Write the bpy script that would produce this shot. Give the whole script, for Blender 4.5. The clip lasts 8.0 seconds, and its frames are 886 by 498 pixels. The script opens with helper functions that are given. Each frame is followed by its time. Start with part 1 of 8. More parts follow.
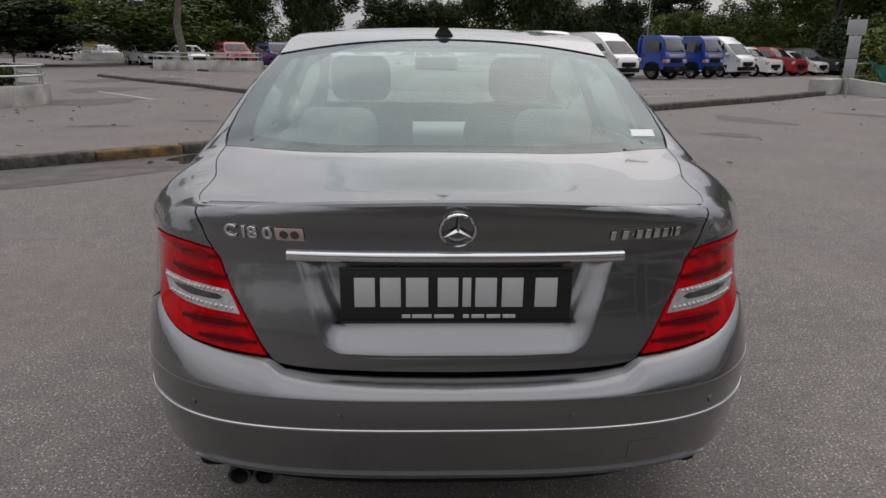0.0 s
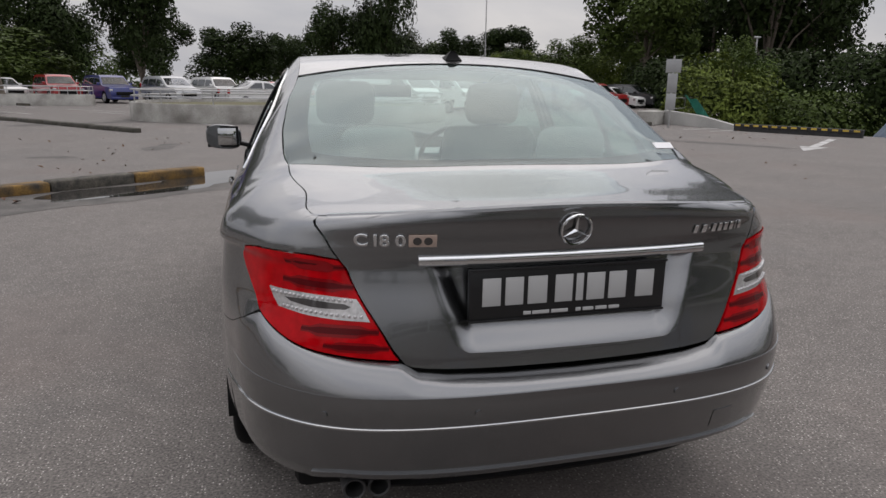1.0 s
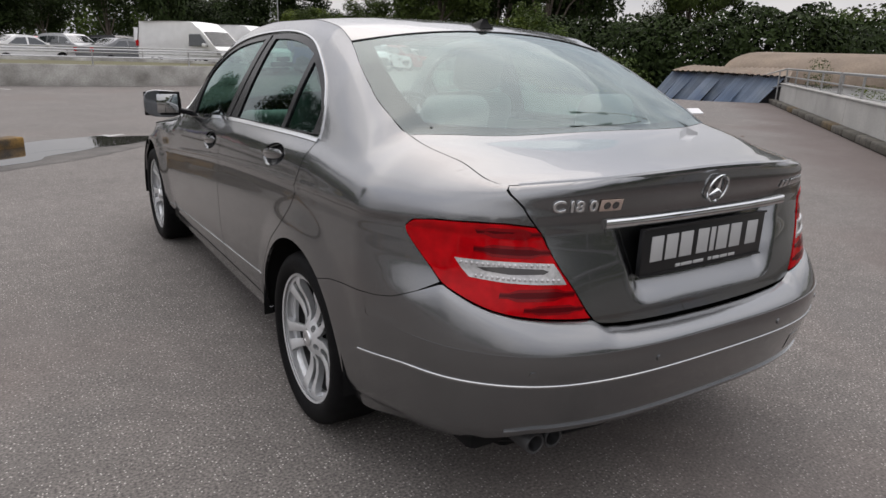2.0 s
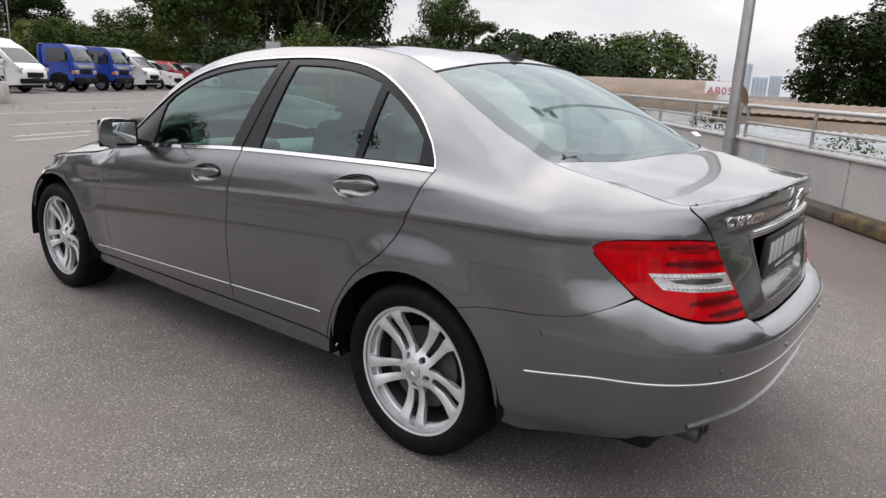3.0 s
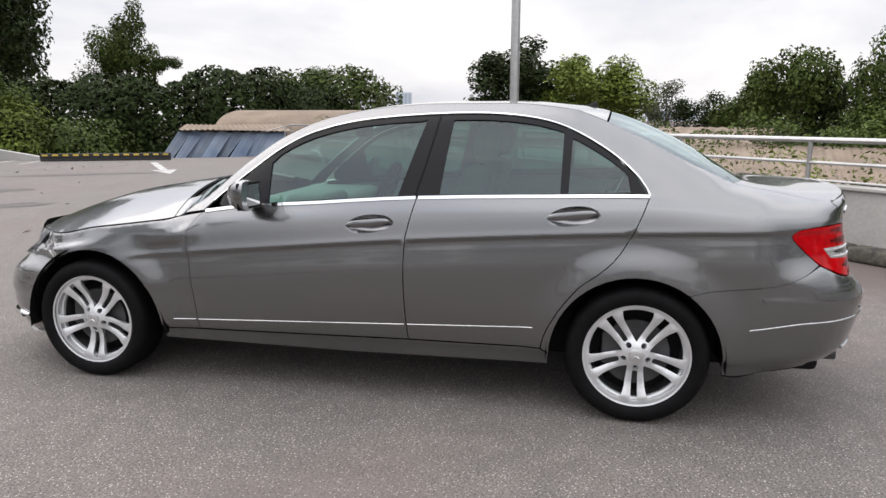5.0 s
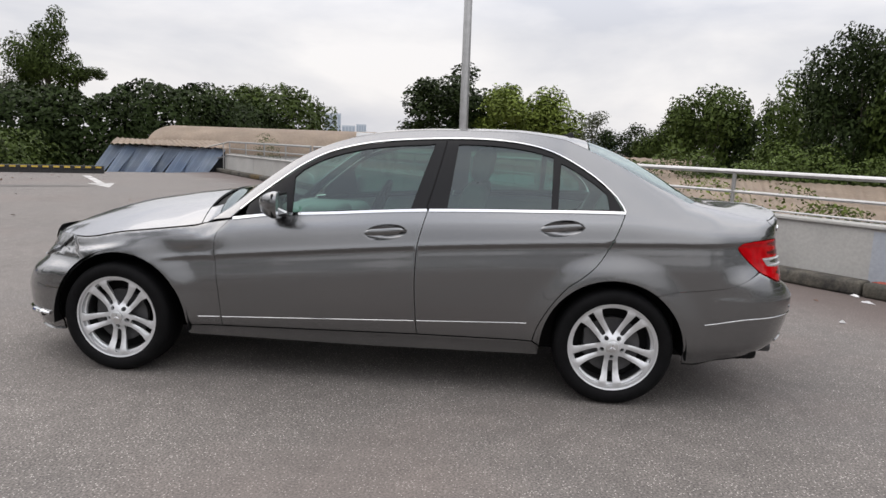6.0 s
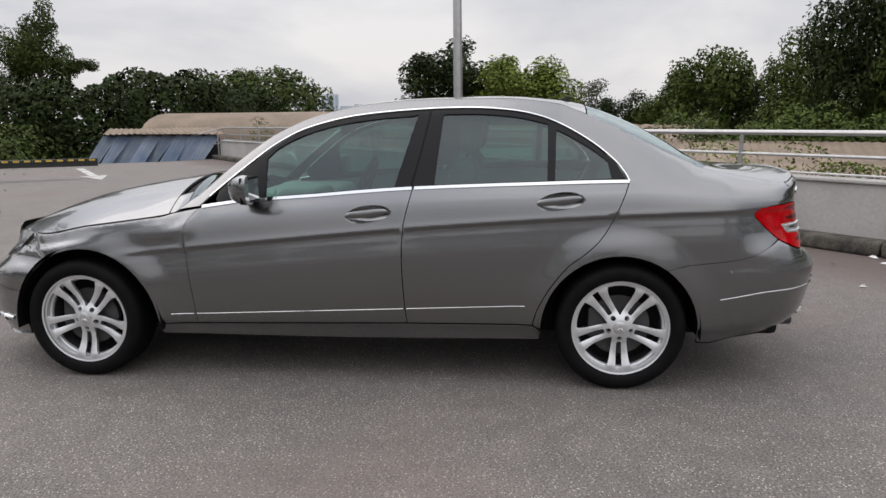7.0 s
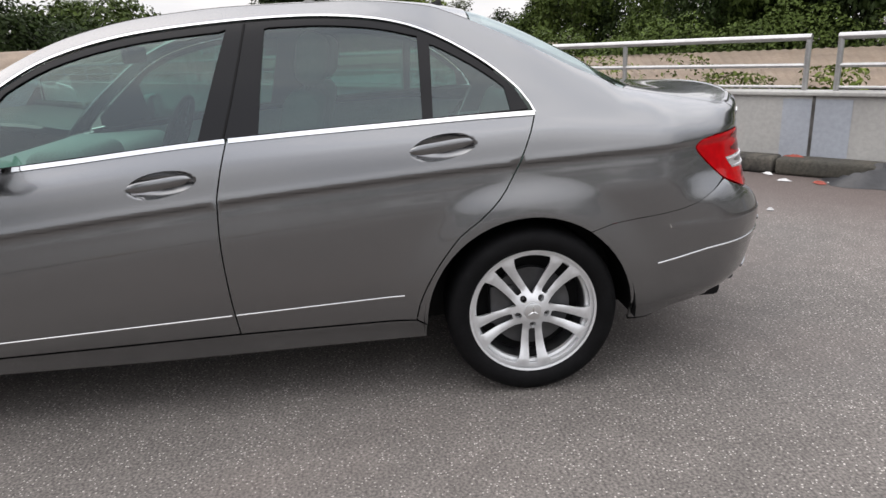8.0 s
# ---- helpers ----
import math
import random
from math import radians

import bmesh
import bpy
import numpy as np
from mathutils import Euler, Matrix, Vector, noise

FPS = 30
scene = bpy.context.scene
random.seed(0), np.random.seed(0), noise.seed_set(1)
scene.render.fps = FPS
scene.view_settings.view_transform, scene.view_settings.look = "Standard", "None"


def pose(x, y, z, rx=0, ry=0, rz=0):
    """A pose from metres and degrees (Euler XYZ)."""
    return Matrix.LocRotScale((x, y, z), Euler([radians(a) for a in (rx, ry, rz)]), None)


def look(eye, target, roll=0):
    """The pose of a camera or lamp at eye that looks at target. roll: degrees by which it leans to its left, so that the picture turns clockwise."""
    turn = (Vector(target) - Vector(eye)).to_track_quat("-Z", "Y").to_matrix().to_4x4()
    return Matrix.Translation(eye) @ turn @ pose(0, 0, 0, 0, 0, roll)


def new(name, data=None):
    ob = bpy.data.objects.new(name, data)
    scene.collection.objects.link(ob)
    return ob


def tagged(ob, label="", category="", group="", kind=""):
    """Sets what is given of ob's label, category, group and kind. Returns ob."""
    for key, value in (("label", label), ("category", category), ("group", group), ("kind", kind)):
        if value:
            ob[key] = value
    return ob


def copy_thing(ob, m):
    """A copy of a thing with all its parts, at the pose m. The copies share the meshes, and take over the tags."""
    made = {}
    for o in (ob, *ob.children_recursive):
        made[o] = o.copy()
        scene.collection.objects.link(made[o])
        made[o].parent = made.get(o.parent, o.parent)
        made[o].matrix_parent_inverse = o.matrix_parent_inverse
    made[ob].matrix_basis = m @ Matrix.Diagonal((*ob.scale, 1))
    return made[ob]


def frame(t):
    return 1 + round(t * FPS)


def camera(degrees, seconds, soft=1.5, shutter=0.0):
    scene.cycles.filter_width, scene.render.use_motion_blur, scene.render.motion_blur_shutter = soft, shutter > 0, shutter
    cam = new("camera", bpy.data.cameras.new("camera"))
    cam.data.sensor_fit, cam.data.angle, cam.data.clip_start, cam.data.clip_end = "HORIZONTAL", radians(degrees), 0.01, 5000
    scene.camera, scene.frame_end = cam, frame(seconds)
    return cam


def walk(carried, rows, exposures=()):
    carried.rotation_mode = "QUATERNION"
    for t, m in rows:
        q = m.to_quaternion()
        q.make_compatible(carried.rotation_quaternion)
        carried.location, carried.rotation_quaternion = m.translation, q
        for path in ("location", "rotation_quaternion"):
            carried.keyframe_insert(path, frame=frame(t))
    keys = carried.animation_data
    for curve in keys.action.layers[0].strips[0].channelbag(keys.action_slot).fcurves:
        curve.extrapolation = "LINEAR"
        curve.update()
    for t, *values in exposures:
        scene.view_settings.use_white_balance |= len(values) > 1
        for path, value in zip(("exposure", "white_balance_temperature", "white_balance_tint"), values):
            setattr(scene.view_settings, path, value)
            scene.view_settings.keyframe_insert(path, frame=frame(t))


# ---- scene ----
# ---------- camera ----------
cam = camera(67.0, 8.0)
PATH = [
    (0, (-0.081, -2.418, 1.358), (-0.018, -0.503, 0.787), 0.6),
    (0.5, (-0.318, -2.541, 1.33), (-0.109, -0.617, 0.825), 0.0),
    (1, (-0.746, -2.446, 1.307), (-0.237, -0.57, 0.836), 0.9),
    (1.5, (-1.189, -2.333, 1.317), (-0.404, -0.567, 0.804), 1.4),
    (1.7, (-1.366, -2.258, 1.315), (-0.489, -0.545, 0.772), 1.4),
    (2.8, (-2.393, -1.562, 1.303), (-0.926, -0.299, 0.799), 3.0),
    (3, (-2.528, -1.4, 1.309), (-0.994, -0.214, 0.82), 2.6),
    (3.5, (-2.896, -1.01, 1.304), (-1.21, -0.034, 0.851), 2.0),
    (4, (-3.241, -0.55, 1.294), (-1.449, 0.216, 0.841), 1.1),
    (4.5, (-3.508, -0.119, 1.326), (-1.64, 0.454, 0.902), 0.1),
    (5.8, (-4.276, 0.587, 1.351), (-2.311, 0.79, 1.036), 1.6),
    (6, (-4.347, 0.588, 1.343), (-2.379, 0.773, 1.033), 2.0),
    (6.5, (-4.364, 0.604, 1.34), (-2.403, 0.793, 1.0), 1.8),
    (7, (-4.045, 0.538, 1.315), (-2.091, 0.735, 0.937), -0.7),
    (7.5, (-3.614, 0.552, 1.286), (-1.666, 0.664, 0.847), -2.5),
    (8, (-3.083, 0.495, 1.268), (-1.179, 0.342, 0.676), -3.1),
]
walk(cam, [(t, look(eye, target, roll)) for t, eye, target, roll in PATH],
     exposures=[(0, -0.44, 6650, 13), (1.0, -0.36, 6650, 13), (1.7, -0.22, 6650, 13), (3.0, 0.28, 6650, 13), (4.5, 0.47, 6650, 12), (6.5, 0.10, 6650, 12), (7.0, 0.04, 6650, 12), (7.5, 0.15, 6650, 12), (8.0, 0.42, 6650, 12)])

# ---------- sky and sun: bright overcast ----------
SUN_ELEV, SUN_AZIM = 58.0, 25.0   # degrees; azimuth clockwise from +y
world = bpy.data.worlds.new("overcast_sky")
scene.world = world
world.use_nodes = True
wt = world.node_tree
wt.nodes.clear()
w_out = wt.nodes.new("ShaderNodeOutputWorld")
w_bg = wt.nodes.new("ShaderNodeBackground")
w_sky = wt.nodes.new("ShaderNodeTexSky")
w_sky.sky_type = "NISHITA"
w_sky.sun_disc = False
w_sky.sun_elevation = radians(SUN_ELEV)
w_sky.sun_rotation = radians(SUN_AZIM)
w_sky.dust_density = 4.0
w_co = wt.nodes.new("ShaderNodeTexCoord")
w_map = wt.nodes.new("ShaderNodeMapping")
w_map.inputs["Scale"].default_value = (1.0, 1.0, 3.2)
w_no = wt.nodes.new("ShaderNodeTexNoise")
w_no.inputs["Scale"].default_value = 2.3
w_no.inputs["Detail"].default_value = 7.0
w_no.inputs["Roughness"].default_value = 0.52
w_no.inputs["Distortion"].default_value = 0.25
w_ramp = wt.nodes.new("ShaderNodeValToRGB")
w_ramp.color_ramp.elements[0].position = 0.36
w_ramp.color_ramp.elements[0].color = (6.0, 6.25, 6.8, 1)
w_ramp.color_ramp.elements[1].position = 0.62
w_ramp.color_ramp.elements[1].color = (8.7, 8.7, 8.75, 1)
w_mix = wt.nodes.new("ShaderNodeMixRGB")
w_mix.inputs["Fac"].default_value = 0.88
wt.links.new(w_co.outputs["Generated"], w_map.inputs["Vector"])
wt.links.new(w_map.outputs["Vector"], w_no.inputs["Vector"])
wt.links.new(w_no.outputs["Fac"], w_ramp.inputs["Fac"])
wt.links.new(w_sky.outputs["Color"], w_mix.inputs["Color1"])
wt.links.new(w_ramp.outputs["Color"], w_mix.inputs["Color2"])
# an overcast sky is brighter overhead than at the horizon
w_sep = wt.nodes.new("ShaderNodeSeparateXYZ")
w_up = wt.nodes.new("ShaderNodeMapRange")
w_up.inputs["From Min"].default_value = 0.15
w_up.inputs["From Max"].default_value = 0.68
w_up.inputs["To Min"].default_value = 1.0
w_up.inputs["To Max"].default_value = 2.25
w_mul = wt.nodes.new("ShaderNodeVectorMath")
w_mul.operation = "SCALE"
wt.links.new(w_co.outputs["Generated"], w_sep.inputs["Vector"])
wt.links.new(w_sep.outputs["Z"], w_up.inputs["Value"])
wt.links.new(w_mix.outputs["Color"], w_mul.inputs[0])
wt.links.new(w_up.outputs["Result"], w_mul.inputs["Scale"])
wt.links.new(w_mul.outputs["Vector"], w_bg.inputs["Color"])
wt.links.new(w_bg.outputs["Background"], w_out.inputs["Surface"])
w_bg.inputs["Strength"].default_value = 0.10

sun_data = bpy.data.lights.new("sun", "SUN")
sun_data.energy = 0.6
sun_data.angle = radians(70)
sun_data.color = (1.0, 0.96, 0.9)
sun = new("sun", sun_data)
_az, _el = radians(SUN_AZIM), radians(SUN_ELEV)
sun.matrix_world = look((20 * math.sin(_az) * math.cos(_el), 20 * math.cos(_az) * math.cos(_el), 20 * math.sin(_el)), (0, 0, 0))
scene.view_settings.exposure = 0.0

# ---------- materials ----------
def mat(name, base, rough=0.5, metal=0.0, var=0.0, scale=8.0, fine=0.0, fine_scale=120.0, bump=0.0, bump_scale=60.0,
        dark=None, coat=0.0, rough_var=0.0, per_object=0.0, spec=None, transmission=0.0, ior=None):
    m = bpy.data.materials.new(name)
    m.use_nodes = True
    nt = m.node_tree
    b = nt.nodes["Principled BSDF"]
    b.inputs["Base Color"].default_value = (*base, 1)
    b.inputs["Roughness"].default_value = rough
    b.inputs["Metallic"].default_value = metal
    b.inputs["Coat Weight"].default_value = coat
    b.inputs["Coat Roughness"].default_value = 0.03
    if spec is not None:
        b.inputs["Specular IOR Level"].default_value = spec
    if transmission:
        b.inputs["Transmission Weight"].default_value = transmission
    if ior:
        b.inputs["IOR"].default_value = ior
    co = nt.nodes.new("ShaderNodeTexCoord")
    last = None
    if var or fine or per_object:
        rgb = nt.nodes.new("ShaderNodeRGB")
        rgb.outputs[0].default_value = (*base, 1)
        last = rgb.outputs[0]
        for amount, sc, det in ((var, scale, 5.0), (fine, fine_scale, 2.0)):
            if not amount:
                continue
            n = nt.nodes.new("ShaderNodeTexNoise")
            n.inputs["Scale"].default_value = sc
            n.inputs["Detail"].default_value = det
            nt.links.new(co.outputs["Object"], n.inputs["Vector"])
            mr = nt.nodes.new("ShaderNodeMapRange")
            mr.inputs["From Min"].default_value = 0.3
            mr.inputs["From Max"].default_value = 0.7
            nt.links.new(n.outputs["Fac"], mr.inputs["Value"])
            mx = nt.nodes.new("ShaderNodeMixRGB")
            lo = dark if (dark and sc == scale) else tuple(c * (1 - amount) for c in base)
            hi_gain = nt.nodes.new("ShaderNodeMixRGB")
            hi_gain.blend_type = "MULTIPLY"
            hi_gain.inputs["Fac"].default_value = 1.0
            if dark and sc == scale:
                mx.inputs["Color1"].default_value = (*dark, 1)
                nt.links.new(last, mx.inputs["Color2"])
                nt.links.new(mr.outputs["Result"], mx.inputs["Fac"])
                last = mx.outputs["Color"]
            else:
                mx.inputs["Color1"].default_value = (1 - amount,) * 3 + (1,)
                mx.inputs["Color2"].default_value = (1 + amount,) * 3 + (1,)
                nt.links.new(mr.outputs["Result"], mx.inputs["Fac"])
                nt.links.new(last, hi_gain.inputs["Color1"])
                nt.links.new(mx.outputs["Color"], hi_gain.inputs["Color2"])
                last = hi_gain.outputs["Color"]
        if per_object:
            oi = nt.nodes.new("ShaderNodeObjectInfo")
            geo = nt.nodes.new("ShaderNodeNewGeometry")
            ad = nt.nodes.new("ShaderNodeMath")
            ad.operation = "ADD"
            nt.links.new(oi.outputs["Random"], ad.inputs[0])
            nt.links.new(geo.outputs["Random Per Island"], ad.inputs[1])
            mr = nt.nodes.new("ShaderNodeMapRange")
            mr.inputs["From Max"].default_value = 2.0
            mr.inputs["To Min"].default_value = 1 - per_object
            mr.inputs["To Max"].default_value = 1 + per_object
            nt.links.new(ad.outputs[0], mr.inputs["Value"])
            g = nt.nodes.new("ShaderNodeMixRGB")
            g.blend_type = "MULTIPLY"
            g.inputs["Fac"].default_value = 1.0
            nt.links.new(last, g.inputs["Color1"])
            nt.links.new(mr.outputs["Result"], g.inputs["Color2"])
            last = g.outputs["Color"]
        nt.links.new(last, b.inputs["Base Color"])
    if rough_var:
        n = nt.nodes.new("ShaderNodeTexNoise")
        n.inputs["Scale"].default_value = scale * 0.7
        n.inputs["Detail"].default_value = 4.0
        nt.links.new(co.outputs["Object"], n.inputs["Vector"])
        mr = nt.nodes.new("ShaderNodeMapRange")
        mr.inputs["From Min"].default_value = 0.35
        mr.inputs["From Max"].default_value = 0.65
        mr.inputs["To Min"].default_value = max(0.02, rough - rough_var)
        mr.inputs["To Max"].default_value = min(1.0, rough + rough_var)
        nt.links.new(n.outputs["Fac"], mr.inputs["Value"])
        nt.links.new(mr.outputs["Result"], b.inputs["Roughness"])
    if bump:
        n = nt.nodes.new("ShaderNodeTexNoise")
        n.inputs["Scale"].default_value = bump_scale
        n.inputs["Detail"].default_value = 3.0
        nt.links.new(co.outputs["Object"], n.inputs["Vector"])
        bp = nt.nodes.new("ShaderNodeBump")
        bp.inputs["Strength"].default_value = bump
        bp.inputs["Distance"].default_value = 0.01
        nt.links.new(n.outputs["Fac"], bp.inputs["Height"])
        nt.links.new(bp.outputs["Normal"], b.inputs["Normal"])
    return m


# ---------- mesh helpers ----------
def mesh_from(bm, name, material=None, smooth=True, recalc=False):
    if recalc:
        bmesh.ops.recalc_face_normals(bm, faces=bm.faces)
    me = bpy.data.meshes.new(name)
    bm.to_mesh(me)
    bm.free()
    for p in me.polygons:
        p.use_smooth = smooth
    if material:
        me.materials.append(material)
    return me


def sharpen(me, degrees=35):
    """Smooth faces, with edges sharper than the angle kept hard."""
    me.set_sharp_from_angle(angle=radians(degrees))
    return me


def part(name, bm, material, parent=None, label="", smooth=True, sharp=35):
    me = mesh_from(bm, name, material, smooth)
    if smooth and sharp:
        sharpen(me, sharp)
    ob = new(name, me)
    if parent is not None:
        ob.parent = parent
    if label:
        tagged(ob, label)
    return ob


def thing(name, label, category, group="", m=None):
    ob = new(name)
    ob.empty_display_size = 0.1
    if m is not None:
        ob.matrix_world = m
    return tagged(ob, label, category, group)


def box(bm, x0, x1, y0, y1, z0, z1, bevel=0.0, m=None, segs=2):
    geom = bmesh.ops.create_cube(bm, size=1.0, matrix=Matrix.Translation(((x0 + x1) / 2, (y0 + y1) / 2, (z0 + z1) / 2))
                                 @ Matrix.Diagonal((x1 - x0, y1 - y0, z1 - z0, 1)))
    vs = geom["verts"]
    if bevel:
        es = list({e for v in vs for e in v.link_edges})
        out = bmesh.ops.bevel(bm, geom=es, offset=bevel, segments=segs, affect="EDGES", profile=0.5)
        vs = list({v for f in out["faces"] for v in f.verts} | {v for v in vs if v.is_valid})
    if m is not None:
        bmesh.ops.transform(bm, matrix=m, verts=vs)
    return vs


def rod(bm, a, b, r, r2=None, n=10, caps=True):
    a, b = Vector(a), Vector(b)
    d = b - a
    m = Matrix.Translation((a + b) / 2) @ d.to_track_quat("Z", "Y").to_matrix().to_4x4()
    bmesh.ops.create_cone(bm, cap_ends=caps, segments=n, radius1=r, radius2=r if r2 is None else r2, depth=d.length, matrix=m)


def tube(bm, pts, r, n=8):
    """A round tube along a line of points."""
    rings = []
    for i, p in enumerate(pts):
        p = Vector(p)
        d = (Vector(pts[min(i + 1, len(pts) - 1)]) - Vector(pts[max(i - 1, 0)])).normalized()
        u = d.orthogonal().normalized() if not rings else (last_u - d * last_u.dot(d)).normalized()
        last_u = u
        v = d.cross(u)
        rr = r[i] if isinstance(r, (list, tuple)) else r
        rings.append([bm.verts.new(p + (u * math.cos(k * 2 * math.pi / n) + v * math.sin(k * 2 * math.pi / n)) * rr) for k in range(n)])
    for a, b in zip(rings, rings[1:]):
        for k in range(n):
            bm.faces.new((a[k], a[(k + 1) % n], b[(k + 1) % n], b[k]))
    bm.faces.new(rings[0][::-1])
    bm.faces.new(rings[-1])


def lathe(bm, prof, n=48, m=None):
    """Revolve (radius, x) pairs about the x axis."""
    rings = []
    for r, x in prof:
        rings.append([bm.verts.new((x, r * math.cos(2 * math.pi * k / n), r * math.sin(2 * math.pi * k / n))) for k in range(n)])
    fs = []
    for a, b in zip(rings, rings[1:]):
        for k in range(n):
            fs.append(bm.faces.new((a[k], a[(k + 1) % n], b[(k + 1) % n], b[k])))
    if m is not None:
        bmesh.ops.transform(bm, matrix=m, verts=[v for r in rings for v in r])
    return fs


def curve_fn(*pts):
    """Smooth monotone-ish cubic through (t, value) pairs."""
    pts = sorted(pts)
    ts = [p[0] for p in pts]
    vs = [p[1] for p in pts]
    n = len(ts)
    h = [ts[i + 1] - ts[i] for i in range(n - 1)]
    dl = [(vs[i + 1] - vs[i]) / h[i] for i in range(n - 1)]
    sl = [dl[0]] + [0.0] * (n - 2) + [dl[-1]]
    for i in range(1, n - 1):
        if dl[i - 1] * dl[i] > 0:
            w1, w2 = 2 * h[i] + h[i - 1], h[i] + 2 * h[i - 1]
            sl[i] = (w1 + w2) / (w1 / dl[i - 1] + w2 / dl[i])

    def f(t):
        if t <= ts[0]:
            return vs[0] + sl[0] * (t - ts[0])
        if t >= ts[-1]:
            return vs[-1] + sl[-1] * (t - ts[-1])
        i = 0
        while t > ts[i + 1]:
            i += 1
        u = (t - ts[i]) / h[i]
        return ((1 + 2 * u) * (1 - u) ** 2 * vs[i] + u * (1 - u) ** 2 * h[i] * sl[i]
                + u * u * (3 - 2 * u) * vs[i + 1] + u * u * (u - 1) * h[i] * sl[i + 1])
    return f


def smooth_step(a, b, x):
    u = min(1.0, max(0.0, (x - a) / (b - a)))
    return u * u * (3 - 2 * u)

# ---------- car park: ground, parapet, kerbs ----------
WALL_A, WALL_DIR, WALL_END = Vector((2.6, -3.08)), radians(39.3), 22.4


def ground_mat():
    m = mat("weathered_asphalt", (0.138, 0.125, 0.1155), 0.85, 0, var=0.10, scale=0.9, fine=0.55, fine_scale=100, bump=0.10, bump_scale=150)
    nt = m.node_tree
    b = nt.nodes["Principled BSDF"]
    src = b.inputs["Base Color"].links[0].from_socket
    co = nt.nodes.new("ShaderNodeTexCoord")
    # pale aggregate specks
    vo = nt.nodes.new("ShaderNodeTexVoronoi")
    vo.inputs["Scale"].default_value = 88
    nt.links.new(co.outputs["Object"], vo.inputs["Vector"])
    mr = nt.nodes.new("ShaderNodeMapRange")
    mr.inputs["From Min"].default_value = 0.10
    mr.inputs["From Max"].default_value = 0.34
    mr.inputs["To Min"].default_value = 1.0
    mr.inputs["To Max"].default_value = 0.0
    nt.links.new(vo.outputs["Distance"], mr.inputs["Value"])
    gate = nt.nodes.new("ShaderNodeMath")
    gate.operation = "GREATER_THAN"
    gate.inputs[1].default_value = 0.66
    sep = nt.nodes.new("ShaderNodeSeparateColor")
    nt.links.new(vo.outputs["Color"], sep.inputs["Color"])
    nt.links.new(sep.outputs["Red"], gate.inputs[0])
    mul = nt.nodes.new("ShaderNodeMath")
    mul.operation = "MULTIPLY"
    nt.links.new(mr.outputs["Result"], mul.inputs[0])
    nt.links.new(gate.outputs[0], mul.inputs[1])
    mx = nt.nodes.new("ShaderNodeMixRGB")
    mx.inputs["Color2"].default_value = (0.58, 0.55, 0.51, 1)
    nt.links.new(mul.outputs[0], mx.inputs["Fac"])
    nt.links.new(src, mx.inputs["Color1"])
    # damp, darker patches with sharper borders
    n2 = nt.nodes.new("ShaderNodeTexNoise")
    n2.inputs["Scale"].default_value = 0.33
    n2.inputs["Detail"].default_value = 8
    n2.inputs["Roughness"].default_value = 0.72
    nt.links.new(co.outputs["Object"], n2.inputs["Vector"])
    r2 = nt.nodes.new("ShaderNodeMapRange")
    r2.inputs["From Min"].default_value = 0.50
    r2.inputs["From Max"].default_value = 0.66
    r2.inputs["To Max"].default_value = 0.34
    nt.links.new(n2.outputs["Fac"], r2.inputs["Value"])
    m2 = nt.nodes.new("ShaderNodeMixRGB")
    m2.inputs["Color2"].default_value = (0.075, 0.068, 0.065, 1)
    nt.links.new(r2.outputs["Result"], m2.inputs["Fac"])
    nt.links.new(mx.outputs["Color"], m2.inputs["Color1"])
    # rusty, reddish-brown wash in broad drifts
    n4 = nt.nodes.new("ShaderNodeTexNoise")
    n4.inputs["Scale"].default_value = 0.42
    n4.inputs["Detail"].default_value = 6
    nt.links.new(co.outputs["Object"], n4.inputs["Vector"])
    r4 = nt.nodes.new("ShaderNodeMapRange")
    r4.inputs["From Min"].default_value = 0.54
    r4.inputs["From Max"].default_value = 0.70
    r4.inputs["To Max"].default_value = 0.45
    nt.links.new(n4.outputs["Fac"], r4.inputs["Value"])
    m4 = nt.nodes.new("ShaderNodeMixRGB")
    m4.inputs["Color2"].default_value = (0.15, 0.118, 0.105, 1)
    nt.links.new(r4.outputs["Result"], m4.inputs["Fac"])
    nt.links.new(m2.outputs["Color"], m4.inputs["Color1"])
    # mid-size dirt: crisp mottling a hand to a metre across
    n6 = nt.nodes.new("ShaderNodeTexNoise")
    n6.inputs["Scale"].default_value = 7.0
    n6.inputs["Detail"].default_value = 9
    n6.inputs["Roughness"].default_value = 0.68
    nt.links.new(co.outputs["Object"], n6.inputs["Vector"])
    r6 = nt.nodes.new("ShaderNodeMapRange")
    r6.inputs["From Min"].default_value = 0.34
    r6.inputs["From Max"].default_value = 0.66
    r6.inputs["To Min"].default_value = 0.87
    r6.inputs["To Max"].default_value = 1.11
    nt.links.new(n6.outputs["Fac"], r6.inputs["Value"])
    m6 = nt.nodes.new("ShaderNodeMixRGB")
    m6.blend_type = "MULTIPLY"
    m6.inputs["Fac"].default_value = 1.0
    nt.links.new(m4.outputs["Color"], m6.inputs["Color1"])
    nt.links.new(r6.outputs["Result"], m6.inputs["Color2"])
    # damp brown grime gathered along the foot of the parapet
    dot = nt.nodes.new("ShaderNodeVectorMath")
    dot.operation = "DOT_PRODUCT"
    dot.inputs[1].default_value = (math.sin(WALL_DIR), -math.cos(WALL_DIR), 0)
    nt.links.new(co.outputs["Object"], dot.inputs[0])
    ad = nt.nodes.new("ShaderNodeMath")
    ad.operation = "MULTIPLY_ADD"
    ad.inputs[1].default_value = 2.4
    nt.links.new(n4.outputs["Fac"], ad.inputs[0])
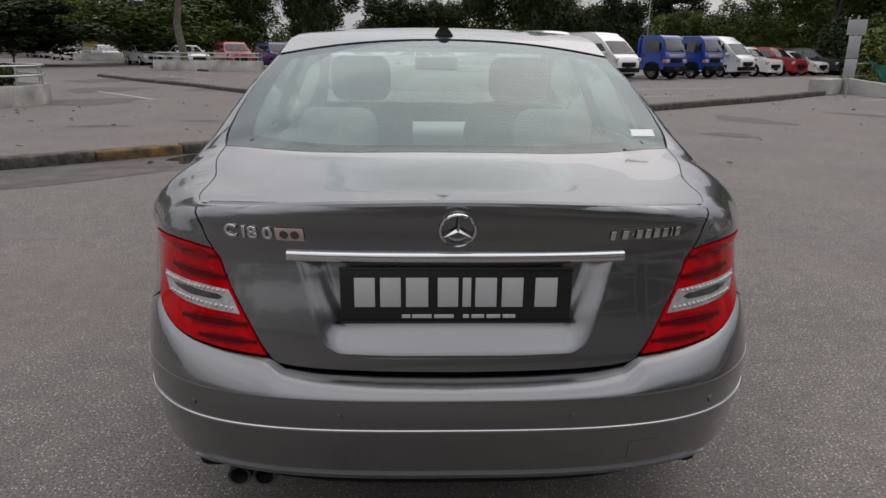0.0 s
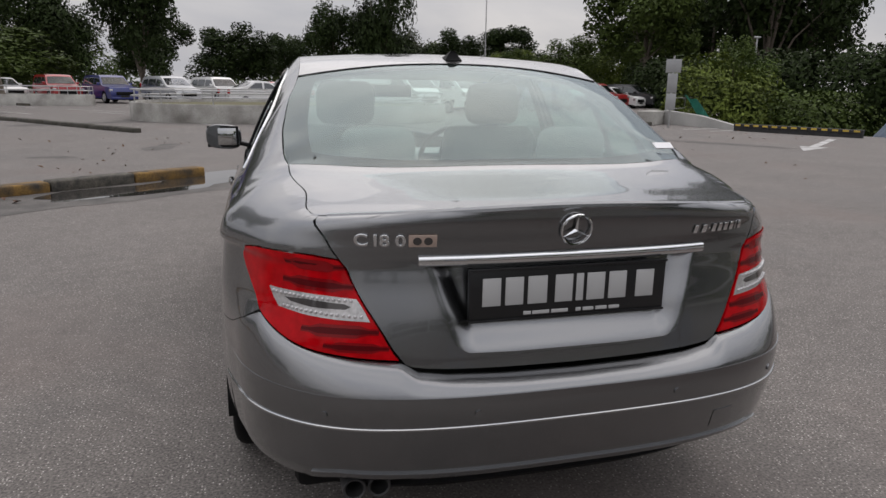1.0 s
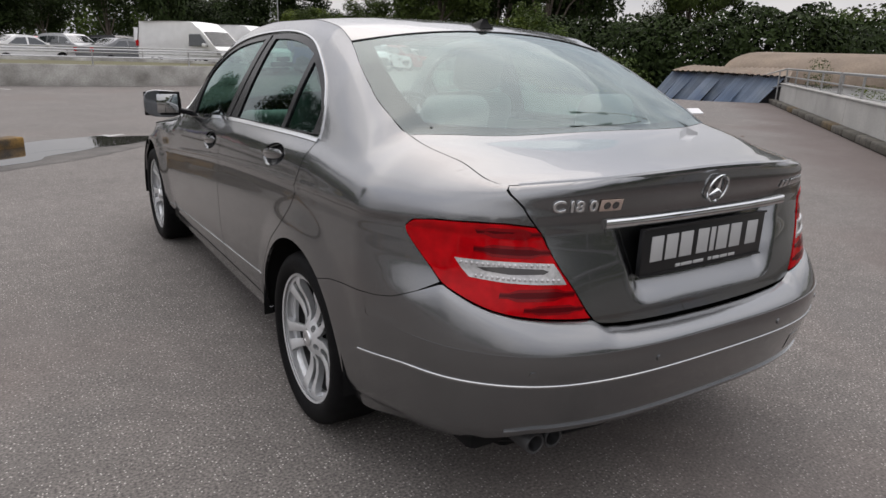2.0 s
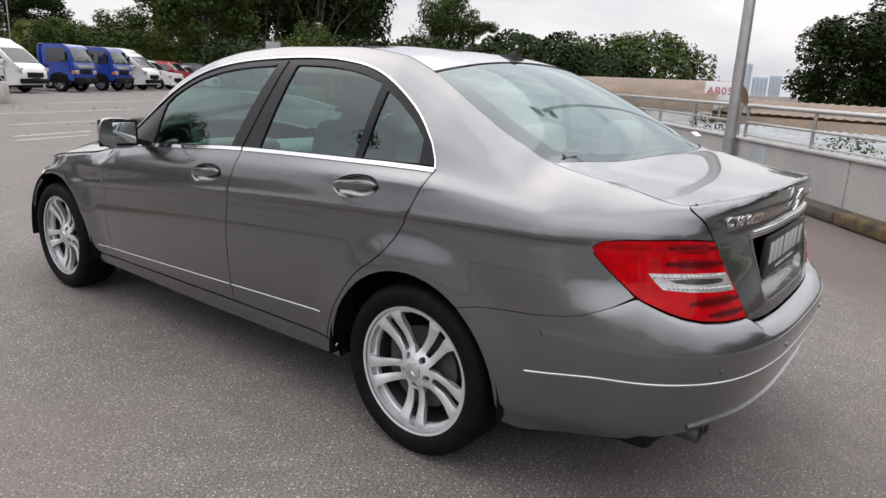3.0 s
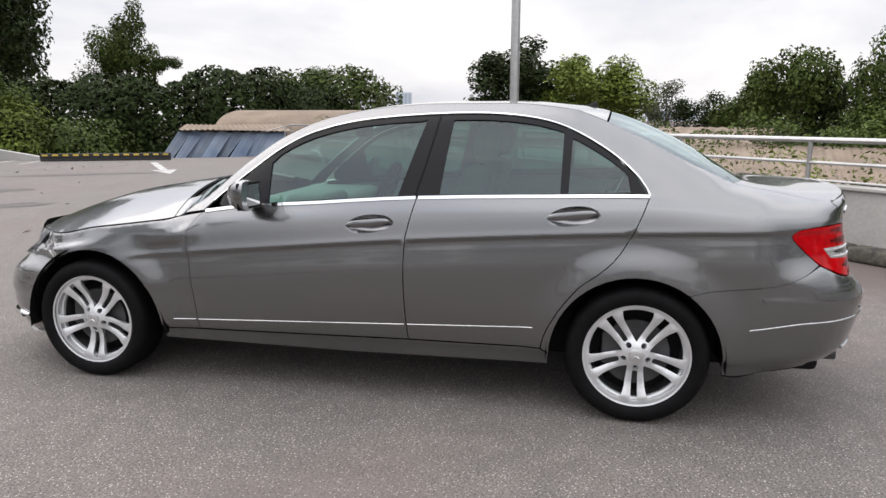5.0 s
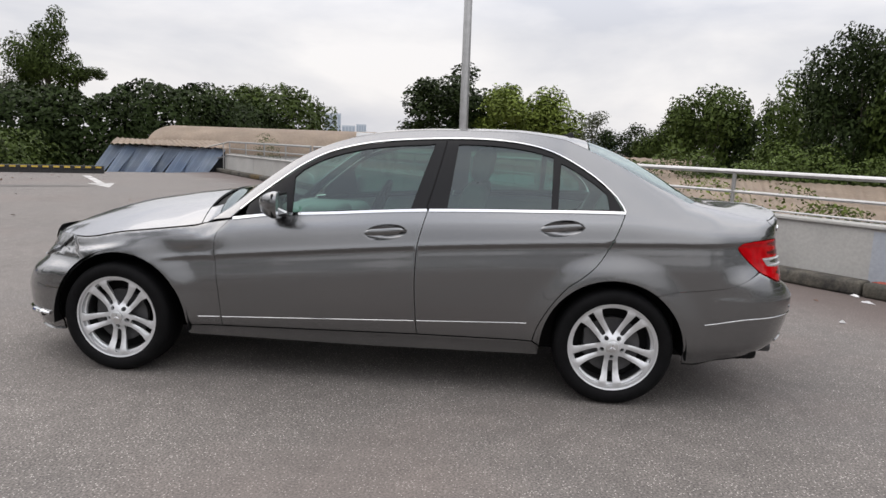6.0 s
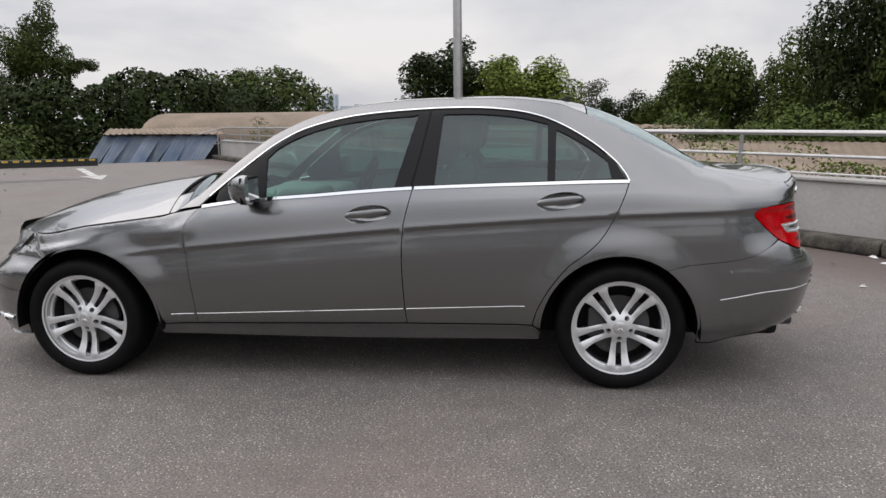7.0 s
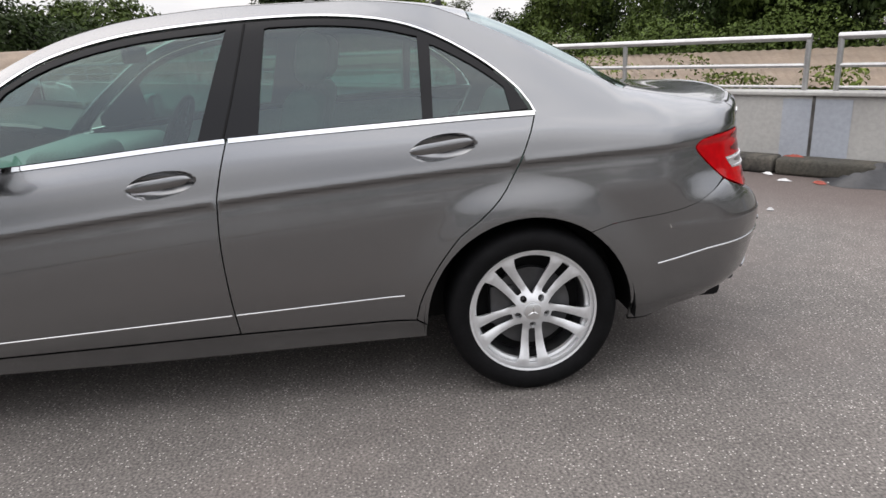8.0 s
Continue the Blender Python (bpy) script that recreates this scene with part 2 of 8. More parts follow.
    nt.links.new(dot.outputs["Value"], ad.inputs[2])
    r5 = nt.nodes.new("ShaderNodeMapRange")
    r5.inputs["From Min"].default_value = WALL_A.dot(Vector((math.sin(WALL_DIR), -math.cos(WALL_DIR)))) - 0.75
    r5.inputs["From Max"].default_value = WALL_A.dot(Vector((math.sin(WALL_DIR), -math.cos(WALL_DIR)))) + 0.25
    r5.inputs["To Max"].default_value = 0.72
    nt.links.new(ad.outputs[0], r5.inputs["Value"])
    m5 = nt.nodes.new("ShaderNodeMixRGB")
    m5.inputs["Color2"].default_value = (0.088, 0.064, 0.058, 1)
    nt.links.new(r5.outputs["Result"], m5.inputs["Fac"])
    nt.links.new(m6.outputs["Color"], m5.inputs["Color1"])
    nt.links.new(m5.outputs["Color"], b.inputs["Base Color"])
    r3 = nt.nodes.new("ShaderNodeMapRange")
    r3.inputs["From Min"].default_value = 0.5
    r3.inputs["From Max"].default_value = 0.7
    r3.inputs["To Min"].default_value = 0.86
    r3.inputs["To Max"].default_value = 0.68
    nt.links.new(n2.outputs["Fac"], r3.inputs["Value"])
    nt.links.new(r3.outputs["Result"], b.inputs["Roughness"])
    return m


asphalt = ground_mat()
wd = Vector((math.cos(WALL_DIR), math.sin(WALL_DIR)))
wn = Vector((math.sin(WALL_DIR), -math.cos(WALL_DIR)))   # away from the car
concrete = mat("painted_concrete", (0.365, 0.36, 0.345), 0.85, 0, var=0.16, scale=1.1, fine=0.07, fine_scale=30, bump=0.2, bump_scale=40)
concrete_blue = mat("repainted_concrete", (0.33, 0.355, 0.395), 0.8, 0, var=0.08, scale=1.6, fine=0.06, fine_scale=30, bump=0.2, bump_scale=40)
stained = mat("stained_concrete", (0.46, 0.45, 0.42), 0.85, 0, var=0.3, scale=1.1, dark=(0.16, 0.15, 0.135), fine=0.12, fine_scale=25, bump=0.3, bump_scale=30)
kerb_stone = mat("mossy_kerb_concrete", (0.078, 0.070, 0.055), 0.9, 0, var=0.55, scale=4.5, dark=(0.05, 0.048, 0.04), fine=0.25, fine_scale=40, bump=0.6, bump_scale=45)
kerb_yellow = mat("worn_yellow_paint", (0.24, 0.135, 0.030), 0.85, 0, var=0.95, scale=5, dark=(0.035, 0.03, 0.024), fine=0.25, fine_scale=50, bump=0.4, bump_scale=45)
kerb_rusty = mat("grimy_yellow_paint", (0.12, 0.08, 0.028), 0.9, 0, var=0.95, scale=7, dark=(0.035, 0.028, 0.022), fine=0.3, fine_scale=45, bump=0.6, bump_scale=40)
kerb_black = mat("worn_black_paint", (0.022, 0.021, 0.02), 0.85, 0, var=0.7, scale=9, dark=(0.11, 0.10, 0.08), fine=0.25, fine_scale=50, bump=0.4, bump_scale=45)
joint_dark = mat("grimy_joint", (0.03, 0.028, 0.026), 0.9, 0, var=0.6, scale=14, dark=(0.12, 0.115, 0.11), fine=0.2)
yellow_paint = mat("yellow_paint", (0.55, 0.38, 0.05), 0.6, 0, var=0.2, scale=4)
black_paint = mat("black_paint", (0.02, 0.02, 0.02), 0.6, 0, var=0.2, scale=4)
white_line = mat("worn_white_marking", (0.55, 0.55, 0.54), 0.75, 0, var=0.3, scale=3, dark=(0.24, 0.23, 0.22), fine=0.15, fine_scale=60)
steel = mat("galvanised_steel", (0.44, 0.44, 0.44), 0.36, 0.85, var=0.1, scale=10, fine=0.06, fine_scale=80)
grass_soil = mat("weedy_soil", (0.12, 0.13, 0.05), 0.95, 0, var=0.4, scale=2.0, dark=(0.10, 0.075, 0.05), fine=0.3, fine_scale=20)

bm = bmesh.new()
edge = [WALL_A + wd * s + wn * 0.22 for s in (-400, WALL_END + 0.6)] + [Vector(p) for p in ((18.6, 12.6), (17.2, 15.2), (16.0, 17.6), (16.5, 22.5), (26, 32), (70, 80), (420, 470))]
hi_v = [bm.verts.new((p.x, p.y, 0)) for p in edge]
lo_v = [bm.verts.new((p.x + 0.1, p.y - 0.1, -3.0)) for p in edge]
for i in range(len(edge) - 1):
    bm.faces.new((hi_v[i], hi_v[i + 1], lo_v[i + 1], lo_v[i]))
far = [bm.verts.new(p) for p in ((-1500, 1500, 0), (-1500, -400, 0))]
bm.faces.new([far[1]] + hi_v + [far[0]])
far2 = [bm.verts.new(p) for p in ((2500, 900, -3), (2500, -900, -3), (-300, -1200, -3))]
bm.faces.new(lo_v + far2)
bmesh.ops.triangulate(bm, faces=bm.faces[:])
bmesh.ops.recalc_face_normals(bm, faces=bm.faces)
ground = part("ground", bm, asphalt, smooth=False)
tagged(ground, "grey weathered asphalt car park deck, patchy and damp", "ground", kind="structure")


def wbox(bm, s0, s1, o0, o1, z0, z1, bevel=0.0):
    vs = box(bm, s0, s1, -o1, -o0, z0, z1, bevel)
    p = WALL_A
    bmesh.ops.transform(bm, matrix=Matrix.Translation((p.x, p.y, 0)) @ Matrix.Rotation(WALL_DIR, 4, "Z"), verts=vs)
    return vs


# parapet of separate cast panels
parapet = tagged(new("parapet"), "white-painted concrete parapet with stained panels along the deck edge", "parapet", kind="structure")
s, k = -22.95, 0
WALL_Z = 0.66
while s < WALL_END - 0.05:
    ln = min((2.35, 2.9, 1.55)[k % 3] if s < 3 else 3.0, WALL_END - s)
    bm = bmesh.new()
    wbox(bm, s + 0.006, s + ln - 0.006, 0.0, 0.16, 0.0, WALL_Z, 0.012)
    part("wall_panel", bm, concrete, parapet, smooth=False)
    s += ln
    k += 1
bm = bmesh.new()
wbox(bm, -24, WALL_END, -0.035, 0.19, WALL_Z - 0.002, WALL_Z + 0.035, 0.01)
part("coping", bm, concrete, parapet, smooth=False)
for s0, s1 in ((-0.50, -0.215), (-0.185, 0.05), (-3.4, -3.0), (6.1, 6.55)):
    bm = bmesh.new()
    wbox(bm, s0, s1, -0.003, 0.002, 0.02, WALL_Z - 0.03, 0.001)
    part("repainted_patch", bm, concrete_blue, parapet, "bluish repainted strip beside a joint", smooth=False)
bm = bmesh.new()
wbox(bm, -0.212, -0.188, -0.0015, 0.004, 0.0, WALL_Z - 0.005, 0.0)
part("joint_sealant", bm, joint_dark, parapet, "black dirty joint between panels", smooth=False)
kerb_w = tagged(new("parapet_kerb"), "worn yellow and black kerb at the foot of the parapet", "kerb", kind="structure")
s, k = -24.0, 0
while s < WALL_END:
    bm = bmesh.new()
    wbox(bm, s + 0.008, s + 0.992, -0.24, 0.0, 0.0, 0.145, 0.03)
    part("kerb_stone", bm, (kerb_stone, kerb_black, kerb_rusty, kerb_stone, kerb_black)[k % 5], kerb_w, sharp=50)
    s += 1.0
    k += 1


def pipe_pts(pts, r, name, parent, material=steel, n=10):
    bm = bmesh.new()
    tube(bm, pts, r, n)
    return part(name, bm, material, parent)


# railing on the parapet, in bays with paired end posts
RAIL_Z = 1.14


def wp(s, off, z):
    p = WALL_A + wd * s + wn * off
    return (p.x, p.y, z)


def rail_bay(s0, s1):
    r = thing("railing", "galvanised steel two-rail railing on the parapet", "railing", "parapet railing bays")
    pipe_pts([wp(s0 - 0.02, 0.1, RAIL_Z), wp(s1 + 0.02, 0.1, RAIL_Z)], 0.030, "top_rail", r)
    pipe_pts([wp(s0, 0.1, 0.905), wp(s1, 0.1, 0.905)], 0.019, "middle_rail", r)
    pipe_pts([wp(s0, 0.1, 0.725), wp(s1, 0.1, 0.725)], 0.012, "bottom_rail", r)
    n = max(2, round((s1 - s0) / 1.77) + 1)
    for i in range(n):
        s = s0 + (s1 - s0) * i / (n - 1)
        pipe_pts([wp(s, 0.1, WALL_Z), wp(s, 0.1, RAIL_Z)], 0.024, "post", r)
    return r


for s0, s1 in ((-21.0, -18.1), (-17.85, -12.2), (-11.95, -6.3), (-6.05, -0.33), (-0.08, 7.0), (7.26, 14.34), (14.6, WALL_END - 0.1)):
    rail_bay(s0, s1)

# lamp post at the foot of the parapet
lamp = thing("lamp_post", "tall grey steel car park lamp post beside the parapet", "lamp post")
LX, LY = 7.95, 1.45
bm = bmesh.new()
rod(bm, (LX, LY, 0.0), (LX + 0.05, LY, 9.0), 0.085, 0.055, 16)
part("pole", bm, steel, lamp)
bm = bmesh.new()
box(bm, LX - 0.17, LX + 0.17, LY - 0.17, LY + 0.17, 0.0, 0.03, 0.008)
rod(bm, (LX, LY, 0.03), (LX, LY, 0.35), 0.105, 0.105, 16)
part("base_plate", bm, steel, lamp)
for dx in (-0.55, 0.55):
    bm = bmesh.new()
    tube(bm, [(LX + 0.05, LY, 8.9), (LX + 0.05 + dx * 0.5, LY, 9.0), (LX + 0.05 + dx, LY, 9.0)], 0.03, 8)
    part("arm", bm, steel, lamp)
    bm = bmesh.new()
    box(bm, LX + 0.05 + dx * 1.0 - 0.22, LX + 0.05 + dx * 1.0 + 0.22, LY - 0.16, LY + 0.16, 8.96, 9.06, 0.03)
    part("lamp_head", bm, steel, lamp)
# junction box on the wall near the pole
bm = bmesh.new()
wbox(bm, 7.1, 7.25, -0.06, 0.0, 0.36, 0.56, 0.01)
tagged(part("junction_box", bm, concrete), "small white junction box on the parapet", "junction box")


def kerb_run(name, label, pts, h, w, mats, ln=0.95):
    k = tagged(new(name), label, "kerb", kind="structure")
    i = 0
    for a, b in zip(pts, pts[1:]):
        a, b = Vector(a), Vector(b)
        n = max(1, round((b - a).length / ln))
        ang = math.atan2(b.y - a.y, b.x - a.x)
        for j in range(n):
            p = a + (b - a) * (j + 0.5) / n
            l2 = (b - a).length / n / 2 - 0.006
            bm = bmesh.new()
            dz = 0.006 * math.sin(i * 2.3)
            box(bm, -l2, l2, -w / 2, w / 2, -0.02, h + dz, 0.025, m=Matrix.Translation((p.x, p.y, 0)) @ Matrix.Rotation(ang + 0.01 * math.sin(i * 1.7), 4, "Z"))
            part("kerb_stone", bm, mats[i % len(mats)], k, sharp=50)
            i += 1
    return k


kerb_run("kerb_near", "worn yellow and black kerb edging the parking bay", [(-1.62, 7.88), (-4.95, 5.27), (-9.5, 1.7), (-16, -3.5)], 0.13, 0.24, (kerb_yellow, kerb_black))
kerb_run("kerb_middle", "low dark kerb between parking lanes", [(-3.9, 17.0), (-5.4, 18.85), (-8.3, 22.5), (-11.1, 25.4), (-15, 30)], 0.12, 0.22, (kerb_stone, kerb_black, kerb_stone))
kerb_run("kerb_far", "mossy concrete kerb with black end", [(5.35, 13.75), (7.45, 15.4), (9.9, 17.25), (13.5, 20.5)], 0.15, 0.26, (kerb_black, kerb_stone, kerb_stone, kerb_stone))
kerb_run("kerb_far", "low dark kerb between parking lanes", [(-12.5, 38.0), (-18.0, 44.0)], 0.12, 0.22, (kerb_stone, kerb_black))


# painted markings
def flat(name, label, polys, material, z=0.004, category="marking"):
    bm = bmesh.new()
    for p in polys:
        bm.faces.new([bm.verts.new((x, y, z)) for x, y in p])
    ob = part(name, bm, material, smooth=False)
    return tagged(ob, label, category, kind="structure")


def stripe(a, b, w=0.10):
    a, b = Vector(a), Vector(b)
    d = (b - a).normalized()
    n = Vector((-d.y, d.x)) * w / 2
    return [tuple(a + n), tuple(a - n), tuple(b - n), tuple(b + n)]


tail_p, head_p = Vector((15.28, 13.6)), Vector((11.25, 10.34))
d = (head_p - tail_p).normalized()
n = Vector((-d.y, d.x))
neck = head_p - d * 1.55
flat("arrow_marking", "worn white direction arrow painted on the asphalt",
     [[tuple(tail_p + n * 0.10), tuple(tail_p - n * 0.10), tuple(neck - n * 0.10), tuple(neck + n * 0.10)],
      [tuple(neck + n * 0.32), tuple(neck - n * 0.32), tuple(head_p)]], white_line)
for a, b in (((-1.59, 7.85), (-0.5, 8.75)), ((-1.3, 7.95), (-0.3, 8.78)), ((-10.2, 19.3), (-7.3, 16.2)), ((-13, 32), (-9.5, 28)), ((-9.6, 33.5), (-6.2, 30.2)), ((-8.0, 30.5), (-5.0, 27.3)), ((-16, 41), (-11.5, 35.5)),
             ((3.0, 14.5), (5.6, 15.3)), ((3.2, 17.6), (8.2, 19.4)), ((2.2, 12.0), (3.8, 12.6)), ((2.0, 11.3), (3.4, 11.8)), ((6.8, 22.5), (12.5, 25.0)), ((13.3, 18.0), (15.2, 18.6)), ((13.6, 17.0), (15.4, 17.7)), ((-4.4, 25.0), (-1.6, 19.2))):
    flat("bay_line", "worn white parking bay line", [stripe(a, b)], white_line)

# puddles beside the near kerb
puddle_mat = mat("still_water_film", (0.035, 0.033, 0.031), 0.03, 0, spec=0.6)
damp_mat = mat("wet_asphalt", (0.080, 0.073, 0.067), 0.75, 0, var=0.35, scale=3, fine=0.3, fine_scale=70, bump=0.25, bump_scale=130)


def blob(cx, cy, rx, ry, rot, seed, n=44):
    rnd = random.Random(seed)
    ph = [rnd.uniform(0, 6.28) for _ in range(5)]
    out = []
    for k in range(n):
        a = 2 * math.pi * k / n
        r = 1 + 0.18 * math.sin(2 * a + ph[0]) + 0.12 * math.sin(3 * a + ph[1]) + 0.08 * math.sin(5 * a + ph[2]) + 0.05 * math.sin(9 * a + ph[3])
        x, y = rx * r * math.cos(a), ry * r * math.sin(a)
        out.append((cx + x * math.cos(rot) - y * math.sin(rot), cy + x * math.sin(rot) + y * math.cos(rot)))
    return out


kr = math.atan2(7.88 - 5.27, -1.62 + 4.95)
flat("wet_patch", "dark wet asphalt round the puddle", [blob(-2.6, 6.2, 2.9, 0.85, kr, 3)], damp_mat, 0.003, "wet patch")
flat("puddle", "shallow still puddle along the kerb", [blob(-2.0, 6.75, 1.35, 0.5, kr, 4)], puddle_mat, 0.006, "puddle")
flat("puddle", "shallow still puddle past the kerb end", [blob(-1.0, 7.9, 1.1, 0.55, kr, 12)], puddle_mat, 0.0065, "puddle")
flat("wet_patch", "dark wet grime along the foot of the kerb", [blob(-4.2, 5.25, 1.6, 0.20, kr, 8)], damp_mat, 0.004, "wet patch")
flat("wet_patch", "dark wet asphalt on the parking lane", [blob(-3.5, 24.0, 3.2, 1.2, 0.9, 5)], damp_mat, 0.003, "wet patch")
flat("wet_patch", "dark wet asphalt on the parking lane", [blob(-8.6, 15.1, 1.5, 1.0, 0.3, 6)], damp_mat, 0.003, "wet patch")
for k, (x, y, rx, ry) in enumerate(((-4.3, 10.7, 0.35, 0.22), (-5.8, 9.7, 0.5, 0.2), (-10.3, 20.2, 1.4, 1.2), (-6.6, 21.0, 1.6, 0.7), (-12.5, 27.0, 2.4, 1.6), (-2.75, 12.6, 0.8, 0.3), (6.8, 11.6, 0.9, 0.5), (10.6, 12.4, 1.5, 0.35), (5.2, 9.0, 0.5, 0.25))):
    flat("wet_patch", "dark damp stain drying on the asphalt", [blob(x, y, rx, ry, 0.3 * k, 60 + k)], damp_mat, 0.003 + 0.0002 * k, "wet patch")


# ---------- the silver saloon ----------
# Car frame: rear axle at y = 0, nose towards +y, driverless left side at -x, ground at z = 0.
from mathutils.geometry import delaunay_2d_cdt

paint = mat("silver_grey_metallic_paint", (0.196, 0.200, 0.206), 0.27, 1.0, fine=0.05, fine_scale=900, coat=1.0)
paint.node_tree.nodes["Principled BSDF"].inputs["Coat IOR"].default_value = 1.52
paint.node_tree.nodes["Principled BSDF"].inputs["Coat Roughness"].default_value = 0.03
chrome = mat("chrome", (0.72, 0.73, 0.74), 0.07, 1.0)
dull_chrome = mat("weathered_chrome", (0.50, 0.505, 0.51), 0.16, 1.0)
satin = mat("satin_aluminium", (0.72, 0.73, 0.74), 0.28, 0.9, fine=0.03, fine_scale=200)
alloy = mat("painted_alloy", (0.66, 0.67, 0.68), 0.33, 0.5, fine=0.04, fine_scale=60, coat=0.4)
# dark dusty metal; on the rim barrel its darkness stands in for shade
alloy_dark = mat("dusted_and_shaded_metal", (0.07, 0.07, 0.072), 0.5, 0.6, var=0.3, scale=12)
rubber = mat("tyre_rubber", (0.0055, 0.0055, 0.006), 0.62, 0, var=0.25, scale=20, fine=0.2, bump=0.15, bump_scale=300)
black_trim = mat("black_gloss_trim", (0.008, 0.008, 0.009), 0.22, 0)
black_plastic = mat("black_plastic", (0.007, 0.007, 0.0073), 0.6, 0, fine=0.2, fine_scale=300)
for _m, _v in ((rubber, 0.10), (black_plastic, 0.13), (black_trim, 0.2)):
    _m.node_tree.nodes["Principled BSDF"].inputs["Specular IOR Level"].default_value = _v
lamp_red = mat("red_lamp_lens", (0.42, 0.002, 0.005), 0.08, 0, var=0.25, scale=24, spec=0.18)
lamp_dim = mat("dim_red_lamp", (0.20, 0.0015, 0.004), 0.10, 0, spec=0.3)
lamp_deep = mat("deep_red_lamp", (0.085, 0.001, 0.003), 0.15, 0, spec=0.2)
lamp_clear = mat("clear_lamp_reflector", (0.55, 0.54, 0.54), 0.2, 0.5, var=0.2, scale=90, coat=1.0)
head_reflector = mat("headlamp_reflector", (0.30, 0.31, 0.32), 0.25, 0.7, var=0.5, scale=25, dark=(0.05, 0.05, 0.055), coat=0.5)
lamp_dark = mat("smoked_lamp_insert", (0.05, 0.045, 0.045), 0.2, 0.2, coat=1.0)
white_plastic = mat("white_printed_film", (0.75, 0.75, 0.76), 0.5)
plate_black = mat("plate_black", (0.009, 0.009, 0.01), 0.32, 0, fine=0.1, fine_scale=200)
plate_grey = mat("plate_grey_print", (0.42, 0.42, 0.42), 0.45)
seat_grey = mat("grey_seat_cloth", (0.17, 0.177, 0.17), 0.75, 0, var=0.15, scale=6, fine=0.1, bump=0.2)
cabin_grey = mat("grey_cabin_plastic", (0.33, 0.34, 0.33), 0.6, 0, fine=0.1)
cabin_light = mat("pale_headliner", (0.45, 0.445, 0.42), 0.85, 0, fine=0.05)


def glass_mat(name, tint, ior=1.62):
    """Thin tinted pane: tinted see-through with mirror-like gloss by angle."""
    m = bpy.data.materials.new(name)
    m.use_nodes = True
    nt = m.node_tree
    nt.nodes.clear()
    out = nt.nodes.new("ShaderNodeOutputMaterial")
    tr = nt.nodes.new("ShaderNodeBsdfTransparent")
    tr.inputs["Color"].default_value = (*tint, 1)
    gl = nt.nodes.new("ShaderNodeBsdfGlossy")
    gl.inputs["Roughness"].default_value = 0.015
    gl.inputs["Color"].default_value = (0.88, 0.98, 1.0, 1)
    # gloss by angle, alike from both sides of the thin pane
    lw = nt.nodes.new("ShaderNodeLayerWeight")
    lw.inputs["Blend"].default_value = 0.5
    pw = nt.nodes.new("ShaderNodeMath")
    pw.operation = "POWER"
    pw.inputs[1].default_value = 5.0
    nt.links.new(lw.outputs["Facing"], pw.inputs[0])
    f0 = ((ior - 1) / (ior + 1)) ** 2
    fr = nt.nodes.new("ShaderNodeMath")
    fr.operation = "MULTIPLY_ADD"
    fr.inputs[1].default_value = 1 - f0
    fr.inputs[2].default_value = f0
    nt.links.new(pw.outputs[0], fr.inputs[0])
    mx = nt.nodes.new("ShaderNodeMixShader")
    nt.links.new(fr.outputs[0], mx.inputs["Fac"])
    nt.links.new(tr.outputs["BSDF"], mx.inputs[1])
    nt.links.new(gl.outputs["BSDF"], mx.inputs[2])
    nt.links.new(mx.outputs["Shader"], out.inputs["Surface"])
    return m


glass_side = glass_mat("green_tinted_side_glass", (0.20, 0.36, 0.305), 1.75)
glass_front = glass_mat("clear_windscreen_glass", (0.78, 0.88, 0.85), 1.55)
glass_rear = glass_mat("green_tinted_rear_glass", (0.66, 0.79, 0.755), 2.05)


def film_mat(name, base, cover):
    """A milky see-through film: a share of it scatters light, the rest lets it pass."""
    m = bpy.data.materials.new(name)
    m.use_nodes = True
    nt = m.node_tree
    nt.nodes.clear()
    out = nt.nodes.new("ShaderNodeOutputMaterial")
    tr = nt.nodes.new("ShaderNodeBsdfTransparent")
    df = nt.nodes.new("ShaderNodeBsdfDiffuse")
    df.inputs["Color"].default_value = (*base, 1)
    co = nt.nodes.new("ShaderNodeTexCoord")
    no = nt.nodes.new("ShaderNodeTexNoise")
    no.inputs["Scale"].default_value = 2.6
    no.inputs["Detail"].default_value = 4.0
    mr = nt.nodes.new("ShaderNodeMapRange")
    mr.inputs["From Min"].default_value = 0.3
    mr.inputs["From Max"].default_value = 0.7
    mr.inputs["To Min"].default_value = cover * 0.7
    mr.inputs["To Max"].default_value = cover * 1.3
    mx = nt.nodes.new("ShaderNodeMixShader")
    nt.links.new(co.outputs["Object"], no.inputs["Vector"])
    nt.links.new(no.outputs["Fac"], mr.inputs["Value"])
    nt.links.new(mr.outputs["Result"], mx.inputs["Fac"])
    nt.links.new(tr.outputs["BSDF"], mx.inputs[1])
    nt.links.new(df.outputs["BSDF"], mx.inputs[2])
    nt.links.new(mx.outputs["Shader"], out.inputs["Surface"])
    return m


# haze colour for the layer added behind the rear window
glass_film = film_mat("milky_green_haze", (0.50, 0.59, 0.565), 0.13)
glass_clear = glass_mat("clear_lamp_glass", (0.93, 0.94, 0.94), 1.5)
mirror_mat = mat("mirror_glass", (0.55, 0.56, 0.56), 0.02, 1.0)

# --- plan outline: straight flanks that round into rear and nose ---
Y0, Y1, LR, LF = -0.40, 2.70, 0.675, 0.85
NR, NF, WREF = 3.0, 3.0, 0.87


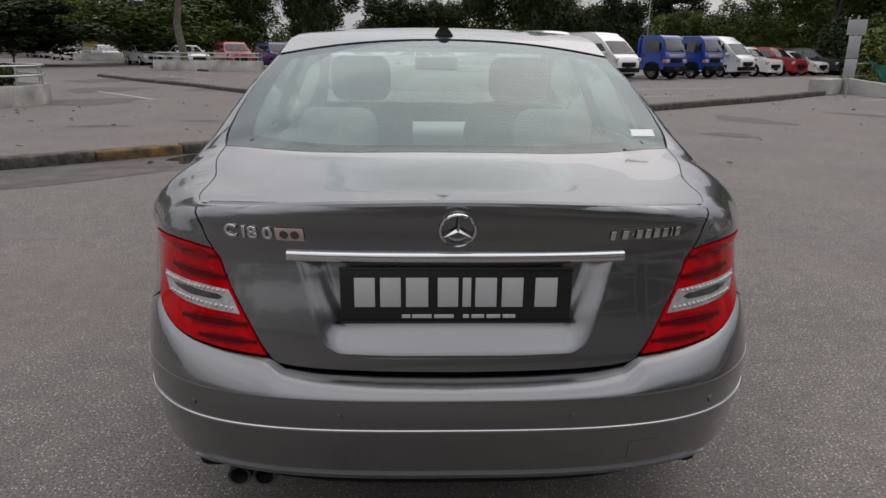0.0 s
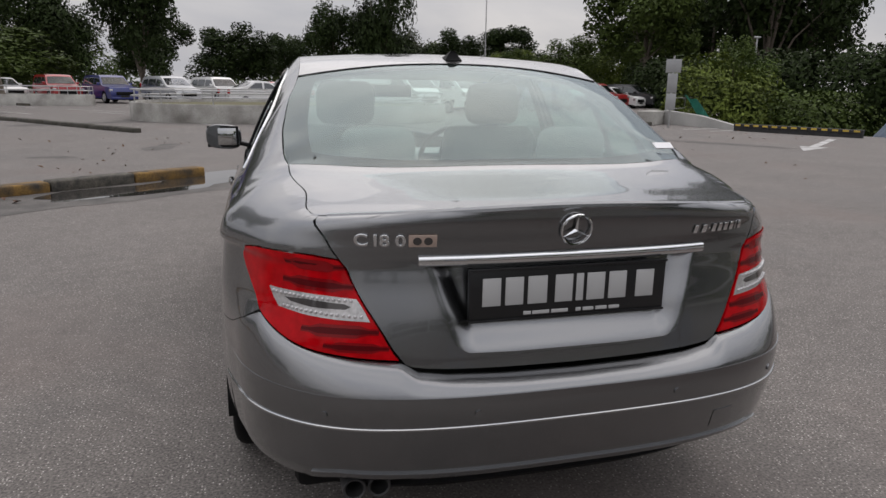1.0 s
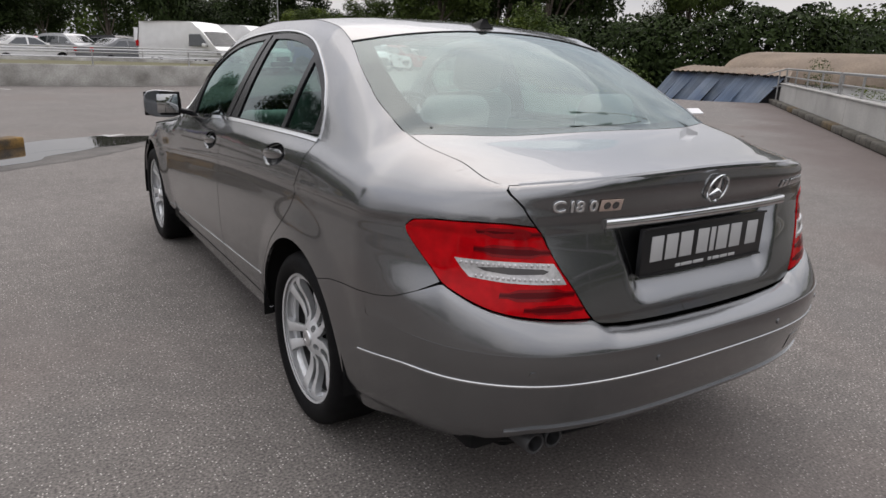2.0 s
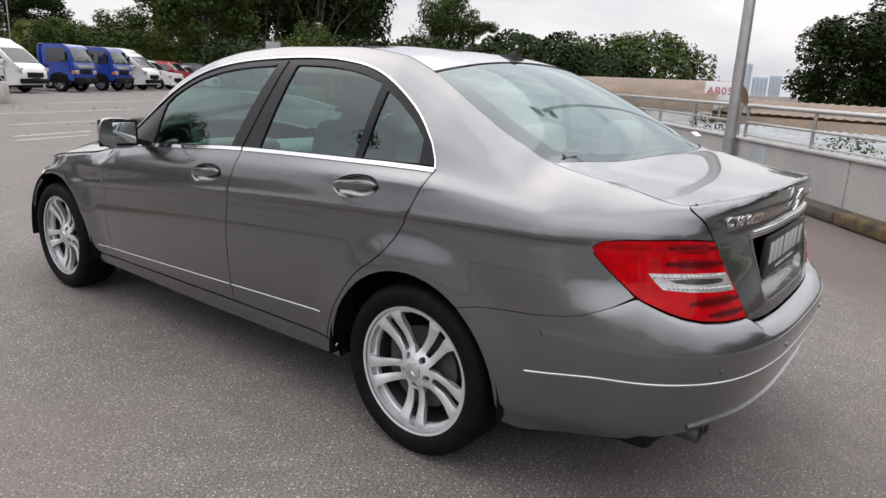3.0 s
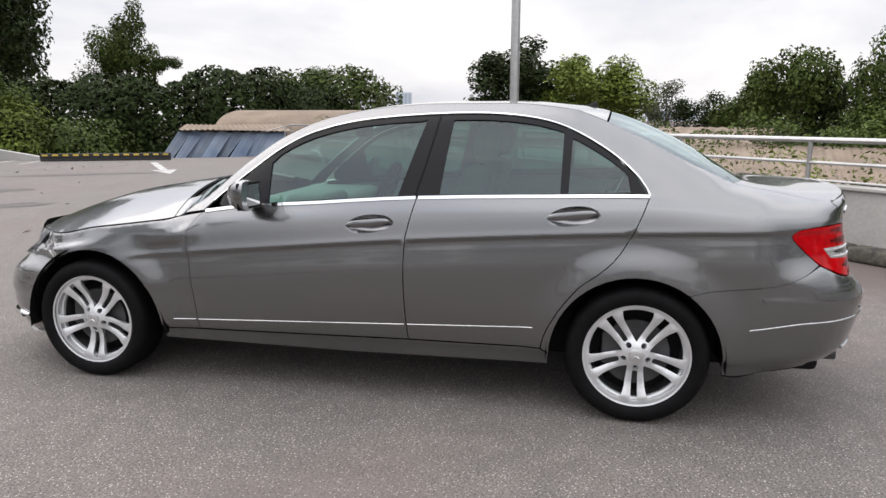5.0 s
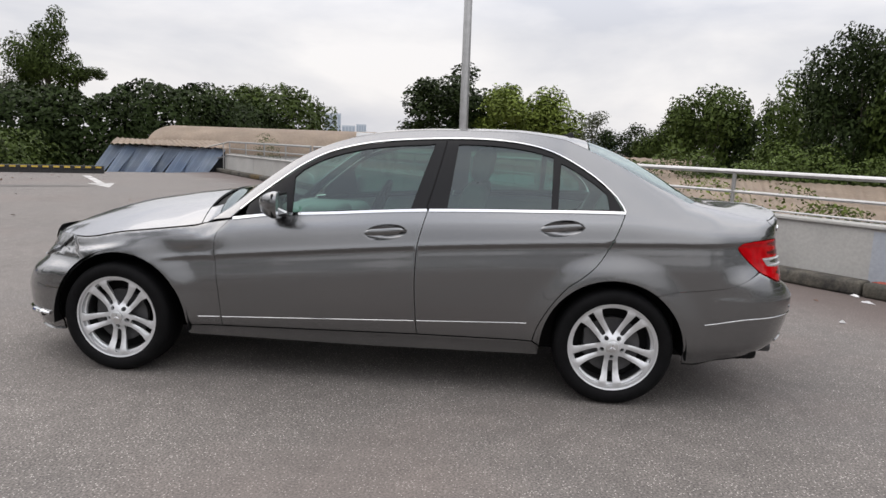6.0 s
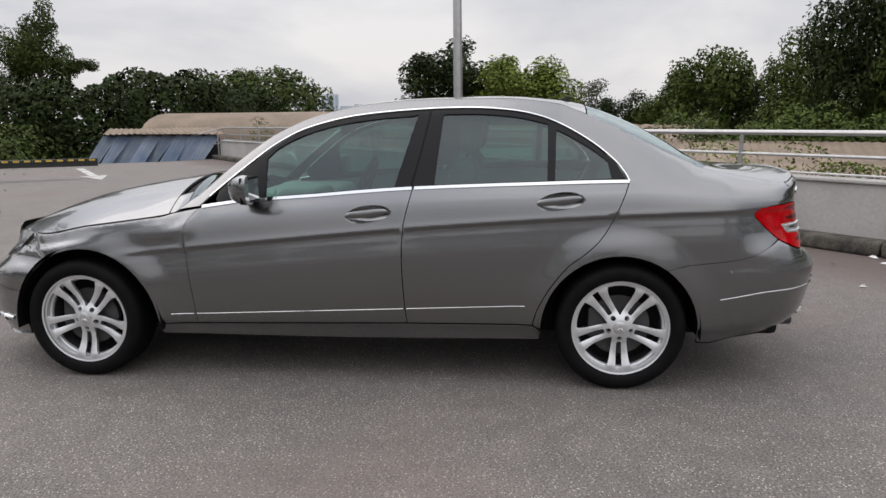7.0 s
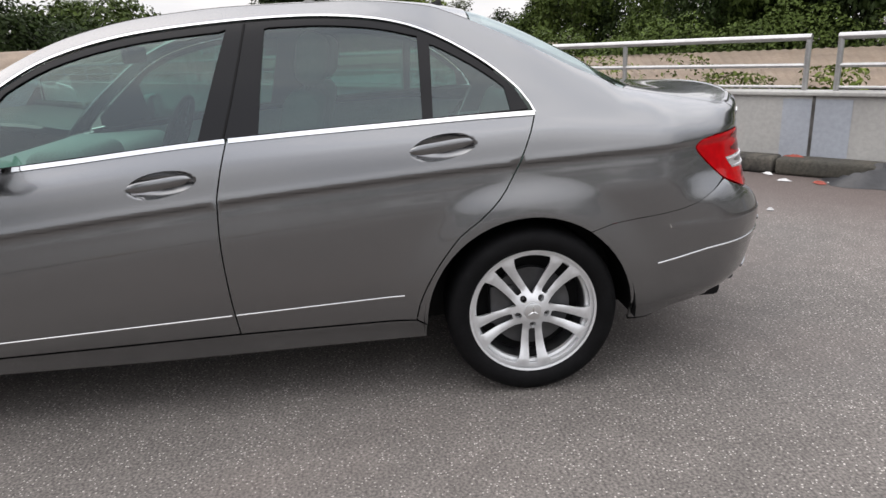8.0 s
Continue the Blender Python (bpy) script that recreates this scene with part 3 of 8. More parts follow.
def corner_table(length, n, count=400):
    out, arc, last = [], 0.0, None
    for i in range(count + 1):
        a = math.pi / 2 * (i / count) ** 1.5
        tx, ty = math.cos(a) ** (2 / n) if i < count else 0.0, math.sin(a) ** (2 / n) if i else 0.0
        p = (WREF * tx, length * ty)
        if last:
            arc += math.hypot(p[0] - last[0], p[1] - last[1])
        out.append((arc, tx, ty))
        last = p
    return out


REAR_T, FRONT_T = corner_table(LR, NR), corner_table(LF, NF)
S_REAR, S_FRONT = Y0 - REAR_T[-1][0], Y1 + FRONT_T[-1][0]


def table_at(tab, arc):
    lo, hi = 0, len(tab) - 1
    arc = min(max(arc, 0.0), tab[-1][0])
    while hi - lo > 1:
        mid = (lo + hi) // 2
        if tab[mid][0] <= arc:
            lo = mid
        else:
            hi = mid
    f = (arc - tab[lo][0]) / max(1e-9, tab[hi][0] - tab[lo][0])
    return tab[lo][1] + (tab[hi][1] - tab[lo][1]) * f, tab[lo][2] + (tab[hi][2] - tab[lo][2]) * f


def arc_at(tab, t):
    """Arc length at which the outline has gone the share t of its way in y."""
    lo, hi = 0, len(tab) - 1
    while hi - lo > 1:
        mid = (lo + hi) // 2
        if tab[mid][2] <= t:
            lo = mid
        else:
            hi = mid
    f = min(1.0, max(0.0, (t - tab[lo][2]) / max(1e-9, tab[hi][2] - tab[lo][2])))
    return tab[lo][0] + (tab[hi][0] - tab[lo][0]) * f


def s_of_y(y, z=0.6):
    """Length along the outline at a station y and a height."""
    if Y0 <= y <= Y1:
        return y
    if y < Y0:
        t = (Y0 - y) / (Y0 - y_tail(min(z, 1.06)))
        return Y0 - arc_at(REAR_T, t)
    t = (y - Y1) / (y_nose(z) - Y1)
    return Y1 + arc_at(FRONT_T, t)


def s_of_x(x, z=0.8, rear=True):
    """Length along the outline where the half width at a height is x."""
    lo, hi = (S_REAR, Y0) if rear else (Y1, S_FRONT)
    for _ in range(22):
        mid = (lo + hi) / 2
        if (body_s(mid, z)[0] < abs(x)) == rear:
            lo = mid
        else:
            hi = mid
    return lo


# --- section curves along the length ---
z_crease = curve_fn((3.2, 0.59), (2.40, 0.672), (1.815, 0.728), (1.07, 0.795), (0.446, 0.838), (0.013, 0.862), (-0.55, 0.882), (-1.0, 0.888))
z_belt = curve_fn((3.5, 0.62), (3.0, 0.700), (2.7, 0.748), (2.45, 0.782), (2.27, 0.812), (2.18, 0.845), (2.093, 0.897), (1.514, 0.953), (1.006, 0.990), (0.453, 1.008), (-0.026, 1.018), (-0.3, 0.99), (-0.6, 0.965), (-1.0, 0.952))
w_belt = curve_fn((3.4, 0.79), (3.0, 0.832), (2.6, 0.867), (2.3, 0.862), (2.2, 0.836), (2.0, 0.812), (1.0, 0.822), (0.0, 0.813), (-0.3, 0.822), (-0.6, 0.833), (-1.0, 0.838))
z_rail = curve_fn((3.6, 0.735), (3.3, 0.740), (3.05, 0.750), (2.72, 0.801), (2.45, 0.836), (2.25, 0.866), (2.17, 0.925), (2.1, 0.985), (1.9, 1.145), (1.72, 1.265), (1.506, 1.352), (1.26, 1.400),
                  (0.94, 1.421), (0.62, 1.422), (0.31, 1.392), (0.22, 1.362), (0.17, 1.342), (0.1, 1.310), (0.0, 1.262), (-0.1, 1.210), (-0.2, 1.158), (-0.3, 1.114), (-0.38, 1.074), (-0.5, 1.052), (-0.633, 1.030), (-0.78, 1.005), (-0.866, 0.994), (-0.95, 0.997), (-1.1, 1.010))
x_rail = curve_fn((3.4, 0.72), (3.0, 0.812), (2.6, 0.846), (2.4, 0.842), (2.25, 0.808), (2.1, 0.712), (1.9, 0.672), (1.5, 0.60), (1.26, 0.582), (0.6, 0.575), (0.3, 0.588), (0.17, 0.602),
                  (0.1, 0.618), (0.0, 0.646), (-0.1, 0.664), (-0.2, 0.678), (-0.3, 0.680), (-0.38, 0.672), (-0.633, 0.683), (-0.866, 0.766), (-1.1, 0.796))
z_mid = curve_fn((3.55, 0.735), (3.4, 0.770), (3.2, 0.845), (2.95, 0.915), (2.65, 0.968), (2.3, 1.025), (2.2, 1.05), (1.8, 1.245), (1.5, 1.375), (1.3, 1.418), (1.0, 1.442),
                 (0.63, 1.447), (0.3, 1.424), (0.13, 1.394), (-0.08, 1.319), (-0.265, 1.226), (-0.4, 1.140), (-0.5, 1.074), (-0.62, 1.054), (-0.75, 1.044), (-0.88, 1.038), (-0.955, 1.033), (-1.0, 1.028))
y_tail = curve_fn((0.16, -0.80), (0.22, -0.86), (0.25, -0.895), (0.30, -0.955), (0.345, -0.998), (0.36, -1.010), (0.375, -1.016), (0.42, -1.030), (0.50, -1.050), (0.56, -1.058), (0.585, -1.0565), (0.598, -1.055),
                  (0.606, -1.020), (0.613, -0.993), (0.640, -0.985), (0.66, -0.982), (0.75, -0.968), (0.85, -0.945), (0.90, -0.938), (0.935, -0.942), (0.96, -0.951), (0.98, -0.956), (1.0, -0.958), (1.06, -0.958))
y_nose = curve_fn((0.16, 3.44), (0.20, 3.53), (0.36, 3.573), (0.47, 3.562), (0.53, 3.530), (0.60, 3.445), (0.70, 3.42), (0.78, 3.40), (0.9, 3.32))


def half_width(y, z):
    """Half width of the body at a station and a height."""
    zc, zb, wb = z_crease(y), z_belt(y), w_belt(y)
    if zc > zb - 0.06:
        zc = zb - 0.06
    zr, xr = z_rail(y), x_rail(y)
    h, d = max(0.02, zr - zb), wb - xr
    r = smooth_step(-0.15, -0.55, y)   # the shoulder rounds over more fully behind the rear window
    g = 1 - smooth_step(2.25, 2.55, y)   # the crease fades out in the front wing
    return curve_fn((0.16, 0.79), (0.22, 0.826), (0.29, 0.846), (0.31, 0.856), (0.40, 0.869), (0.50, 0.8765), (zc - 0.15, 0.8800), (zc - 0.055, 0.8775 - 0.0060 * g), (zc - 0.011, 0.8752 - 0.0080 * g),
                    (zc + 0.003, 0.8738 + 0.0030 * g), (zc + 0.03, 0.8715), (0.5 * (zc + zb) + 0.025 - 0.013 * r, 0.853 + 0.007 * r + 0.0165 * smooth_step(2.05, 2.24, y)), (zb, wb),
                    (zb + 0.45 * h, wb - d * (0.36 - 0.06 * r)), (zb + 0.85 * h, wb - d * (0.77 - 0.04 * r)), (zr, xr), (zr + 0.2 * h, xr - 0.06))(z)


def flare(y, z):
    """Swollen band round the wheel openings: how far it stands proud of the section."""
    out = 0.0
    for yc, rx, rz in ((0.0125, 0.372, 0.375), (2.72, 0.381, 0.39)):
        d = math.hypot((y - yc) / rx, (z - 0.30) / rz)
        if d < 1.6 and z > 0.2:
            w = min(1.0, max(0.0, (1.38 - d) / 0.38))
            w = 0.5 * w ** 1.3 + 0.5 * smooth_step(0.0, 1.0, w)
            if w > 0:
                out = 0.020 * w * smooth_step(0.22, 0.34, z) * (1 - smooth_step(2.98, 3.22, y))
                if y > 2.0:   # the wing rolls over into the bonnet's edge
                    out *= 1 - smooth_step(z_belt(y) - 0.05, z_rail(y), z)
    return out


def tuck(ty, z):
    """Lamp level draws in towards the tail, the bumper stands a little wider."""
    k = smooth_step(0.10, 0.55, ty)
    low = 0.070 * smooth_step(0.0, 0.4, ty) * (1 - smooth_step(0.20, 0.345, z))
    draw = 0.026 * smooth_step(0.05, 0.40, ty) * (1 - smooth_step(0.70, 0.96, ty))
    return 1 - low - draw + k * (0.002 * smooth_step(0.30, 0.45, z) * (1 - smooth_step(0.60, 0.68, z)) - 0.042 * smooth_step(0.66, 0.78, z) * (1 - 0.08 * smooth_step(0.92, 1.0, z)))


def lamp_tuck(ty, z):
    """The nose draws in at lamp level."""
    return 1 - 0.055 * smooth_step(0.15, 0.65, ty) * smooth_step(0.56, 0.64, z)


def body_s(s, z):
    """Point of the left half's skin (x as a positive half width)."""
    if s < Y0:
        tx, ty = table_at(REAR_T, Y0 - s)
        yn = Y0 - LR * ty
        return (half_width(yn, z) + flare(yn, z)) * tx * tuck(ty, z), Y0 - (Y0 - y_tail(min(z, 1.06))) * ty
    if s > Y1:
        tx, ty = table_at(FRONT_T, s - Y1)
        yn = Y1 + LF * ty
        return (half_width(min(yn, 3.3), z) + flare(yn, z)) * tx * lamp_tuck(ty, z), Y1 + (y_nose(z) - Y1) * ty
    return half_width(s, z) + flare(s, z), s


def rear_chart(q, z):
    x, y = body_s(S_REAR + abs(q), z)
    return Vector((math.copysign(x, q) if abs(q) > 1e-9 else 0.0, y, z))


def front_chart(q, z):
    x, y = body_s(S_FRONT - abs(q), z)
    return Vector((-math.copysign(x, q) if abs(q) > 1e-9 else 0.0, y, z))


L_TOP = Y0 - y_tail(1.0)
L_NOSE = y_nose(0.77) - Y1


def top_chart(u, y):
    """u from -1 to 1 across, y along."""
    yn, k = y, 1.0
    if y < Y0:
        t = min(0.99, (Y0 - y) / L_TOP)
        yn, k = Y0 - LR * t, (1 - t ** NR) ** (1 / NR) * tuck(t, 1.0)
    elif y > Y1:
        t = min(0.99, (y - Y1) / L_NOSE)
        yn, k = min(3.3, Y1 + LF * t), (1 - t ** NF) ** (1 / NF) * lamp_tuck(t, 1.0)
    xr, zr, zm = x_rail(yn) * k, z_rail(yn), z_mid(y)
    flat_top = 2.2 - 0.3 * smooth_step(2.2, 2.6, y)   # the bonnet is more evenly crowned than the roof
    return Vector((u * xr, y, zr + (zm - zr) * (1 - abs(u) ** flat_top)))


def ys(*pts):
    """Points (y, z) on the left flank as (q, z)."""
    return [(-(s_of_y(y, z) - S_REAR), z) for y, z in pts]


def xs(*pts):
    """Points (x, z) on the rounded tail as (q, z)."""
    return [(math.copysign(s_of_x(x, z) - S_REAR, x) if abs(x) > 1e-6 else 0.0, z) for x, z in pts]


def spline(pts, step=0.03):
    """Smooth open curve through points (centripetal), sampled densely."""
    if len(pts) < 3:
        return list(pts)
    out = []
    p = [pts[0]] + list(pts) + [pts[-1]]
    for i in range(1, len(p) - 2):
        a, b, c, d = (Vector(v) for v in p[i - 1:i + 3])
        n = max(2, int((c - b).length / step))
        for k in range(n):
            t = k / n
            v = 0.5 * ((2 * b) + (c - a) * t + (2 * a - 5 * b + 4 * c - d) * t * t + (3 * b - a - 3 * c + d) * t ** 3)
            out.append((v.x, v.y))
    out.append(tuple(pts[-1]))
    return out


def arch_pts(yc, rx, rz, a0, a1, n=26, z0=0.30):
    return [(yc + rx * math.cos(radians(a0 + (a1 - a0) * i / n)), z0 + rz * math.sin(radians(a0 + (a1 - a0) * i / n))) for i in range(n + 1)]


def inside(poly, x, y):
    c, n = False, len(poly)
    j = n - 1
    for i in range(n):
        xi, yi = poly[i]
        xj, yj = poly[j]
        if (yi > y) != (yj > y) and x < (xj - xi) * (y - yi) / (yj - yi) + xi:
            c = not c
        j = i
    return c


def dense(poly, step):
    out = []
    for i, a in enumerate(poly):
        b = poly[(i + 1) % len(poly)]
        n = max(1, int(math.hypot(b[0] - a[0], b[1] - a[1]) / step))
        out += [(a[0] + (b[0] - a[0]) * k / n, a[1] + (b[1] - a[1]) * k / n) for k in range(n)]
    clean = []
    for p in out:
        if not clean or math.hypot(p[0] - clean[-1][0], p[1] - clean[-1][1]) > 0.0015:
            clean.append(p)
    while len(clean) > 3 and math.hypot(clean[0][0] - clean[-1][0], clean[0][1] - clean[-1][1]) < 0.0015:
        clean.pop()
    return clean


def skin(name, chart, poly, material, parent, holes=(), du=0.03, dv=0.012, off=0.0, rim=0.012, gap=0.0, mirror=False, label="", edge_step=0.02, flip=False):
    """A sheet-metal panel: the region of a chart inside poly and outside the holes, with folded-in edges."""
    if callable(off):
        flat_chart, lift = chart, off

        def chart(a, b):
            e = 0.004
            n = (flat_chart(a + e, b) - flat_chart(a - e, b)).cross(flat_chart(a, b + e) - flat_chart(a, b - e)).normalized()
            return flat_chart(a, b) + n * lift(a, b)
        off = 0.0
    poly = dense(poly, edge_step)
    if gap:
        poly = shrink(poly, gap)
    holes = [dense(h, edge_step * 0.6) for h in holes]
    if mirror:
        poly, holes = [(-a, b) for a, b in poly], [[(-a, b) for a, b in h] for h in holes]
    loops = [poly] + holes
    pts, edges = [], []
    for lp in loops:
        k = len(pts)
        pts += lp
        edges += [(k + i, k + (i + 1) % len(lp)) for i in range(len(lp))]
    u0, u1 = min(p[0] for p in poly), max(p[0] for p in poly)
    v0, v1 = min(p[1] for p in poly), max(p[1] for p in poly)
    cells = {}
    for lp in loops:
        for p in dense(lp, min(du, dv) * 0.8):
            cells.setdefault((int(p[0] // du), int(p[1] // dv)), []).append(p)
    nu, nv = int(math.ceil((u1 - u0) / du)), int(math.ceil((v1 - v0) / dv))
    for i in range(nu + 1):
        for j in range(nv + 1):
            x, y = (math.floor(u0 / du) + i + 0.5) * du, (math.floor(v0 / dv) + j + 0.5) * dv
            ci, cj = int(x // du), int(y // dv)
            if any(abs(p[0] - x) < du * 0.4 and abs(p[1] - y) < dv * 0.4
                   for a in (-1, 0, 1) for b in (-1, 0, 1) for p in cells.get((ci + a, cj + b), ())):
                continue
            if inside(poly, x, y) and not any(inside(h, x, y) for h in holes):
                pts.append((x, y))
    vs, es, fs, *_ = delaunay_2d_cdt([Vector(p) for p in pts], edges, [], 0, 1e-6)
    keep = []
    for f in fs:
        cx, cy = sum(vs[i].x for i in f) / 3, sum(vs[i].y for i in f) / 3
        if inside(poly, cx, cy) and not any(inside(h, cx, cy) for h in holes):
            keep.append(f)
    h = 0.004
    co, no = [], []
    for v in vs:
        p = chart(v.x, v.y)
        n = (chart(v.x + h, v.y) - chart(v.x - h, v.y)).cross(chart(v.x, v.y + h) - chart(v.x, v.y - h)).normalized()
        if flip:
            n = -n
        if off:
            p = p + n * off
        co.append(p)
        no.append(n)
    verts, faces = [tuple(c) for c in co], [tuple(f) if not flip else tuple(f[::-1]) for f in keep]
    if rim and no is not None:
        count = {}
        for f in faces:
            for a, b in zip(f, f[1:] + f[:1]):
                count[(a, b)] = True
        for a, b in list(count):
            if (b, a) not in count:
                k = len(verts)
                verts += [tuple(co[a]), tuple(co[b]), tuple(co[b] - no[b] * rim), tuple(co[a] - no[a] * rim)]
                faces.append((k + 1, k, k + 3, k + 2))
                d = (co[b] - co[a]).normalized()
                for w in (a, b, b, a):
                    no.append(d.cross(no[w]))
    me = bpy.data.meshes.new(name)
    me.from_pydata(verts, [], faces)
    for p in me.polygons:
        p.use_smooth = True
    me.materials.append(material)
    if no is not None:
        me.normals_split_custom_set_from_vertices([tuple(n) for n in no])
    ob = new(name, me)
    ob.parent = parent
    if label:
        tagged(ob, label)
    return ob


def shrink(poly, d):
    """Move every corner of a polygon inwards by about d."""
    area = sum(a[0] * b[1] - b[0] * a[1] for a, b in zip(poly, poly[1:] + poly[:1]))
    sg = 1 if area > 0 else -1
    out = []
    for i, p in enumerate(poly):
        a, b = poly[i - 1], poly[(i + 1) % len(poly)]
        n = Vector((0, 0))
        for e0, e1 in ((a, p), (p, b)):
            dx, dy = e1[0] - e0[0], e1[1] - e0[1]
            ln = math.hypot(dx, dy) or 1
            n += Vector((-dy / ln, dx / ln)) * sg
        if n.length > 1e-6:
            n = n.normalized() * min(d / max(0.35, n.length / 2), 2 * d)
        out.append((p[0] + n.x, p[1] + n.y))
    return out


car = thing("car", "silver-grey metallic four-door saloon parked on the asphalt", "car")
GAP = 0.0020

# outlines on the flank, (y, z)
win_arc = spline([(2.10, 0.902), (2.019, 0.982), (1.856, 1.112), (1.71, 1.216), (1.55, 1.290), (1.30, 1.345), (0.93, 1.373), (0.62, 1.370), (0.374, 1.326), (0.16, 1.216), (0.02, 1.098), (-0.026, 1.022)])
front_cut = spline([(2.10, 0.894), (2.160, 0.83), (2.175, 0.76), (2.167, 0.66), (2.150, 0.47), (2.138, 0.302)])
b_cut = spline([(1.008, 0.992), (1.040, 0.87), (1.058, 0.774), (1.063, 0.62), (1.056, 0.45), (1.044, 0.322)])
rear_cut = spline([(-0.024, 1.018), (0.028, 0.894), (0.070, 0.81), (0.118, 0.741), (0.19, 0.675), (0.257, 0.625), (0.33, 0.535), (0.38, 0.453), (0.41, 0.385), (0.424, 0.325)])
belt_f = [(y, z_belt(y)) for y in (1.95, 1.8, 1.6, 1.4, 1.2)]
belt_r = [(y, z_belt(y)) for y in (0.9, 0.7, 0.5, 0.3, 0.1)]
rear_arch = arch_pts(0.0125, 0.372, 0.375, 0, 180)
front_arch = arch_pts(2.72, 0.381, 0.39, -6, 186)


def handle_hole(y, z):
    return [(y + 0.115 * math.cos(a) * (1 - 0.1 * math.cos(a)), z + 0.042 * math.sin(a) + 0.014 * math.cos(a) * -1) for a in (2 * math.pi * k / 28 for k in range(28))]


def door_handle(door, y, z, side):
    hole = ys(*handle_hole(y, z))
    cx = sum(p[0] for p in hole) / len(hole)
    cz = sum(p[1] for p in hole) / len(hole)

    def cup(q, zz):
        r = math.hypot((abs(q) - abs(cx)) / 0.118, (zz - cz) / 0.05)
        return -0.034 * max(0.0, 1 - r ** 3)
    skin("handle_cup", rear_chart, hole, paint, door, du=0.012, dv=0.008, off=cup, rim=0, mirror=side > 0)
    bm = bmesh.new()
    n, m = 16, 8
    rings = []
    for i in range(n + 1):
        t = -1 + 2 * i / n
        yy = y + 0.108 * t
        base = rear_chart(ys((yy, z))[0][0], z + 0.004)
        h = 0.017 * math.sqrt(max(0.0, 1 - abs(t) ** 4)) + 0.001
        lift = 0.012 * (1 - t * t)
        rings.append([bm.verts.new((side * (abs(base.x) + lift + 0.005 * math.cos(a)), yy, z + 0.004 - 0.012 * t + h * math.sin(a))) for a in (2 * math.pi * k / m for k in range(m))])
    for a, b in zip(rings, rings[1:]):
        for k in range(m):
            bm.faces.new((a[k], a[(k + 1) % m], b[(k + 1) % m], b[k]))
    bm.faces.new(rings[0])
    bm.faces.new(rings[-1])
    bmesh.ops.recalc_face_normals(bm, faces=bm.faces)
    part("door_handle", bm, paint, door)


def ribbon(name, pts, width, material, parent, side, off=0.004, chart=rear_chart, label="", taper=0.0, rim=0.006):
    """A trim strip of even width along points (q, z) of a chart."""
    up, dn = [], []
    for i, p in enumerate(pts):
        a, b = Vector(pts[max(0, i - 1)]), Vector(pts[min(len(pts) - 1, i + 1)])
        d = (b - a).normalized()
        w = width / 2
        if taper and (i < 2 or i > len(pts) - 3):
            w *= taper
        n = Vector((-d.y, d.x)) * w
        up.append((p[0] + n.x, p[1] + n.y))
        dn.append((p[0] - n.x, p[1] - n.y))
    return skin(name, chart, up + dn[::-1], material, parent, du=0.05, dv=0.05, off=off, rim=rim, mirror=side > 0, label=label, edge_step=0.03)


def bead(name, pts, r, material, parent, side=-1, label=""):
    """A half-sunk round trim bead along points (q, z) of the flank."""
    bm = bmesh.new()
    line = []
    for q, z in spline(pts, 0.04):
        p = rear_chart(-q if side > 0 else q, z)
        line.append(p + Vector((p.x, 0, 0)).normalized() * 0.0008)
    tube(bm, line, r, 10)
    return part(name, bm, material, parent, label)


def rail_front(y):
    """Height of the bonnet's edge."""
    return z_rail(min(3.6, Y1 + LF * (y - Y1) / L_NOSE)) if y > Y1 else z_rail(y)


def rail_at(y):
    """Half width, height and chart place of the edge between flank and top."""
    t = max(0.0, Y0 - y) / L_TOP
    yn = Y0 - LR * t if t > 0 else y
    k = (1 - t ** NR) ** (1 / NR) * tuck(t, 1.0)
    if y < Y0:
        s = Y0 - arc_at(REAR_T, t)
    else:
        s = y
    return x_rail(yn) * k, z_rail(yn), s - S_REAR


gap_l = xs((-0.630, 0.985), (-0.607, 0.945), (-0.579, 0.897), (-0.551, 0.845), (-0.520, 0.783), (-0.478, 0.712), (-0.442, 0.657), (-0.418, 0.640), (-0.33, 0.632), (-0.18, 0.628), (0, 0.626))
tail_low = spline(gap_l, 0.03)
tail_edge = tail_low + [(-a, b) for a, b in tail_low[::-1][1:]]
lid_edge = [p for p in tail_low if p[1] > 0.8975]   # from the lip down to the lamp


# lower edge of the tail lamp, shared with the bumper
LAMP_LOW = [(-0.898, 0.738), (-0.850, 0.721), (-0.789, 0.701), (-0.730, 0.686), (-0.660, 0.674), (-0.550, 0.663), (-0.470, 0.658), (-0.442, 0.657)]


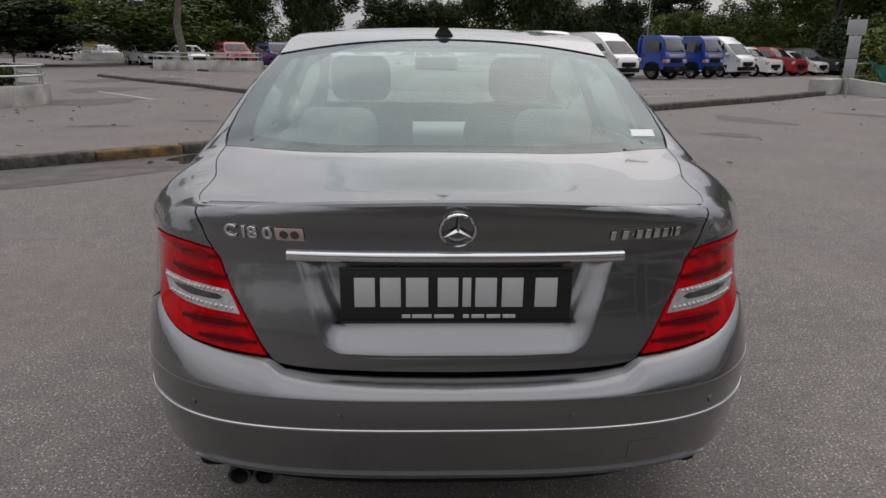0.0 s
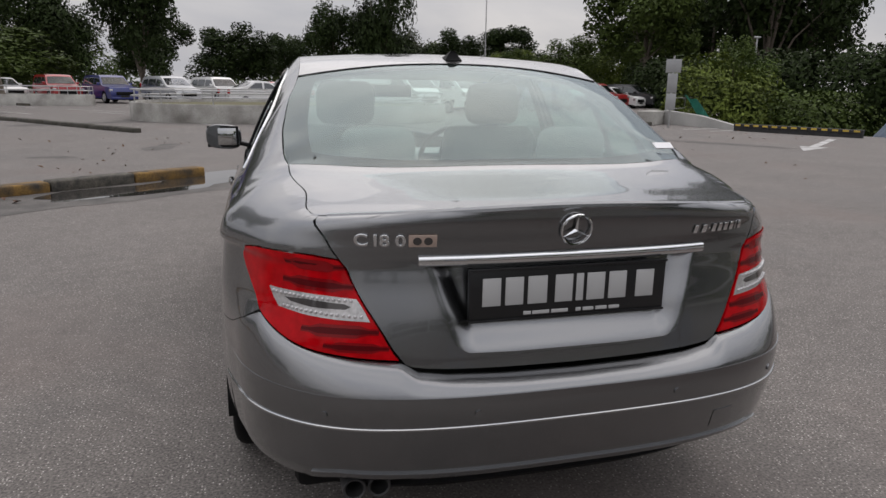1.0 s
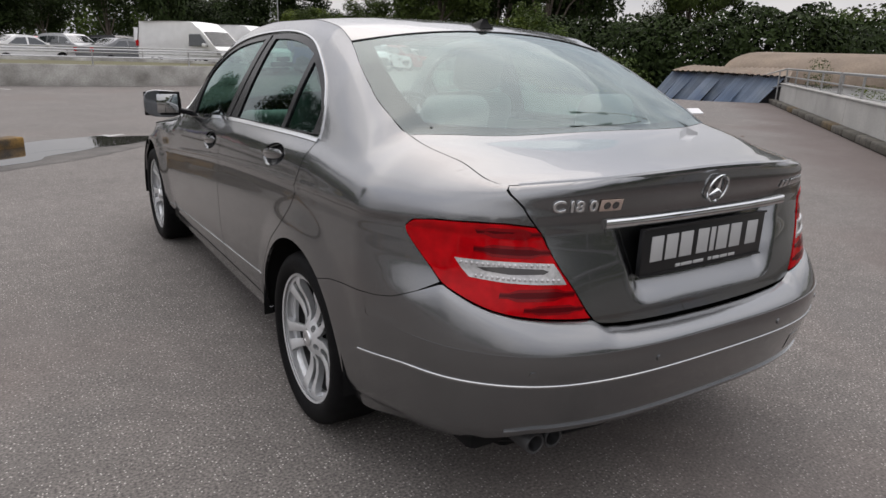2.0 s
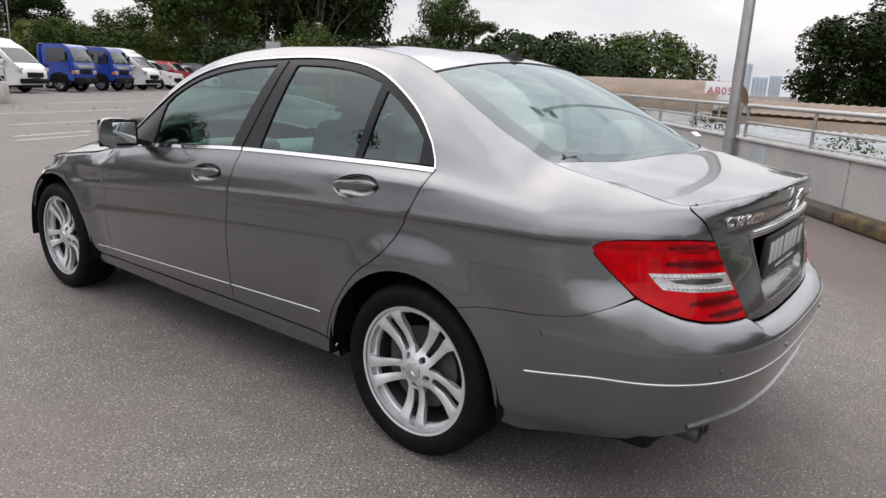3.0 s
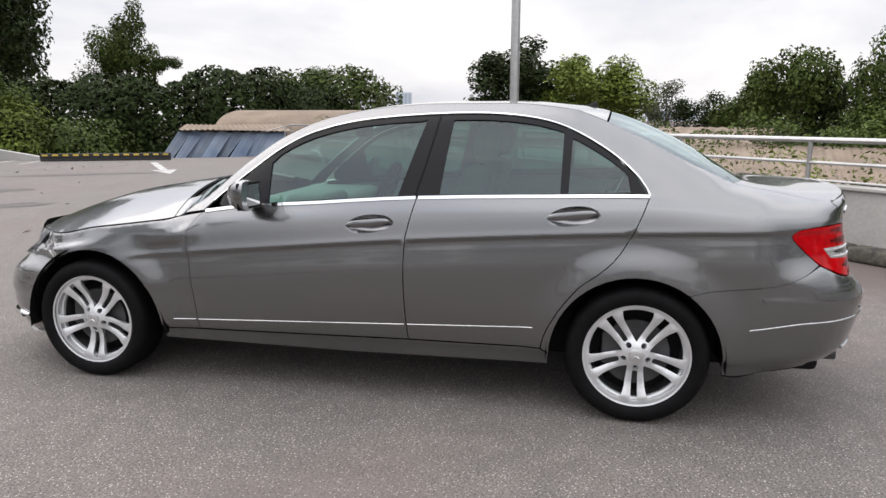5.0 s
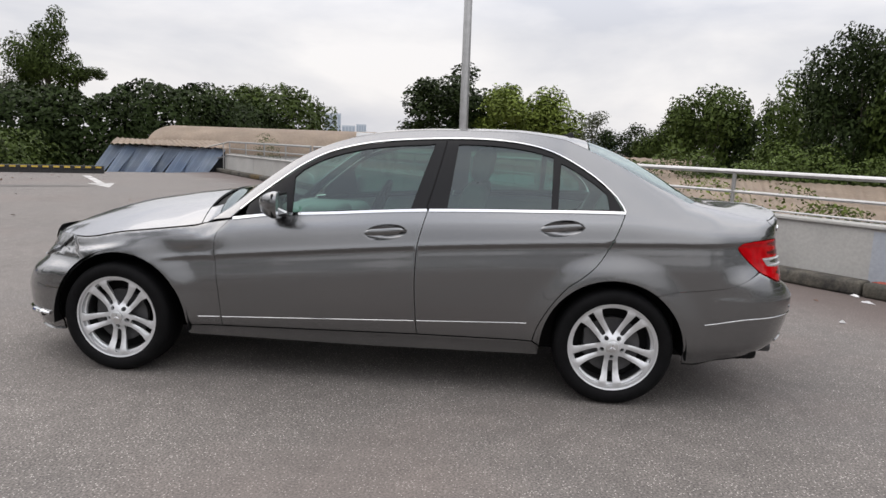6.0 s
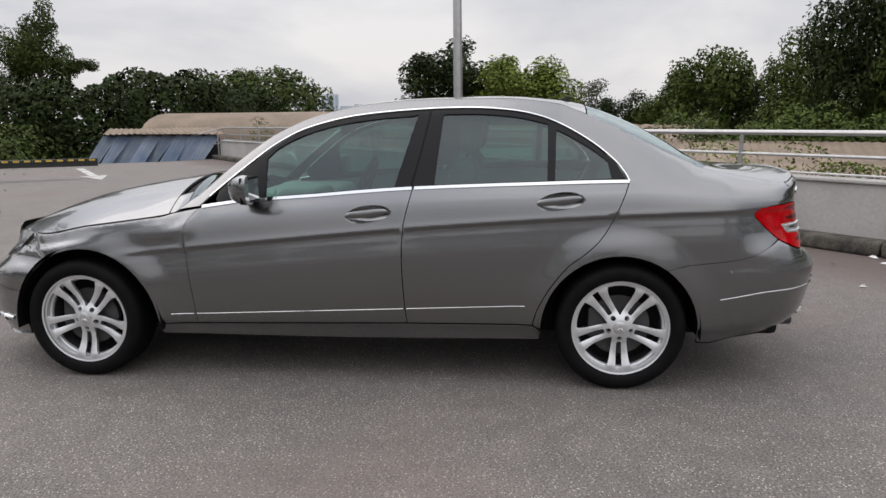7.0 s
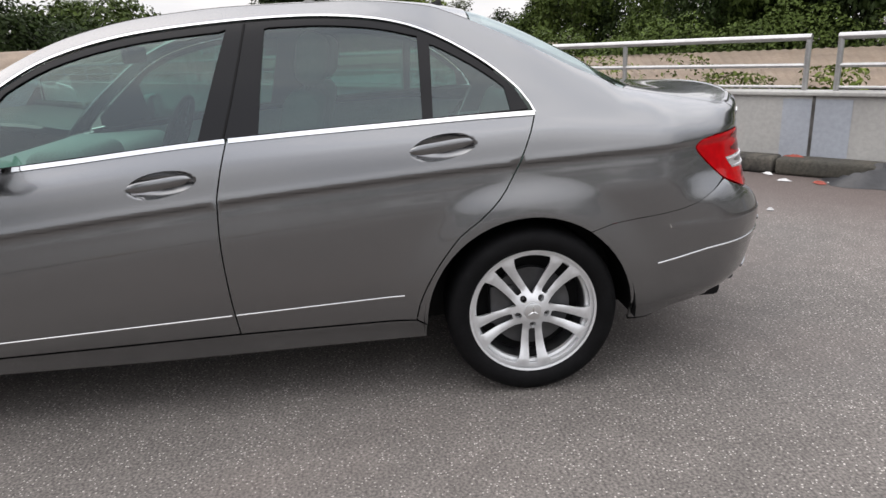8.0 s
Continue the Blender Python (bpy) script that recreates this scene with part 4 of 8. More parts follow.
def flank(side):
    mir = side > 0
    kw = dict(mirror=mir, gap=GAP, dv=0.008)
    # doors
    hf, hr = (1.235, 0.868), (0.304, 0.930)
    fd = skin("front_door", rear_chart, ys(*(front_cut + b_cut[::-1] + belt_f[::-1])), paint, car, holes=[ys(*handle_hole(*hf))], **kw)
    b_rear = [(y - 0.001, z) for y, z in b_cut]
    rd = skin("rear_door", rear_chart, ys(*(b_rear + rear_cut[::-1] + belt_r[::-1])), paint, car, holes=[ys(*handle_hole(*hr))], **kw)
    door_handle(fd, *hf, side)
    door_handle(rd, *hr, side)
    # lower chrome mouldings
    bead("door_moulding", ys(*[(y, 0.352 + (2.135 - y) * 0.0405) for y in (2.135, 1.8, 1.5, 1.2, 1.062)]), 0.0036, dull_chrome, fd, side)
    bead("door_moulding", ys(*[(y, 0.352 + (2.135 - y) * 0.0405) for y in (1.046, 0.85, 0.65, 0.49, 0.46)]), 0.0036, dull_chrome, rd, side)
    # front wing
    hood_line = [(y, rail_front(y) - 0.0005) for y in (2.267, 2.4, 2.5, 2.6, 2.711, 2.8, 2.9, 3.0, 3.078)]
    wing = [(2.105, 0.892), (2.19, 0.876)] + hood_line + [(3.084, 0.745), (3.05, 0.703), (2.99, 0.668), (2.925, 0.632)] + [p for p in front_arch if p[0] < 2.925 and p[1] > 0.3][0:] + [(2.337, 0.297)] + [(y, z) for y, z in front_cut[::-1]]
    skin("front_wing", rear_chart, ys(*wing), paint, car, mirror=mir, gap=0.001, dv=0.008)
    bead("wing_moulding", ys((2.27, 0.349), (2.2, 0.35), (2.15, 0.352)), 0.0036, dull_chrome, car, side)
    # black bead put in for the shade of the shut line between wing and bonnet
    bead("bonnet_gap", ys(*[(y, rail_front(y)) for y in (2.245, 2.3, 2.4, 2.5, 2.6, 2.711, 2.8, 2.9, 3.0, 3.07)]), 0.0032, black_plastic, car, side)
    # quarter panel, pillar and roof side rail in one
    lamp_up = xs((-0.579, 0.897), (-0.645, 0.904), (-0.700, 0.904)) + [(-0.930, 0.899), (-1.012, 0.888), (-1.048, 0.868)]
    lamp_side = [(-1.042, 0.848), (-0.997, 0.809), (-0.945, 0.769)]
    seam = [(-0.903, 0.7395)] + ys((-0.680, 0.704), (-0.605, 0.670), (-0.545, 0.657), (-0.40, 0.641), (-0.28, 0.628), (-0.203, 0.607))
    rail_pts = [(-rail_at(-0.80 + 0.03 * i)[2], rail_at(-0.80 + 0.03 * i)[1] + (0.0019 if i < 15 else 0.0)) for i in range(102)]
    arch_r = [p for p in rear_arch if p[0] > -0.20]
    quarter = (ys(*arch_r) + seam[::-1] + lamp_side[::-1] + lamp_up[::-1] + lid_edge[::-1] + rail_pts
               + ys((2.262, 0.872), (2.19, 0.888)) + ys(*win_arc) + ys(*[(y - 0.001, z) for y, z in rear_cut]))
    skin("quarter_panel", rear_chart, quarter, paint, car, **kw)
    # sill
    sill = [(0.386, 0.297), (0.424, 0.322), (1.044, 0.3185), (2.138, 0.298), (2.337, 0.294), (2.345, 0.235), (1.35, 0.228), (0.390, 0.240)]
    skin("sill", rear_chart, ys(*sill), paint, car, **kw)
    # window surround, pillars and panes
    inner = [(2.02, 0.935)] + [(y * 0.993 + 0.0065, z - 0.005) for y, z in win_arc[3:-2]] + [(-0.006, 1.036)]
    frame_low = [(y, z_belt(y) + 0.010) for y in (0.2, 0.6, 1.0, 1.4, 1.8, 2.0)]
    top = curve_fn(*sorted(((y, z) for y, z in win_arc if z > 1.03), key=lambda p: p[0])[::3])

    def under(ya, yb, drop, n=14):
        return [(ya + (yb - ya) * i / n, top(ya + (yb - ya) * i / n) - drop) for i in range(n + 1)]
    front_pane = [(1.10, z_belt(1.1) + 0.014), (0.995, 1.346)] + under(1.02, 1.72, 0.030) + [(1.765, 1.135), (1.755, z_belt(1.75) + 0.012)]
    rear_pane = [(0.358, z_belt(0.36) + 0.014), (0.352, 1.292)] + under(0.40, 0.85, 0.030) + [(0.868, 1.342), (0.905, z_belt(0.9) + 0.014)]
    small_pane = [(0.055, z_belt(0.05) + 0.018)] + under(0.07, 0.30, 0.036, 8) + [(0.312, 1.262), (0.322, z_belt(0.32) + 0.014)]
    skin("window_frame", rear_chart, ys(*(inner + frame_low)), black_trim, car, holes=[ys(*front_pane), ys(*rear_pane), ys(*small_pane)],
         off=-0.003, du=0.05, dv=0.03, rim=0.012, mirror=mir, label="glossy black window frame and pillar trim")
    for nm, pane, holder in (("front_door_glass", front_pane, fd), ("rear_door_glass", rear_pane, rd), ("quarter_glass", small_pane, rd)):
        skin(nm, rear_chart, ys(*pane), glass_side, holder, off=-0.009, du=0.06, dv=0.03, rim=0, mirror=mir, label="green-tinted glass").visible_shadow = False
    ribbon("window_chrome", ys(*win_arc[2:]), 0.0055, chrome, car, side, off=0.004)
    ribbon("belt_chrome", ys(*[(y, z_belt(y) + 0.001) for y in (2.085, 1.9, 1.7, 1.5, 1.3, 1.15, 1.012)]), 0.014, chrome, fd, side, off=0.005)
    ribbon("belt_chrome", ys(*[(y, z_belt(y) + 0.001) for y in (1.0, 0.8, 0.6, 0.4, 0.2, 0.05, -0.024)]), 0.014, chrome, rd, side, off=0.005)
    ribbon("pillar_gap", ys((1.018, 1.0), (0.985, 1.12), (0.955, 1.25), (0.934, 1.36)), 0.007, black_plastic, fd, side, off=-0.0005)
    # tail lamp
    low = LAMP_LOW
    inner_edge = xs((-0.478, 0.712), (-0.520, 0.783), (-0.551, 0.845), (-0.579, 0.897))
    lamp_poly = spline(lamp_up[1:] + lamp_side + low, 0.02) + inner_edge
    lamp = skin("tail_lamp", rear_chart, lamp_poly, lamp_red, car, off=0.003, du=0.02, dv=0.015, rim=0.02, mirror=mir, gap=0.0025,
                label="red wraparound tail lamp with clear band")
    clear = [(-0.868, 0.8085), (-0.76, 0.809), (-0.66, 0.808), (-0.571, 0.804), (-0.552, 0.780), (-0.531, 0.751), (-0.62, 0.753), (-0.72, 0.757), (-0.820, 0.764), (-0.846, 0.785)]
    band_ob = skin("clear_band", rear_chart, clear, lamp_clear, lamp, off=0.0045, du=0.02, dv=0.012, rim=0.002, mirror=mir)
    dark = [(-0.800, 0.791), (-0.72, 0.795), (-0.603, 0.791), (-0.585, 0.785), (-0.600, 0.778), (-0.70, 0.777), (-0.775, 0.783)]
    skin("smoked_insert", rear_chart, dark, lamp_dark, band_ob, off=0.0055, du=0.02, dv=0.012, rim=0.001, mirror=mir)
    # soft dark strips between the light guides: a broad dim one under a narrow dark one
    for z, q0, q1, w in ((0.8775, 0.606, 0.800, 0.014), (0.832, 0.580, 0.810, 0.015), (0.727, 0.503, 0.720, 0.015), (0.688, 0.470, 0.640, 0.012)):
        for nm, mt, ww, o in (("dim_strip", lamp_dim, w * 2.0, 0.0042), ("dark_strip", lamp_deep, w, 0.0049)):
            ribbon(nm, [(-(q0 + (q1 - q0) * k / 8), z + (0.004 if z > 0.8 else -0.002 if z > 0.7 else 0.002) * (k / 8) ** 2) for k in range(9)], ww, mt, lamp, side, off=o, rim=0.0008, taper=0.5)
    for row, z in ((0, 0.8005), (1, 0.766)):
        for k in range(17):
            q, zz = -(0.583 - 0.030 * row + 0.0165 * k), z + (0.0012 if row else 0.0) * (k - 6) * 0.4
            if row == 0 and q < -0.852 or row and q < -0.815:
                continue
            bm = bmesh.new()
            p = rear_chart(-q if mir else q, zz)
            bmesh.ops.create_uvsphere(bm, u_segments=8, v_segments=5, radius=0.0048, matrix=Matrix.Translation(p + Vector((0.004 * side, -0.004, 0))))
            part("led", bm, lamp_clear, band_ob)
    return fd, rd


flank(-1)
flank(1)


# --- tail: boot lid, bumper ---
DECK_A, DECK_B = -0.380, -0.80


def lip(u):
    """Where the deck meets the lid's rear face: y, the chart place of the lid, z."""
    xe, ze, qe = rail_at(DECK_B)
    z = ze + (z_mid(-0.955) - ze) * (1 - abs(u) ** 2.0)
    lo, hi = S_REAR, Y0
    for _ in range(26):
        mid = (lo + hi) / 2
        if body_s(mid, z)[0] < abs(u) * xe:
            lo = mid
        else:
            hi = mid
    return body_s(lo, z)[1], math.copysign(lo - S_REAR, u), z


U_LIP = [lip(u) for u in [1 - 2 * i / 40 for i in range(41)]]
lip_y = curve_fn(*[(1 - 2 * i / 40, U_LIP[i][0]) for i in range(41)])


def deck_chart(u, w):
    """Deck of the boot: u across, w from the rear window's foot to the lip."""
    yl = lip_y(max(-1.0, min(1.0, u)))
    ya = DECK_A - 0.115 * (1 - min(1.0, u ** 4))
    xe, ze, qe = rail_at(DECK_A + (DECK_B - DECK_A) * w)
    yc = (DECK_A - 0.115) * (1 - w) + lip_y(0.0) * w
    zc = z_mid(max(-0.955, yc))
    z0 = z_rail(DECK_A) + (z_mid(DECK_A - 0.115) - z_rail(DECK_A)) * (1 - abs(u) ** 2.0)
    foot = top_chart(max(-1.0, min(1.0, u)), ya).z - z0   # the deck starts at the glass's lower edge
    return Vector((u * xe, ya + (yl - ya) * w, ze + (zc - ze) * (1 - abs(u) ** 2.0) + foot * max(0.0, 1 - w) ** 2))


lid_top = [(q, z) for y, q, z in U_LIP]
recess = [xs((x, z))[0] for x, z in ((-0.390, 0.893), (-0.378, 0.862), (-0.323, 0.716), (-0.306, 0.686), (-0.275, 0.670), (-0.15, 0.667), (0.15, 0.667), (0.275, 0.670), (0.306, 0.686), (0.323, 0.716), (0.378, 0.862), (0.390, 0.893))]
boot = skin("boot_lid", rear_chart, tail_edge + lid_top, paint, car, holes=[recess], gap=GAP, du=0.025, dv=0.012)


def recess_depth(q, z):
    side = 0.310 + (z - 0.690) * 0.381 - abs(q)
    return 0.0005 - 0.036 * smooth_step(-0.012, 0.062, side) * smooth_step(0.655, 0.742, z)


skin("plate_recess", rear_chart, shrink(recess, -0.004), paint, boot, off=recess_depth, du=0.008, dv=0.006, rim=0)
# deck top in the top chart
deck = [(1, 0), (1, 1), (-1, 1), (-1, 0)]
skin("boot_deck", deck_chart, deck, paint, boot, flip=True, du=0.05, dv=0.04, gap=0.0045, edge_step=0.04)
bm = bmesh.new()
tube(bm, [deck_chart(1 - 2 * i / 48, 0.988) + Vector((0, 0.004, -0.009)) for i in range(1, 48)], 0.0125, 10)
part("lip_edge", bm, paint, boot)
bm = bmesh.new()
tube(bm, [deck_chart(0.985 - 1.97 * i / 32, 0.004) + Vector((0, 0.003, -0.004)) for i in range(33)], 0.005, 6)
part("window_seal", bm, black_plastic, car, "black rubber seal at the foot of the rear window")

bump_up = ys((-0.203, 0.607), (-0.28, 0.628), (-0.40, 0.641), (-0.545, 0.657), (-0.605, 0.670), (-0.680, 0.704)) + [(q, z - 0.003) for q, z in LAMP_LOW] + xs((-0.405, 0.632), (-0.33, 0.624), (-0.18, 0.619), (0, 0.617))
arch_b = [(y, z) for y, z in rear_arch if y < -0.20 and z > 0.3]
bump_low = ys((-0.366, 0.246), (-0.42, 0.243), (-0.6, 0.258)) + xs((-0.71, 0.285), (-0.66, 0.310), (-0.60, 0.338), (-0.45, 0.342), (-0.2, 0.342), (0, 0.342))
LEDGE_Q, LEDGE_Z = 1.20, 0.589


def ledge_top(q):
    """Height of the bumper's upper edge along the tail."""
    pts = sorted((-a, b) for a, b in bump_up)
    return float(np.interp(abs(q), [p[0] for p in pts], [p[1] for p in pts]))


outer_up = [p for p in bump_up if p[0] < -LEDGE_Q - 0.004] + [(-LEDGE_Q, ledge_top(LEDGE_Q)), (-LEDGE_Q, LEDGE_Z), (0, LEDGE_Z)]
bl = outer_up[::-1] + [p for p in ys(*arch_b)] + bump_low
bumper = skin("rear_bumper", rear_chart, bl + [(-a, b) for a, b in bl[::-1]][1:-1], paint, car, gap=0.0005, du=0.03, dv=0.01)
bm = bmesh.new()
rows = []
for i in range(181):
    q = LEDGE_Q - 2 * LEDGE_Q * i / 180
    zt = ledge_top(q)
    pa, pb = rear_chart(q, LEDGE_Z - 0.005), rear_chart(q, zt)
    out = Vector((pa.x - pb.x, pa.y - pb.y, 0))
    pa = pa - out.normalized() * 0.0015
    f = smooth_step(0.92, LEDGE_Q, abs(q))
    row = []
    for k in range(9):
        v = k / 8
        c1, c2 = pa + Vector((0, 0, 0.012)), pb + out * 0.55 + Vector((0, 0, -0.003 - 0.10 * (zt - 0.615)))
        bez = pa * (1 - v) ** 3 + c1 * 3 * v * (1 - v) ** 2 + c2 * 3 * v * v * (1 - v) + pb * v ** 3
        row.append(bm.verts.new(bez.lerp(rear_chart(q, LEDGE_Z + (zt - LEDGE_Z) * v), f)))
    rows.append(row)
for a, b in zip(rows, rows[1:]):
    for k in range(8):
        bm.faces.new((a[k], a[k + 1], b[k + 1], b[k]))
bmesh.ops.recalc_face_normals(bm, faces=bm.faces)
if sum(f.normal.z for f in bm.faces) < 0:
    bmesh.ops.reverse_faces(bm, faces=bm.faces)
part("bumper_ledge", bm, paint, bumper, sharp=60)
strip = ys((-0.455, 0.464), (-0.53, 0.475), (-0.62, 0.488), (-0.70, 0.497)) + xs((-0.745, 0.501), (-0.66, 0.504), (-0.55, 0.505), (-0.41, 0.507), (-0.2, 0.509), (0, 0.509))
strip = spline(strip, 0.03)
bead("bumper_chrome", strip + [(-a, b) for a, b in strip[::-1][1:]], 0.0040, dull_chrome, bumper)
for x, z in ((-0.632, 0.539), (-0.272, 0.545), (0.272, 0.545), (0.632, 0.539)):
    q = xs((x, z))[0]
    bm = bmesh.new()
    p = rear_chart(*q)
    n = (rear_chart(q[0] + 0.01, z) - rear_chart(q[0] - 0.01, z)).cross(Vector((0, 0, 1))).normalized()
    rod(bm, p - n * 0.004, p + n * 0.0035, 0.0095, 0.0088, 20)
    part("parking_sensor", bm, paint, bumper)
low_skirt = ys((-0.366, 0.238), (-0.42, 0.236), (-0.6, 0.250)) + xs((-0.71, 0.290), (-0.66, 0.314), (-0.60, 0.342), (-0.45, 0.346), (-0.2, 0.346), (0, 0.346))
low_dn = [(q, 0.215) for q in (0.0, -0.3, -0.6)] + [(-0.9, 0.240)] + ys((-0.45, 0.226), (-0.37, 0.228))
sk = low_skirt + low_dn[::-1]
skin("rear_skirt", rear_chart, sk + [(-a, b) for a, b in sk[::-1]][1:-1], black_plastic, bumper, off=-0.012, du=0.04, dv=0.02)
ribbon("skirt_line", xs((-0.66, 0.352), (-0.60, 0.364), (-0.45, 0.366), (-0.2, 0.366), (0.2, 0.366), (0.45, 0.366), (0.60, 0.364), (0.66, 0.352)), 0.010, paint, bumper, -1, off=0.006)
# towing-eye cover
skin("towing_cover", rear_chart, xs((0.42, 0.40), (0.49, 0.40), (0.49, 0.455), (0.42, 0.455)), paint, bumper, off=0.0015, rim=0.001, du=0.05, dv=0.05)

# chrome strip over the plate, plate and badges
strip_q = [xs((x, 0.896))[0][0] for x in (-0.395, -0.3, -0.2, -0.1, 0, 0.1, 0.2, 0.3, 0.395)]
bm = bmesh.new()
rows = []
for q in strip_q:
    pr = []
    for dz, o in ((0.013, -0.004), (0.0135, 0.006), (0.011, 0.0105), (0.004, 0.012), (-0.006, 0.0115), (-0.011, 0.009), (-0.013, 0.004), (-0.0135, -0.014)):
        p = rear_chart(q, 0.896 + dz)
        pr.append(bm.verts.new(p + Vector((0, -o, 0))))
    rows.append(pr)
for a, b in zip(rows, rows[1:]):
    for k in range(len(a) - 1):
        bm.faces.new((a[k], b[k], b[k + 1], a[k + 1]))
bm.faces.new(rows[0])
bm.faces.new(rows[-1][::-1])
bmesh.ops.recalc_face_normals(bm, faces=bm.faces)
part("boot_chrome_strip", bm, chrome, boot, "chrome strip above the number plate", sharp=50)

PLATE_Y, PLATE_Z = -0.951, 0.807
bm = bmesh.new()
box(bm, -0.272, 0.272, PLATE_Y, PLATE_Y + 0.018, PLATE_Z - 0.067, PLATE_Z + 0.067, 0.006)
plate = part("number_plate", bm, plate_black, boot, "black number plate with grey bars")
for sg in (-1, 1):
    bm = bmesh.new()
    box(bm, -0.272, 0.272, PLATE_Y - 0.004, PLATE_Y + 0.002, PLATE_Z + sg * 0.066 - 0.003, PLATE_Z + sg * 0.066 + 0.003, 0.0015)
    part("plate_rim", bm, plate_black, plate)
for x0, x1 in ((-0.238, -0.190), (-0.178, -0.130), (-0.118, -0.066), (-0.044, 0.004), (0.014, 0.034), (0.044, 0.094), (0.106, 0.156), (0.184, 0.236)):
    bm = bmesh.new()
    box(bm, x0, x1, PLATE_Y - 0.002, PLATE_Y + 0.001, PLATE_Z - 0.028, PLATE_Z + 0.044, 0.001)
    part("plate_bar", bm, plate_grey, plate)
for x0, x1 in ((-0.128, -0.108), (-0.104, -0.058), (-0.052, -0.006), (0.016, 0.03), (0.036, 0.066), (0.072, 0.104), (0.11, 0.14)):
    bm = bmesh.new()
    box(bm, x0, x1, PLATE_Y - 0.002, PLATE_Y + 0.001, PLATE_Z - 0.056, PLATE_Z - 0.047, 0.0005)
    part("small_print_bar", bm, plate_grey, plate)


def on_tail(x, z, lift):
    q = xs((x, z))[0][0]
    p = rear_chart(q, z)
    t = (rear_chart(q + 0.01, z) - rear_chart(q - 0.01, z)).normalized()
    up = (rear_chart(q, z + 0.01) - rear_chart(q, z - 0.01)).normalized()
    n = t.cross(up).normalized()
    up = n.cross(t).normalized()
    m = Matrix((t, up, n)).transposed().to_4x4()
    m.translation = p + n * lift
    return m


# round badge: ring with three arms
bm = bmesh.new()
R = 0.040
ring = []
for k in range(40):
    a = 2 * math.pi * k / 40
    ring.append([bm.verts.new(((R + 0.0034 * math.cos(b)) * math.cos(a), (R + 0.0034 * math.cos(b)) * math.sin(a), 0.0045 * math.sin(b))) for b in (2 * math.pi * j / 8 for j in range(8))])
for k in range(40):
    a, b = ring[k], ring[(k + 1) % 40]
    for j in range(8):
        bm.faces.new((a[j], b[j], b[(j + 1) % 8], a[(j + 1) % 8]))
for k in range(3):
    a = math.pi / 2 + 2 * math.pi * k / 3
    d, e = Vector((math.cos(a), math.sin(a), 0)), Vector((-math.sin(a), math.cos(a), 0))
    tip = bm.verts.new(d * (R - 0.001))
    l, r = bm.verts.new(e * 0.006 - d * 0.0035), bm.verts.new(-e * 0.006 - d * 0.0035)
    top = bm.verts.new(Vector((0, 0, 0.007)))
    for f in ((tip, top, l), (top, tip, r), (tip, l, r)):
        bm.faces.new(f)
bmesh.ops.recalc_face_normals(bm, faces=bm.faces)
bmesh.ops.transform(bm, matrix=on_tail(0.0, 0.969, 0.008), verts=bm.verts)
part("round_badge", bm, chrome, boot, "chrome ring badge", sharp=30)


def letters(text, m, size, material, parent, name="lettering", depth=0.002):
    cu = bpy.data.curves.new(name, "FONT")
    cu.body = text
    cu.size = size
    cu.extrude = depth
    cu.bevel_depth = 0.0013
    cu.space_character = 1.12
    ob = new(name, cu)
    me = bpy.data.meshes.new_from_object(ob)
    bpy.data.objects.remove(ob)
    me.transform(m)
    me.materials.clear()
    me.materials.append(material)
    ob = new(name, me)
    ob.parent = parent
    return ob


for ch, x in (("C", -0.545), ("1", -0.507), ("8", -0.486), ("0", -0.449)):
    letters(ch, on_tail(x + 0.014, 0.951, 0.003) @ Matrix.Translation((-0.014, -0.016, 0)) @ Matrix.Diagonal((1.2, 1, 1, 1)), 0.042, chrome, boot, "model_lettering")
bm = bmesh.new()
box(bm, -0.034, 0.034, -0.0165, 0.0165, 0, 0.0025, 0.001, m=on_tail(-0.384, 0.949, 0.002))
sticker = part("dealer_sticker", bm, mat("tan_sticker", (0.42, 0.32, 0.27), 0.4, 0, var=0.15, scale=60), boot, "small tan sticker with two rings")
for dx in (-0.013, 0.013):
    bm = bmesh.new()
    bmesh.ops.create_cone(bm, cap_ends=True, segments=20, radius1=0.0105, radius2=0.0105, depth=0.001, matrix=on_tail(-0.384 + dx, 0.949, 0.005))
    part("sticker_ring", bm, lamp_dark, sticker)
# transmission badge: plain raised strokes
for k, w in enumerate((0.014, 0.017, 0.007, 0.016, 0.016, 0.017, 0.016, 0.006, 0.015)):
    x = 0.356 + sum((0.028, 0.022, 0.013, 0.022, 0.022, 0.023, 0.022, 0.012, 0.021)[:k]) + w / 2
    m = on_tail(x, 0.949, 0.002)
    bm = bmesh.new()
    hh = 0.0115 if k != 2 else 0.0025
    box(bm, -w / 2 + 0.001, w / 2 - 0.001, -hh, hh, 0, 0.003, 0.0008, m=m)
    part("badge_stroke", bm, chrome, boot)

# --- roof, panes, bonnet ---
def band(ya, yb, bow_a, bow_b, n=24, pow_b=2):
    return [(1 - 2 * i / n, ya + bow_a * (1 - (1 - 2 * i / n) ** 2)) for i in range(n + 1)] + [(-1 + 2 * i / n, yb + bow_b * (1 - (1 - 2 * i / n) ** pow_b)) for i in range(n + 1)]


